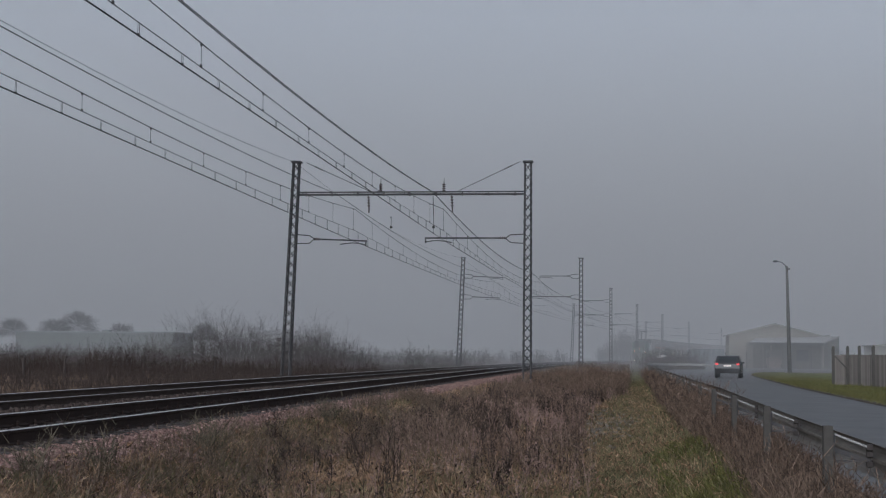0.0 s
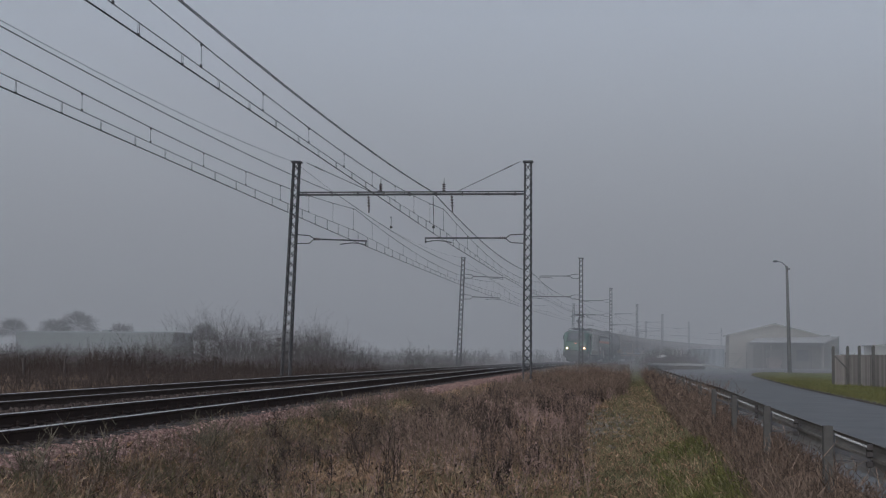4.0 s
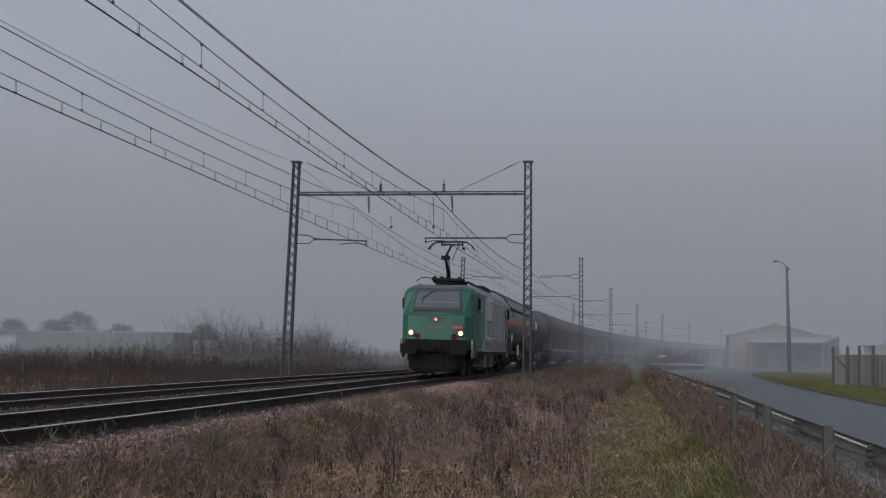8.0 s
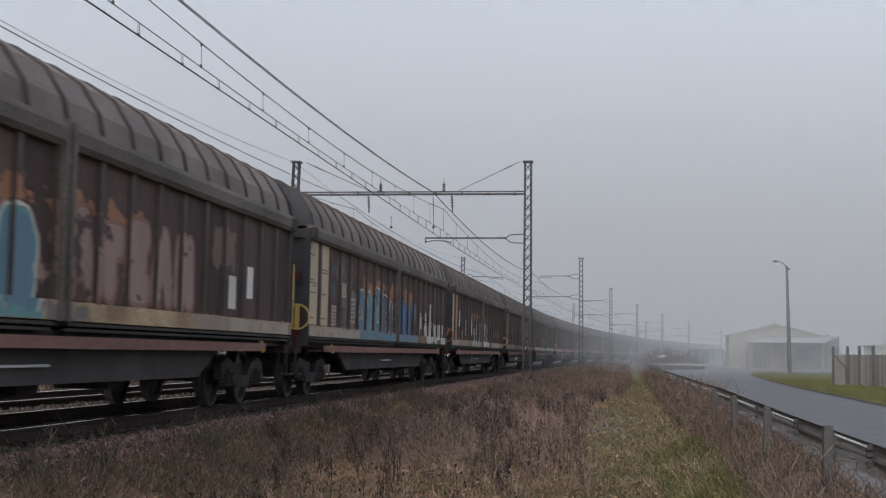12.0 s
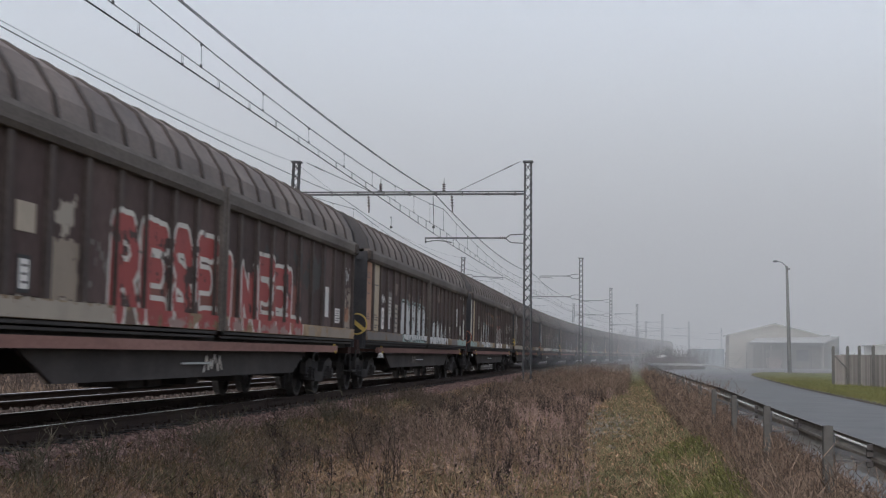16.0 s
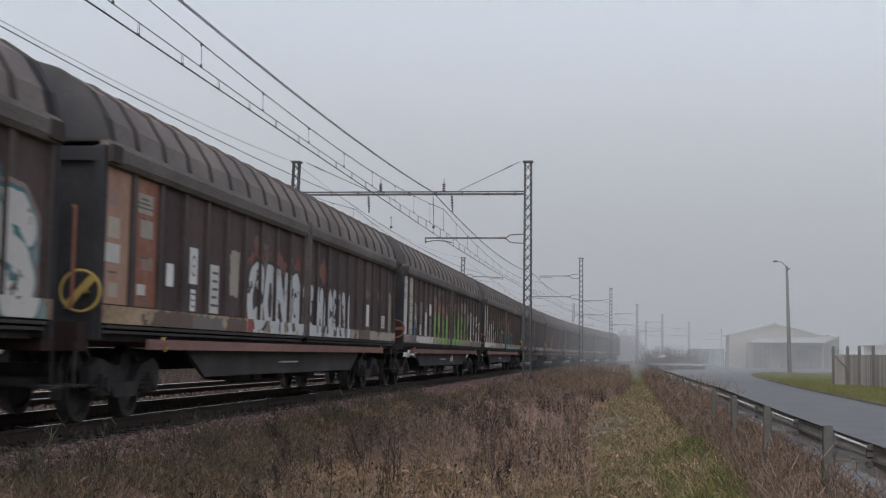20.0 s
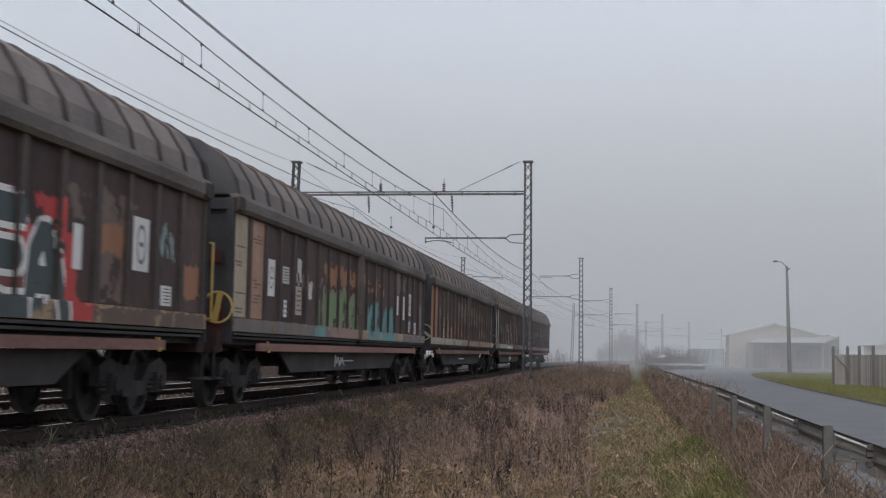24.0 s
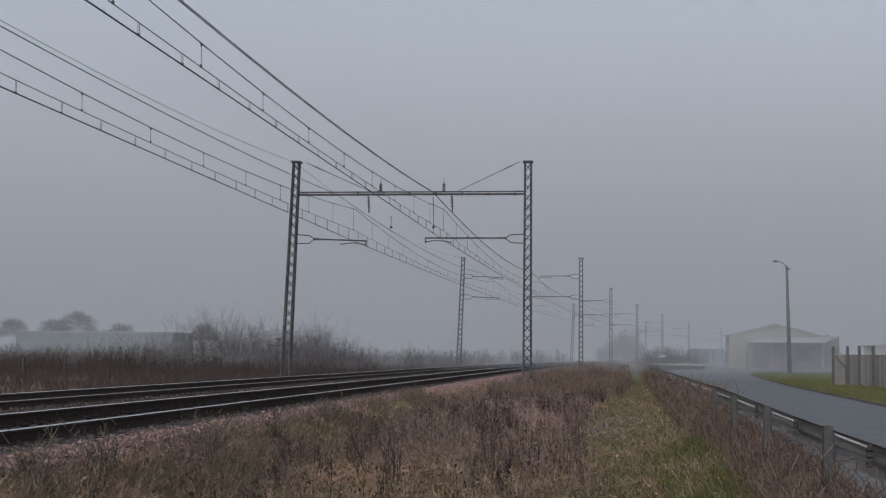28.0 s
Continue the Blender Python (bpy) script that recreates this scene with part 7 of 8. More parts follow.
        for x in (-.9, .9):
            bm = bmesh.new()
            rod(bm, (x, -9.3 * s, 1.04), (x, -9.66 * s, 1.04), .13, 12)
            xo = x * 1.08
            prism(bm, [(xo - .33, .93), (xo - .33, 1.16), (xo - .24, 1.25), (xo + .24, 1.25), (xo + .33, 1.16), (xo + .33, .93), (xo + .24, .84), (xo - .24, .84)], -9.76 * s, -9.66 * s)
            part("buffer", bm, M_APRON, e)
        for x in (-.5, -.3, .3, .5):
            bm = bmesh.new()
            rod(bm, (x, -9.32 * s, .95), (x * 1.1, -9.42 * s, .45), .03, 6)
            part("brake_hose", bm, M_APRON, e)
        for x in (-.75, -.62, .62, .75):
            bm = bmesh.new()
            rod(bm, (x, -9.34 * s, 1.2), (x * .95, -9.5 * s, .62), .022, 6)
            part("jumper_cable", bm, M_APRON, e)
        bm = bmesh.new()
        rod(bm, (0, -9.3 * s, 1.03), (0, -9.62 * s, .98), .05, 8)
        part("draw_hook", bm, M_APRON, e)
        bm = bmesh.new()
        box(bm, (0, -9.34 * s, 1.18), (.5, .1, .22))
        part("coupling_box", bm, M_APRON, e)
        for sx in (-1, 1):
            bm = bmesh.new()
            prism(bm, [(-8.85 * s, .72), (-8.85 * s, 1.42), (-7.55 * s, 1.42), (-7.55 * s, 1.02), (-7.95 * s, .72)], sx * 1.36, sx * 1.43, axis="x")
            part("corner_skirt", bm, M_SKIRT, e)
            bm = bmesh.new()
            rod(bm, (sx * 1.44, -8.4 * s, 1.3), (sx * 1.47, -8.35 * s, 1.15), .02, 6), rod(bm, (sx * 1.47, -8.35 * s, 1.15), (sx * 1.44, -8.25 * s, 1.02), .02, 6)
            part("lifting_hook", bm, M_UNDER, e)
            bm = bmesh.new()
            box(bm, (sx * 1.05, -8.45 * s, .45), (.16, .1, .55))
            part("sand_pipe", bm, M_UNDER, e)
            # cab side: mirror, window, door with dark glass, handrails, vents
            bm = bmesh.new()
            box(bm, (sx * 1.52, -7.43 * s, 2.86), (.10, .26, .42))
            rod(bm, (sx * 1.42, -7.43 * s, 3.14), (sx * 1.53, -7.43 * s, 3.08), .014, 5), rod(bm, (sx * 1.42, -7.43 * s, 2.58), (sx * 1.53, -7.43 * s, 2.65), .014, 5)
            part("mirror", bm, M_ROOFGEAR, e)
            bm = bmesh.new()
            box(bm, (sx * 1.424, -6.78 * s, 2.83), (.02, .38, .56))
            part("side_window", bm, M_DARKGLASS, e)
            bm = bmesh.new()
            box(bm, (sx * 1.424, -5.72 * s, 2.28), (.02, .56, 1.38))
            part("door_window", bm, M_DARKGLASS, e)
            for y in (-7.1, -6.36):
                bm = bmesh.new()
                pts = [Vector((sx * 1.43, y * s, 2.62)), Vector((sx * 1.50, y * s, 2.55)), Vector((sx * 1.50, y * s, 1.2)), Vector((sx * 1.43, y * s, 1.12))]
                for p, q in zip(pts, pts[1:]):
                    rod(bm, p, q, .015, 6)
                part("handrail", bm, M_SADDLE, e)
            bm = bmesh.new()
            for k in range(4):
                box(bm, (sx * 1.425, -6.78 * s, 3.14 + .05 * k), (.02, .4, .02))
            box(bm, (sx * 1.425, -7.08 * s, 2.2), (.008, .015, 1.7)), box(bm, (sx * 1.425, -6.4 * s, 2.2), (.008, .015, 1.7)), box(bm, (sx * 1.425, -5.1 * s, 2.2), (.008, .012, 1.9)), box(bm, (sx * 1.425, -5.0 * s, 3.2), (.02, .5, .03))
            part("door_seam", bm, M_UNDER, e)
            for q in range(7):
                bm = bmesh.new()
                box(bm, (sx * 1.426, (-8.02 + .10 * q) * s, 1.78), (.006, .07, .15))
                part("number_bar", bm, PAINT["oldgrey"], e)
            bm = bmesh.new()
            box(bm, (sx * 1.36, -6.75 * s, .82), (.1, .5, .36)), box(bm, (sx * 1.36, -6.75 * s, .6), (.14, .6, .03))
            part("step", bm, M_UNDER, e)
    bm = bmesh.new()
    vs = [bm.verts.new((1.428, y, z)) for y, z in ((7.55, 1.72), (8.15, 1.70), (8.15, 2.02), (7.7, 2.06))]
    bm.faces.new(vs)
    part("operator_mark", bm, M_REDLOGO, e, "red operator plate")
    # louvred side wall: each slat its own piece
    bm = bmesh.new()
    prism(bm, [(0, -.036), (.038, -.032), (.046, -.02), (.024, .046), (0, .052)], -4.12, 6.28)
    slat = finish("side_louvre", bm, M_LIVERY)
    for sx in (-1, 1):
        for i in range(15):
            q = part("side_louvre", slat, None, e)
            q.matrix_basis = pose(1.421 if sx > 0 else -1.421, 0, 1.58 + i * .113) @ Matrix.Diagonal((sx, 1, 1, 1))
    bm = bmesh.new()
    for sx in (-1, 1):
        box(bm, (sx * 1.425, -4.15, 2.38), (.03, .03, 1.8)), box(bm, (sx * 1.425, 6.31, 2.38), (.03, .03, 1.8)), box(bm, (sx * 1.425, 1.1, 1.47), (.03, 10.4, .02))
        for y in (-2.4, 2.5):
            box(bm, (sx * 1.436, y, 1.24), (.02, .06, .24)), box(bm, (sx * 1.436, y + .05, 1.35), (.02, .1, .04)), box(bm, (sx * 1.436, y + .05, 1.13), (.02, .1, .04))
    part("panel_frame", bm, M_SKIRT, e)
    for sx in (-1, 1):
        bm = bmesh.new()
        box(bm, (sx * 1.425, 1.1, 1.24), (.012, 10.4, .40))
        part("lower_strip", bm, M_CREAMSTRIP, e, "dirty cream strip below the louvres")
    # FRET in green on the louvres
    cu = bpy.data.curves.new("side_lettering", "FONT")
    cu.body, cu.size, cu.extrude, cu.shear, cu.space_character = "FRET", 1.05, .004, .2, 1.15
    tmp = new("side_lettering", cu)
    bpy.context.view_layer.update()
    me = bpy.data.meshes.new_from_object(tmp.evaluated_get(bpy.context.evaluated_depsgraph_get()))
    bpy.data.objects.remove(tmp)
    me.materials.clear()
    me.materials.append(M_FADEGREEN)
    part("side_lettering", me, None, e, "green slanted capital letters").matrix_basis = pose(1.472, -3.5, 1.62, 90, 0, 90)
    # roof: pantograph and boxes
    bm = bmesh.new()
    box(bm, (0, -5.3, 3.9), (1.2, 1.7, .1))
    for x in (-.5, .5):
        for y in (-4.7, -5.9):
            rod(bm, (x, y, 3.78), (x, y, 4.02), .06, 8)
    part("pantograph_base", bm, M_ROOFGEAR, e)
    pan = new("pantograph")
    pan.parent = e
    tagged(pan, "raised single-arm pantograph")
    for nm, a, b, r0, r1 in (("lower_arm", (0, -5.25, 4.02), (0, -6.5, 4.76), .075, .055), ("thrust_rod", (.12, -5.75, 4.0), (.12, -6.45, 4.7), .022, .022), ("upper_arm", (0, -6.5, 4.78), (0, -4.5, 5.42), .06, .04), ("guide_rod", (.25, -6.3, 4.66), (.25, -4.45, 5.36), .018, .018)):
        bm = bmesh.new()
        rod(bm, a, b, r0, 8, r1)
        part(nm, bm, M_ROOFGEAR, pan)
    bm = bmesh.new()
    box(bm, (0, -6.5, 4.76), (.34, .22, .16))
    part("knee_joint", bm, M_ROOFGEAR, pan)
    for dy in (-.22, .18):
        bm = bmesh.new()
        pts = [Vector((x, -4.45 + dy, z)) for x, z in ((-.98, 5.22), (-.84, 5.42), (-.68, 5.53), (-.5, 5.56), (.5, 5.56), (.68, 5.53), (.84, 5.42), (.98, 5.22))]
        for p, q in zip(pts, pts[1:]):
            rod(bm, p, q, .022, 6)
        part("collector_strip", bm, M_ROOFGEAR, pan)
    bm = bmesh.new()
    rod(bm, (-.45, -4.45, 5.44), (.5, -4.45, 5.44), .03, 6)
    for x in (-.42, -.3, .3, .46):
        rod(bm, (x, -4.67, 5.54), (x, -4.45, 5.36), .018, 5), rod(bm, (x, -4.27, 5.54), (x, -4.45, 5.36), .018, 5)
    box(bm, (.52, -4.6, 5.28), (.14, .1, .1))
    part("head_frame", bm, M_ROOFGEAR, pan)
    bm = bmesh.new()
    for x, dy in ((-.28, -.12), (0, 0), (.24, -.1)):
        rod(bm, (x, -7.55 + dy, 3.88), (x, -7.2 + dy, 3.86), .085, 12, .04)
        rod(bm, (x, -7.4, 3.7), (x, -7.4, 3.87), .03, 6)
    box(bm, (0, -7.35, 3.72), (.7, .25, .06))
    part("horn_cluster", bm, M_ROOFGEAR, e)
    bm = bmesh.new()
    prism(bm, [(1.0, 3.74), (1.6, 3.98), (4.0, 3.98), (5.2, 3.74)], -.55, .85, axis="x")
    for i in range(6):
        box(bm, (.15, 1.8 + i * .4, 4.0), (1.2, .06, .05))
    box(bm, (0, -2.5, 3.86), (1.4, 3.2, .14))
    part("roof_fairing", bm, M_ROOFGEAR, e)
    bm = bmesh.new()
    pts = [Vector(p) for p in ((.4, 5.5, 3.82), (.45, 5.9, 4.02), (.45, 6.6, 3.95), (.4, 7.4, 4.05), (.4, 8.0, 3.84))]
    for p, q in zip(pts, pts[1:]):
        rod(bm, p, q, .035, 6)
    for i in range(4):
        rod(bm, (.45, 5.9 + .5 * i, 3.78), (.45, 5.9 + .5 * i, 4.0), .06, 8)
    pts = [Vector(p) for p in ((-.2, -8.0, 3.78), (-.5, -8.05, 3.88), (-.75, -8.1, 3.86), (-.95, -8.1, 3.72))]
    for p, q in zip(pts, pts[1:]):
        rod(bm, p, q, .018, 6)
    part("roof_cable", bm, M_ROOFGEAR, e)
    # running gear and boxes between the bogies
    fr, wh = bogie_frame(1.3, .575, 1.06), disc_wheel(.575)
    for y in (-5.2, 5.2):
        add_bogie(e, y, wh, fr, 1.3, .575)
    for y, wd, col in ((-2.2, .9, M_SKIRT), (-1.2, .7, M_UNDER), (-.1, 1.0, M_UNDER), (1.0, .85, M_SKIRT), (2.0, .7, M_UNDER)):
        for x in (.95, -.95):
            bm = bmesh.new()
            box(bm, (x, y, .62), (.7, wd, .62))
            part("equipment_box", bm, col, e)
    bm = bmesh.new()
    box(bm, (0, 0, .93), (2.7, 16.6, .14))
    part("floor_frame", bm, M_UNDER, e)
    return e


def hatchback():
    """A dark small car; its front points to +y."""
    c = thing("car", "dark small hatchback driving away with red tail lights lit", "car")
    prof = [(-1.95, .30), (-1.98, .62), (-1.93, .95), (-1.80, 1.06), (-1.45, 1.44), (-.6, 1.50), (.25, 1.42), (.95, 1.02), (1.75, .88), (1.95, .68), (1.97, .32)]
    bm = bmesh.new()
    rows = []
    for x, k in ((-.85, .96), (-.80, 1.0), (0, 1.0), (.80, 1.0), (.85, .96)):
        edge = .0 if abs(x) > .82 else .015
        rows.append([bm.verts.new((x * (1 - .16 * max(0, z - .95) / .5), y * k, z + edge)) for y, z in prof])
    for a, b in zip(rows, rows[1:]):
        for i in range(len(prof) - 1):
            bm.faces.new((a[i], a[i + 1], b[i + 1], b[i]))
    bm.faces.new(rows[0]), bm.faces.new(rows[-1])
    bmesh.ops.recalc_face_normals(bm, faces=bm.faces)
    part("body", bm, M_CARPAINT, c, "very dark blue-grey paint", smooth=False)
    bm = bmesh.new()
    vs = [bm.verts.new(p) for p in ((-.62, -1.80, 1.09), (.62, -1.80, 1.09), (.55, -1.515, 1.40), (-.55, -1.515, 1.40))]
    bm.faces.new(vs)
    part("rear_window", bm, M_DARKGLASS, c)
    for sx in (-1, 1):
        bm = bmesh.new()
        vs = [bm.verts.new((sx * (.845 - .16 * .85 * (z - .95) / .5), y, z)) for y, z in ((-1.45, 1.02), (.7, 1.02), (.1, 1.36), (-1.25, 1.38))]
        bm.faces.new(vs if sx > 0 else vs[::-1])
        part("side_window", bm, M_DARKGLASS, c)
        bm = bmesh.new()
        box(bm, (sx * .69, -1.93, .93), (.19, .10, .13))
        part("tail_light", bm, M_TAIL, c, "glowing red tail light")
        bm = bmesh.new()
        box(bm, (sx * .93, .55, 1.02), (.14, .12, .12))
        part("wing_mirror", bm, M_CARPAINT, c)
        for y in (-1.25, 1.25):
            bm = bmesh.new()
            rod(bm, (sx * .68, y, .31), (sx * .86, y, .31), .31, 18)
            wheel = part("wheel", bm, M_RUBBER, c)
            bm = bmesh.new()
            rod(bm, (sx * .86, y, .31), (sx * .87, y, .31), .2, 12)
            part("rim", bm, M_GALV, wheel)
    bm = bmesh.new()
    box(bm, (0, -1.985, .82), (.5, .02, .11))
    part("number_plate", bm, PAINT["pale"], c)
    bm = bmesh.new()
    box(bm, (0, -1.98, .42), (1.5, .05, .2))
    part("bumper", bm, M_RUBBER, c)
    return c

# ---- plants ----
def blades(base, tip, w0, w1, rng):
    """Thin tapering blades from base to tip, each turned at random about its own length."""
    d = tip - base
    side = rng.normal(0, 1, d.shape)
    side[:, 2] *= .2
    side -= d * ((side * d).sum(1) / np.maximum((d * d).sum(1), 1e-9))[:, None]
    side /= np.linalg.norm(side, axis=1)[:, None] + 1e-9
    a, b = side * (np.broadcast_to(w0, len(d))[:, None] / 2), side * (np.broadcast_to(w1, len(d))[:, None] / 2)
    return np.stack([base - a, base + a, tip + b, tip - b], 1)


def stems(places, height, rng, per=3, twigs=4, lean=.25, thick=.006, spread=.08, twig_len=.22, heads=0.0):
    """Dry upright stems with side twigs, for an array of root places."""
    n = len(places) * per
    thick = np.repeat(np.broadcast_to(thick, len(places)), per)
    root = np.repeat(places, per, 0) + np.c_[rng.normal(0, spread, (n, 2)), np.zeros(n)]
    h = np.repeat(height, per) * rng.uniform(.5, 1.15, n)
    tip = root + np.c_[rng.normal(0, lean, (n, 2)) * h[:, None], h]
    out = [blades(root, tip, thick, thick * .5, rng)]
    if twigs:
        t = rng.uniform(.3, 1.0, (n, twigs))
        p = (root[:, None] + (tip - root)[:, None] * t[..., None]).reshape(-1, 3)
        hh = np.repeat(h, twigs)
        q = p + np.c_[rng.normal(0, twig_len * .5, (len(p), 2)), rng.uniform(.1, 1, len(p)) * twig_len] * hh[:, None]
        tw = np.repeat(thick, twigs)
        out.append(blades(p, q, tw * .8, tw * .45, rng))
        if heads:
            k = rng.random(len(q)) < heads
            out.append(blades(q[k], q[k] + rng.normal(0, .016, (k.sum(), 3)), tw[k] * 2.6, tw[k] * 2.0, rng))
    return np.concatenate(out)


def scatter(rng, n, x0, x1, y0, y1, power=1.0):
    x, y = rng.uniform(x0, x1, n), y0 + (y1 - y0) * rng.random(n) ** power
    return np.array([(a, b, field_z(a, b)) for a, b in zip(x, y)])


def patchy(pl, scale, keep, seed):
    k = np.array([noise.noise((p[0] * scale, p[1] * scale * .6, seed)) for p in pl])
    return pl[k > keep]


def shoulder(rng, n, a0, a1, y0, y1, power):
    a, y = rng.uniform(a0, a1, n), y0 + (y1 - y0) * rng.random(n) ** power
    return np.array([(TRACK_X + q, s, max(RAIL_Z + bed_z(q), 0) if q < 3.9 else field_z(TRACK_X + q, s)) for q, s in zip(a, y)])


def build_plants():
    rng = np.random.default_rng(11)

    def wide(pl, w, at=24.0):
        return w * np.maximum(1.0, pl[:, 1] / at)

    def stuff(name, V, material, label, category):
        tagged(new(name, quads(name, V, material)), label, category, kind="stuff")

    def path_left(y):
        return np.interp(y, [14, 20, 28, 33, 48, 60, 150], [-.25, -.45, -.8, -.95, -.85, .1, .2])

    def off_path(pl):
        pl = pl[rng.random(len(pl)) < np.clip((pl[:, 1] - 15) / 15, .13, 1)]
        return pl[pl[:, 0] < path_left(pl[:, 1])]

    # straw and moss mat over the field and the ballast shoulder
    field = patchy(scatter(rng, 17000, -4.3, 1.0, 13, 75, 1.9), .9, -.3, 14)
    side = patchy(shoulder(rng, 12000, 1.95, 3.4, 10, 62, 1.5), 1.1, -.22, 15)
    pl = np.concatenate([field, side])
    V = stems(pl, .085 * rng.uniform(.4, 1.8, len(pl)), rng, 5, 0, .8, wide(pl, .008), .09)
    stuff("dry_grass", V, M_WEED_STRAW, "low straw-coloured dry grass among the weeds", "grass")
    field = patchy(scatter(rng, 16000, -4.3, .6, 13, 70, 1.8), .7, -.12, 33)
    side = patchy(shoulder(rng, 9000, 1.8, 3.3, 10, 40, 1.2), 1.0, -.12, 35)
    pl = np.concatenate([field, side])
    V = stems(pl, .075 * rng.uniform(.5, 1.7, len(pl)), rng, 5, 0, .7, wide(pl, .008), .09)
    stuff("field_grass", V, M_WEED_MOSS, "patches of dull olive grass in the field", "grass")
    # dead leaves and broken bits on the soil
    field = scatter(rng, 14000, -4.3, 1.4, 12, 50, 1.7)
    side = shoulder(rng, 3500, 1.7, 3.4, 10, 45, 1.2)
    pl = np.concatenate([field, side])
    pl[:, 2] += rng.uniform(.01, .09, len(pl))
    V = blades(pl, pl + np.c_[rng.normal(0, .045, (len(pl), 2)), rng.normal(0, .03, len(pl))], .03, .012, rng)
    stuff("leaf_litter", V, M_LITTER, "dead leaves and broken stalks lying in the grass", "leaves")
    # reddish weeds between the track and the footpath
    pl = off_path(patchy(scatter(rng, 11500, -4.4, .2, 13.5, 150, 1.8), .8, -.02, 2))
    pl = pl[(pl[:, 0] > -3.4) | (pl[:, 1] > 22) | (rng.random(len(pl)) < .35)]
    h = np.array([.42 + .36 * noise.noise((p[0] * .6, p[1] * .3, 4)) for p in pl]) * np.clip(1 + (pl[:, 1] - 25) / 60, .75, 1.5)
    V = stems(pl, np.maximum(h, .16), rng, 3, 8, .17, wide(pl, .0065), heads=.3)
    stuff("dry_weeds", V, M_WEED_RED, "dense reddish brown dry weeds beside the track", "weeds")
    pl = off_path(patchy(scatter(rng, 3800, -4.4, .2, 13, 60, 1.6), .55, -.05, 21))
    V = stems(pl, .42 * rng.uniform(.4, 1.35, len(pl)), rng, 2, 7, .2, wide(pl, .007), heads=.3)
    stuff("grey_stalks", V, M_REED, "pale grey-brown dead stalks among the weeds", "weeds")
    pl = off_path(patchy(scatter(rng, 2600, -4.3, .2, 13, 50, 1.5), .5, .05, 51))
    V = stems(pl, .5 * rng.uniform(.5, 1.3, len(pl)), rng, 2, 10, .15, wide(pl, .008), .05, .18, heads=.5)
    stuff("dark_stalks", V, M_STALK_DARK, "dark bare stalks standing above the weeds", "weeds")
    # low weeds that climb the ballast shoulder
    pl = np.concatenate([patchy(shoulder(rng, 2600, 1.75, 3.3, 11, 40, 1.1), .9, -.1, 8), patchy(shoulder(rng, 3600, 2.35, 4.4, 24, 130, 1.4), .9, -.1, 9)])
    V = stems(pl, .30 * np.clip(.7 + (pl[:, 1] - 18) / 60, .65, 1.7), rng, 3, 7, .28, wide(pl, .007))
    stuff("shoulder_weeds", V, M_WEED_PINK, "thin brown weeds on the ballast shoulder", "weeds")
    pl = shoulder(rng, 14, 1.0, 1.6, 15, 40, 1.2)
    V = stems(pl, np.full(len(pl), .14), rng, 3, 3, .25, .008, .04)
    stuff("rail_weeds", V, M_WEED_STRAW, "single pale stalks beside the near rail", "weeds")
    # footpath grass, greener near the camera
    pl = scatter(rng, 12000, -.45, 1.6, 12, 130, 2.0)
    V = stems(pl, .085 * rng.uniform(.5, 1.6, len(pl)), rng, 6, 0, .7, wide(pl, .009), .08)
    stuff("path_grass", V, M_WEED_MOSS, "short mossy olive grass on the footpath", "grass")
    pl = patchy(scatter(rng, 1700, -.45, 1.4, 13, 90, 1.7), 1.0, .0, 61)
    V = stems(pl, .06 * rng.uniform(.5, 1.6, len(pl)), rng, 5, 0, .8, wide(pl, .009), .09)
    stuff("path_straw", V, M_WEED_STRAW, "yellowed grass on the footpath", "grass")
    pl = patchy(scatter(rng, 2600, .5, 1.42, 13.5, 24.0, 1.0), 1.6, -.05, 6)
    V = stems(pl, np.full(len(pl), .11), rng, 7, 0, .6, .011, .08)
    stuff("grass_tuft", V, M_WEED_GREEN, "fresh green grass tufts beside the footpath", "grass")
    # weeds round the guard rail posts
    pl = np.concatenate([patchy(scatter(rng, 1500, 1.36, 1.95, 10.5, 26, 1.0), 1.0, -.25, 3), patchy(scatter(rng, 2100, 1.22, 1.75, 26, 110, 1.5), .8, -.3, 4)])
    pl[:, 2] = [ground_z(a, b) for a, b in pl[:, :2]]
    h = np.where(pl[:, 1] < 27, .3, .47) * rng.uniform(.5, 1.35, len(pl))
    h *= np.array([.75 + .7 * max(0.0, noise.noise((p[0], p[1] * .45, 97))) for p in pl])
    V = stems(pl, h, rng, 4, 9, .25, wide(pl, .0065), heads=.3)
    stuff("roadside_weeds", V, M_WEED_RED, "reddish dry weeds growing through the guard rail", "weeds")
    pl = np.concatenate([patchy(scatter(rng, 1200, 1.36, 1.65, 13, 30, 1.0), .9, -.2, 23), scatter(rng, 260, 1.2, 1.45, 10.9, 14.0), scatter(rng, 130, 1.12, 1.4, 9.3, 10.3), patchy(scatter(rng, 900, 1.26, 1.45, 14.0, 27), 1.3, -.05, 91)])
    pl[:, 2] = [ground_z(a, b) for a, b in pl[:, :2]]
    V = stems(pl, np.where(pl[:, 1] < 10.6, .5, np.where(pl[:, 1] < 12.5, .33, .45)) * rng.uniform(.35, 1.2, len(pl)), rng, 4, 9, .3, wide(pl, .0065))
    stuff("post_weeds", V, M_WEED_RED, "faded reddish weeds in front of the barrier posts", "weeds")
    pl = patchy(scatter(rng, 1500, 1.15, 1.65, 27, 80, 1.3), .5, .05, 13)
    pl[:, 2] = [ground_z(a, b) for a, b in pl[:, :2]]
    V = stems(pl, .6 * rng.uniform(.5, 1.25, len(pl)), rng, 4, 9, .25, wide(pl, .007))
    stuff("roadside_thicket", V, M_WEED_RED, "clumps of dark red-brown weeds against the guard rail", "weeds")
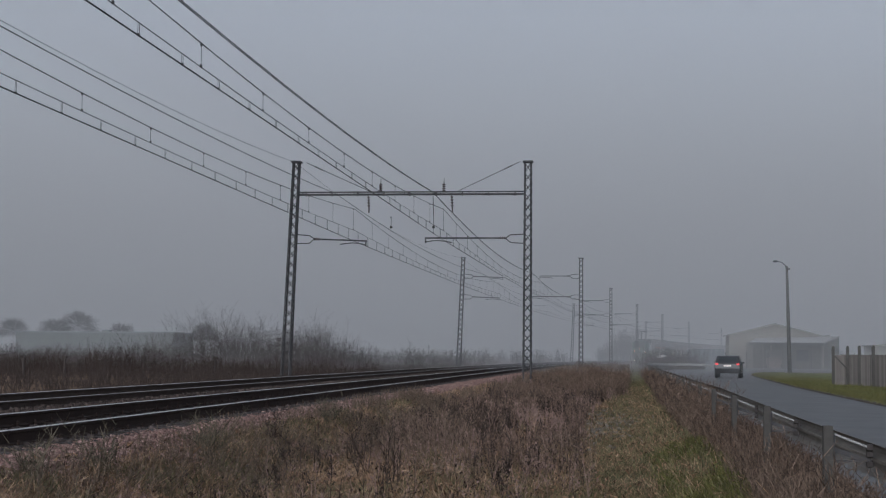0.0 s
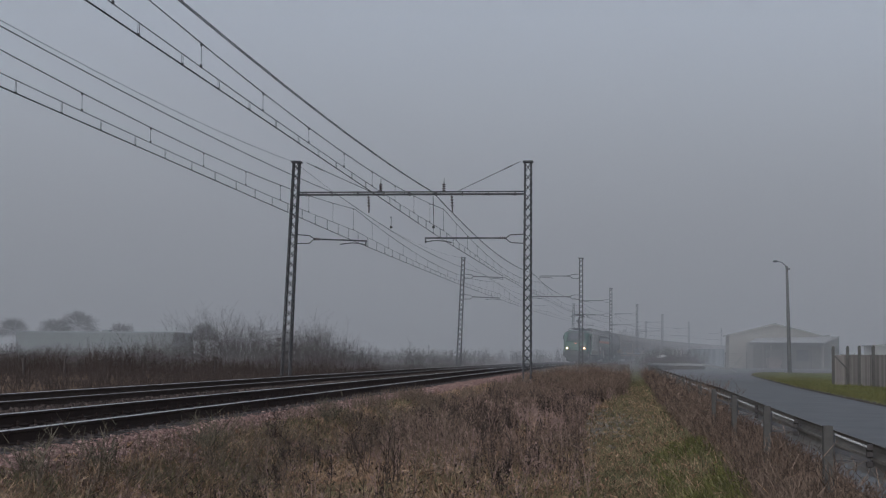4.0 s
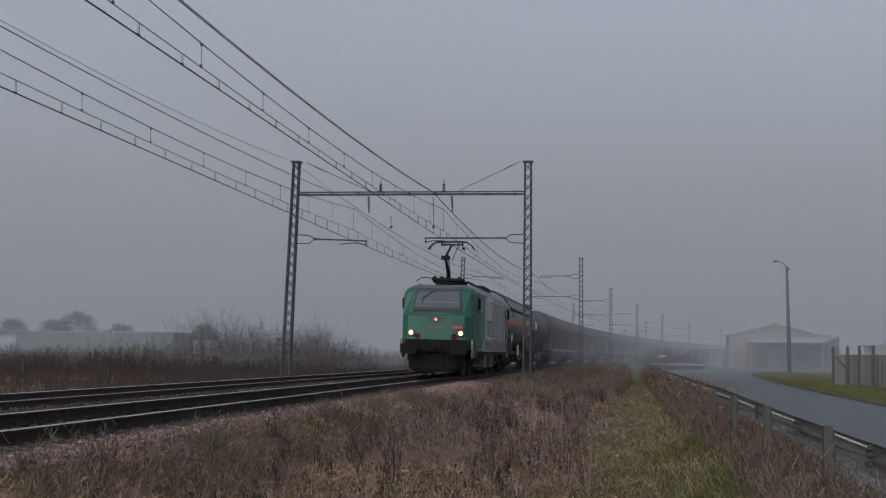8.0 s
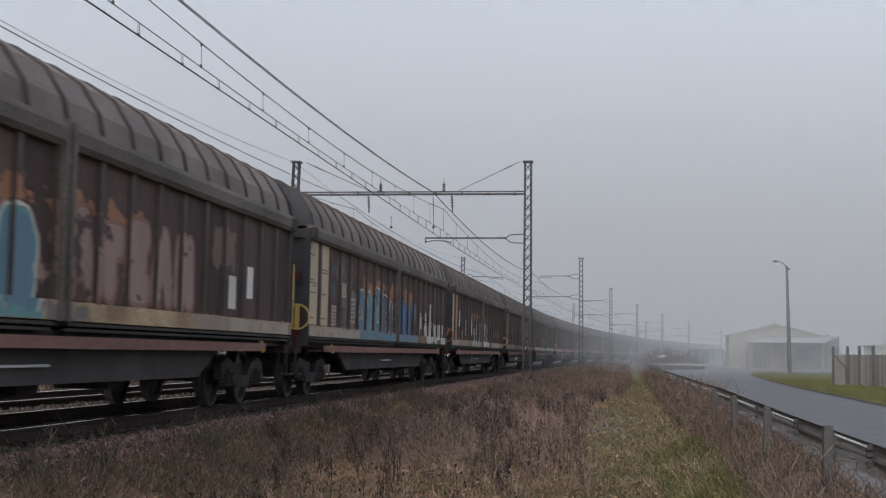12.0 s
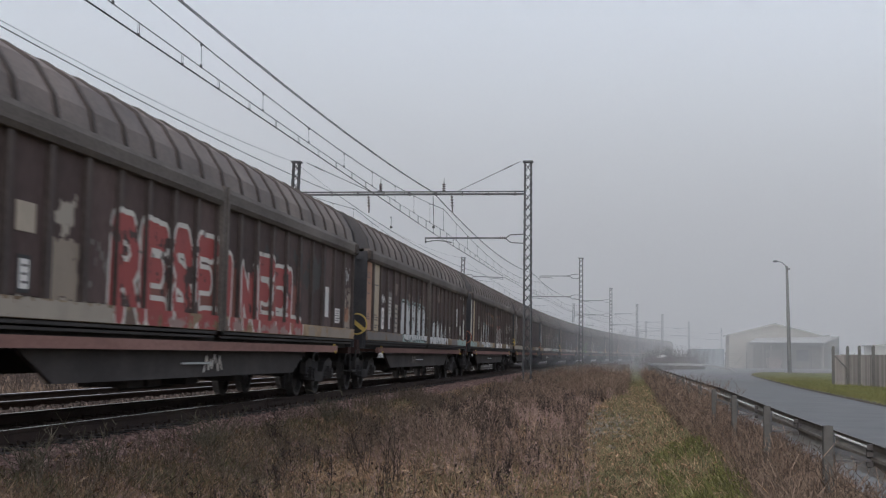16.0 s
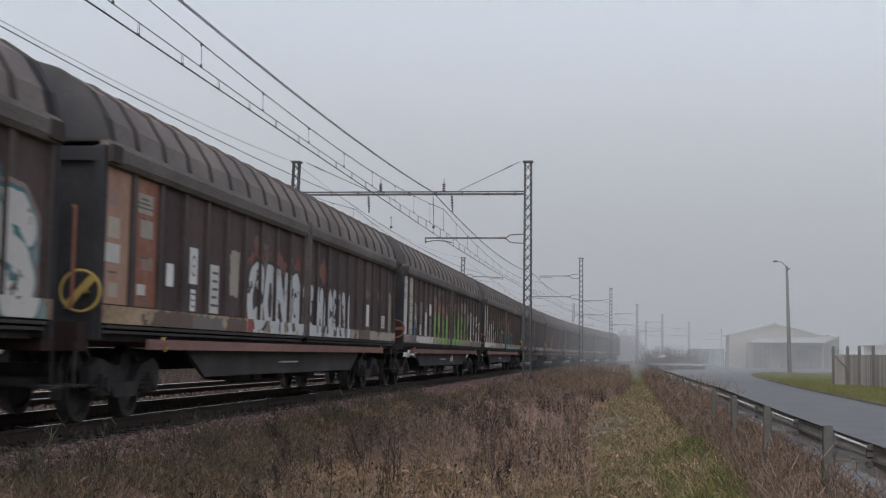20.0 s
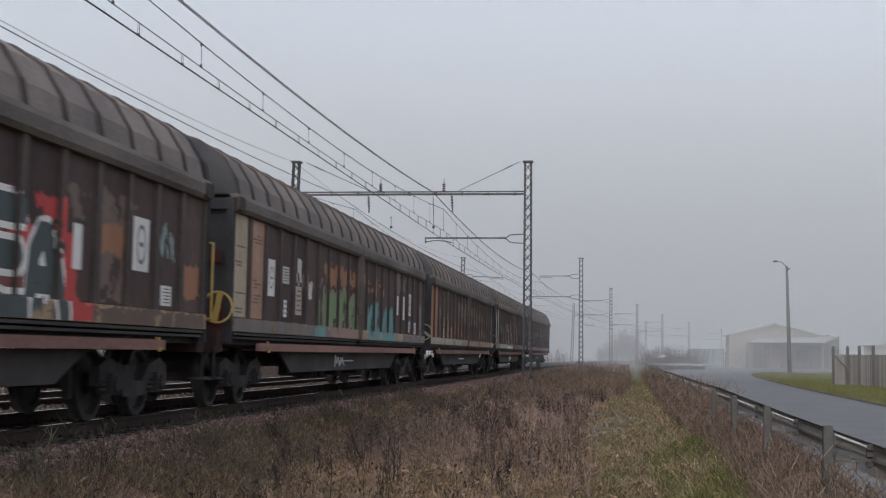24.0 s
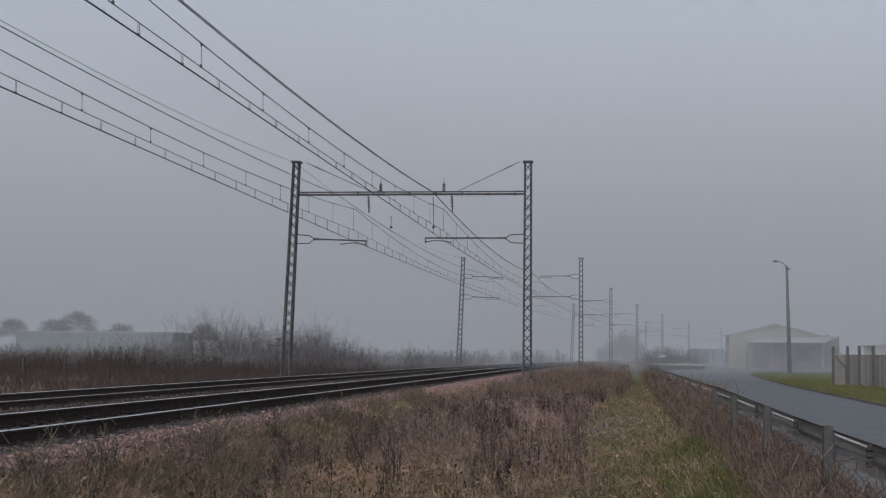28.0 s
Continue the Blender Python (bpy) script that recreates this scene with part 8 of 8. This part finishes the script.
    pl = patchy(np.concatenate([scatter(rng, 300, 1.18, 1.5, 23, 30), scatter(rng, 620, 1.08, 1.5, 29, 50)]), .9, .0, 93)
    pl[:, 2] = [ground_z(a, b) for a, b in pl[:, :2]]
    V = stems(pl, .62 * rng.uniform(.5, 1.2, len(pl)) * np.clip((pl[:, 0] - .98) / .4, .5, 1.0), rng, 6, 12, .3, wide(pl, .0065), .07, .26, heads=.3)
    stuff("barrier_bushes", V, M_WEED_RED, "dense dark red-brown bushes in front of the barrier", "bushes")
    pl = scatter(rng, 900, 1.35, 1.75, 8, 30, 1.0)
    pl[:, 2] = [ground_z(a, b) for a, b in pl[:, :2]]
    V = stems(pl, .2 * rng.uniform(.5, 1.4, len(pl)), rng, 5, 3, .45, .008)
    stuff("roadside_straw", V, M_WEED_STRAW, "pale dry grass below the guard rail", "grass")
    # single bare shrubs in the weeds
    for x, y, ht, m in ((-5.19, 14.7, .5, M_SHRUB), (-5.04, 18.0, .6, M_SHRUB), (-5.3, 13.2, .42, M_SHRUB), (-4.93, 21.0, .55, M_STALK_DARK), (-2.73, 17.6, .62, M_STALK_DARK), (-4.0, 17.2, .5, M_STALK_DARK), (-3.4, 19.5, .6, M_STALK_DARK),
                        (-1.4, 17.0, .45, M_STALK_DARK), (-5.1, 26, .55, M_SHRUB), (-2.9, 27, .7, M_STALK_DARK), (-1.9, 22, .55, M_STALK_DARK), (1.15, 30, .75, M_STALK_DARK), (1.1, 38, .8, M_STALK_DARK), (1.0, 45, .9, M_STALK_DARK), (-1.0, 60, 1.0, M_STALK_DARK)):
        a = x - TRACK_X
        base = np.array([(x, y, max(RAIL_Z + bed_z(a), 0) if a < 3 else field_z(x, y))])
        V = stems(base, np.array([ht]), rng, 26 if m is M_SHRUB else 11, 11, .38 if m is M_SHRUB else .22, .009, .06, .3)
        tagged(new("bare_shrub", quads("bare_shrub", V, m)), "grey-green twiggy shrub on the ballast shoulder" if m is M_SHRUB else "small bare dark shrub among the weeds", "shrub", "bare shrubs in the weeds")
    # pale rubble patch on the footpath
    spots = np.c_[rng.normal(-.3, .34, 900), rng.normal(36, 4.2, 900)]
    pl = patchy(np.array([(a, b, field_z(a, b) + .05) for a, b in spots]), 1.6, -.15, 81)
    tagged(new("rubble", stones("rubble", rng, pl, .05, M_RUBBLE)), "patch of pale rubble and gravel on the path", "rubble", kind="stuff")
    # verge grass, with yellowed tufts towards the road
    rows = []
    for _ in range(15000):
        y = 36 + 96 * rng.random() ** 1.2
        x = verge_x(y) + .25 + 9 * rng.random() ** 1.6
        rows.append((x, y, road_z(y) + .05))
    pl = np.array(rows)
    V = stems(pl, np.full(len(pl), .10) * rng.uniform(.5, 1.5, len(pl)), rng, 4, 0, .5, .014, .1)
    stuff("verge_blades", V, M_WEED_GREEN, "short green verge grass", "grass")
    pl = pl[:1600].copy()
    pl[:, 0] = [verge_x(y) + .12 + 3.2 * rng.random() ** 1.7 for y in pl[:, 1]]
    V = stems(pl, .10 * rng.uniform(.5, 1.5, len(pl)), rng, 4, 0, .6, .016, .1)
    stuff("verge_straw", V, M_WEED_MOSS, "yellowed grass along the verge edge", "grass")
    # far side of the line: rough grass, then a hedge of brown brush
    x = -14.2 - 46 * rng.random(9000) ** 1.3
    y = 42 + 110 * rng.random(9000)
    pl = np.c_[x, y, np.full(len(x), .28)]
    V = stems(pl, .42 * rng.uniform(.4, 1.3, len(pl)), rng, 4, 4, .4, .02, .25)
    stuff("far_dry_grass", V, M_BUSH, "brown rough grass beyond the far track", "grass")
    pl = patchy(np.c_[-14.2 - 40 * rng.random(5000), 50 + 60 * rng.random(5000), np.full(5000, .28)], .25, .14, 71)
    V = stems(pl, .9 * rng.uniform(.4, 1.3, len(pl)), rng, 4, 6, .22, .018, .2)
    stuff("far_tall_weeds", V, M_BUSH, "clumps of tall dark weeds beyond the far track", "weeds")

    def thicket(n, fx, fy, fh, name, label, material, thick=.02, per=14, twigs=9):
        pl = np.c_[fx(rng.random(n)), fy(rng.random(n)), np.full(n, .25)]
        V = stems(pl, fh(pl) * rng.uniform(.6, 1.1, n), rng, per, twigs, .22, thick, .5, .22)
        tagged(new(name, quads(name, V, material)), label, "brush", kind="stuff")

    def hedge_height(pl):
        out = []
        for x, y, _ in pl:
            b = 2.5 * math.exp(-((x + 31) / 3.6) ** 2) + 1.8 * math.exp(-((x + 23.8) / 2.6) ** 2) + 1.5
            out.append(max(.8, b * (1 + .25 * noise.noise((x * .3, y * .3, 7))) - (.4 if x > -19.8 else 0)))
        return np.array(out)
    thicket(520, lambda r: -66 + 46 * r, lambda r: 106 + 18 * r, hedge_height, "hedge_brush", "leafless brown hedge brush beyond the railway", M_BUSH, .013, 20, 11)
    thicket(700, lambda r: -62 + 46 * r, lambda r: 78 + 26 * r, lambda pl: np.array([max(.35, .8 + 1.2 * noise.noise((p[0] * .15, p[1] * .15, 1))) for p in pl]), "brush_belt", "dense brown brush belt beyond the far track", M_BUSH, .016, 10, 8)
    thicket(46, lambda r: -35 + 12 * r, lambda r: 74 + 12 * r, lambda pl: np.array([max(.7, 1.5 + 1.5 * noise.noise((p[0] * .45, p[1] * .2, 3))) for p in pl]), "dark_bushes", "dark leafless bushes among the stub posts", M_STALK_DARK, .012, 12, 12)
    thicket(200, lambda r: -32 + 18 * r, lambda r: 130 + 40 * r, lambda pl: np.full(len(pl), 1.6), "low_brush", "low brown brush along the far field", M_BUSH, .02, 10, 7)
    thicket(160, lambda r: -40 + 30 * r, lambda r: 215 + 60 * r, lambda pl: np.full(len(pl), 2.0), "distant_brush", "low brush fading into the fog", M_BUSH, .03, 10, 7)
    thicket(60, lambda r: -6 + 11 * r, lambda r: 345 + 30 * r, lambda pl: 5.0 + 2.0 * np.cos(pl[:, 0] * .55), "distant_copse", "grey leafless copse fading into the fog", M_TWIG, .05, 16, 10)
    thicket(26, lambda r: -21.5 + 1.8 * r, lambda r: 148 + 3 * r, lambda pl: np.full(len(pl), 2.3), "sapling_clump", "clump of thin bare saplings", M_TWIG, .03, 3, 8)
    thicket(110, lambda r: 2.2 + 6.4 * r, lambda r: 168 + 7 * r, lambda pl: 1.3 + .95 * np.sqrt(np.maximum(0, 1 - ((pl[:, 0] - 5.3) / 3.6) ** 2)), "heap_cover", "dry brush growing over the earth heap", M_BUSH, .02, 10, 7)
    thicket(70, lambda r: 1.8 + 3 * r, lambda r: 150 + 14 * r, lambda pl: np.full(len(pl), 1.2), "heap_brush", "brown brush in front of the earth heap", M_BUSH, .02, 10, 7)


def bare_tree(seed, height, at, lean=0.0, crown=1.0, evergreen=False):
    rng = random.Random(seed)
    tree = thing("tree", "dark evergreen tree in the fog" if evergreen else "bare winter tree with fine branches in the fog", "tree", "trees in the fog", at=at)
    bm = bmesh.new()
    rod(bm, (0, 0, -.2), (lean * .3, 0, height * .35), .16 * height / 8, 7, .10 * height / 8)
    part("trunk", bm, M_TWIG, tree)
    # limbs, then a rounded crown of fine twigs that thin out towards the edge
    g = np.random.default_rng(seed)
    c = np.array((lean * .5, 0, height * .62))
    size = np.array((.42, .42, .40)) * height * crown

    def fan(n, r0, r1, w0, w1):
        u = g.normal(0, 1, (n, 3))
        u /= np.linalg.norm(u, axis=1)[:, None]
        u[:, 2] = np.abs(u[:, 2]) * 1.1 - .45
        lump = 1 + .22 * np.array([noise.noise((q[0] * 2.2 + seed, q[1] * 2.2, q[2] * 2.2)) for q in u])[:, None]
        a, b = c + u * size * r0 * lump, c + u * size * lump * g.uniform(r1 - .25, r1, (n, 1)) + g.normal(0, .12, (n, 3))
        return blades(a, b, w0, w1, g)
    part("branchwork", quads("branchwork", np.concatenate([fan(40, .02, .75, .10, .04), fan(160, .3, .9, .05, .025)]), M_TWIG), None, tree)
    part("crown", quads("crown", np.concatenate([fan(900, .45, 1.0, .03, .015), fan(900, .65, 1.05, .025, .012)]), M_CONIFER if evergreen else M_TWIG), None, tree)
    return tree


def build_trees():
    for seed, x, y, h in ((1, -74.6, 200, 8.0), (2, -79.5, 204, 7.0), (3, -70, 205, 6.2), (6, -61, 215, 6.4), (4, -97, 262, 5.6), (5, -84, 200, 6.8)):
        bare_tree(seed, h, pose(x, y, .25, 0, 0, seed * 50))


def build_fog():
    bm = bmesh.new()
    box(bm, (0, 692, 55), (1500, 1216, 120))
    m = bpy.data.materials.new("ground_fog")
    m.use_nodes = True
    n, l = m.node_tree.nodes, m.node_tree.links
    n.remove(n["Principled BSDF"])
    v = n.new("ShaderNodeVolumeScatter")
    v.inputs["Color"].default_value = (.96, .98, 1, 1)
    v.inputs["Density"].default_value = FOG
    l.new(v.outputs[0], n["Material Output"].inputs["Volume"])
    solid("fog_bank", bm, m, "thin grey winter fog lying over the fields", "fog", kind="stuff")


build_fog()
build_ground()
build_road()
build_hall()
build_fence()
build_lamp_post()
build_guard_rail()
build_overhead()
build_wires()

WHEEL, BOGIE, BUFFER = disc_wheel(.46), bogie_frame(), buffer_mesh()
HANDLES = {"yellow": M_YELLOW, "orange": M_ORANGE, "oldorange": M_OLDORANGE, "sand": PAINT["sand"], "under": M_UNDER, "rust": M_RUST}
RINGS = {(c, t): ring_mesh("brake_wheel", .23, .017, material=HANDLES[c], bar=t) for c, t in {w[4][:2] for w in WAGONS} | {("rust", 60)}}
engine = locomotive()
tank_one = gas_tank()
tank_two = dark_tank()
first = wagon_template()
wagons = [first] + [copy_thing(first, Matrix.Identity(4)) for _ in range(18)]
for k, w in enumerate(wagons):
    dress_wagon(w, k)
hatch = hatchback()

build_trees()
build_plants()
build_track()


# how far each wagon runs ahead of an even row, by the play in the couplings
SLACK = (.35, .37, .25, .06, .03, .06, .06, .03, .04, .07, .11, .15, .18, .24, .30, .37, .40, .43, .48)


def on_rails(ob, u):
    """Keys a vehicle whose middle is u metres along the line at t = 0."""
    rows = []
    for t in range(29):
        x, y, a = on_track(u - SPEED * t)
        rows.append((float(t), pose(x, y, RAIL_Z + .011, 0, .86, -math.degrees(a))))
    walk(ob, rows)


def motions():
    on_rails(engine, 289.85)
    on_rails(tank_one, 310.2)
    on_rails(tank_two, 328.8)
    for k, w in enumerate(wagons):
        on_rails(w, 337.71 + 23.45 * (k + .5) - SLACK[k])
    drive = [(0.0, 7.0, 104.1, -7), (0.8, 9.7, 121.8, -10), (1.6, 16.0, 154.0, -22), (2.4, 25.0, 176.0, -30), (3.5, 42.0, 196.0, -50), (6.0, 90.0, 212.0, -78), (10.0, 170.0, 222.0, -84), (28.0, 300.0, 230.0, -86)]
    walk(hatch, [(t, pose(x, y, .195, 0, 0, a)) for t, x, y, a in drive])


motions()
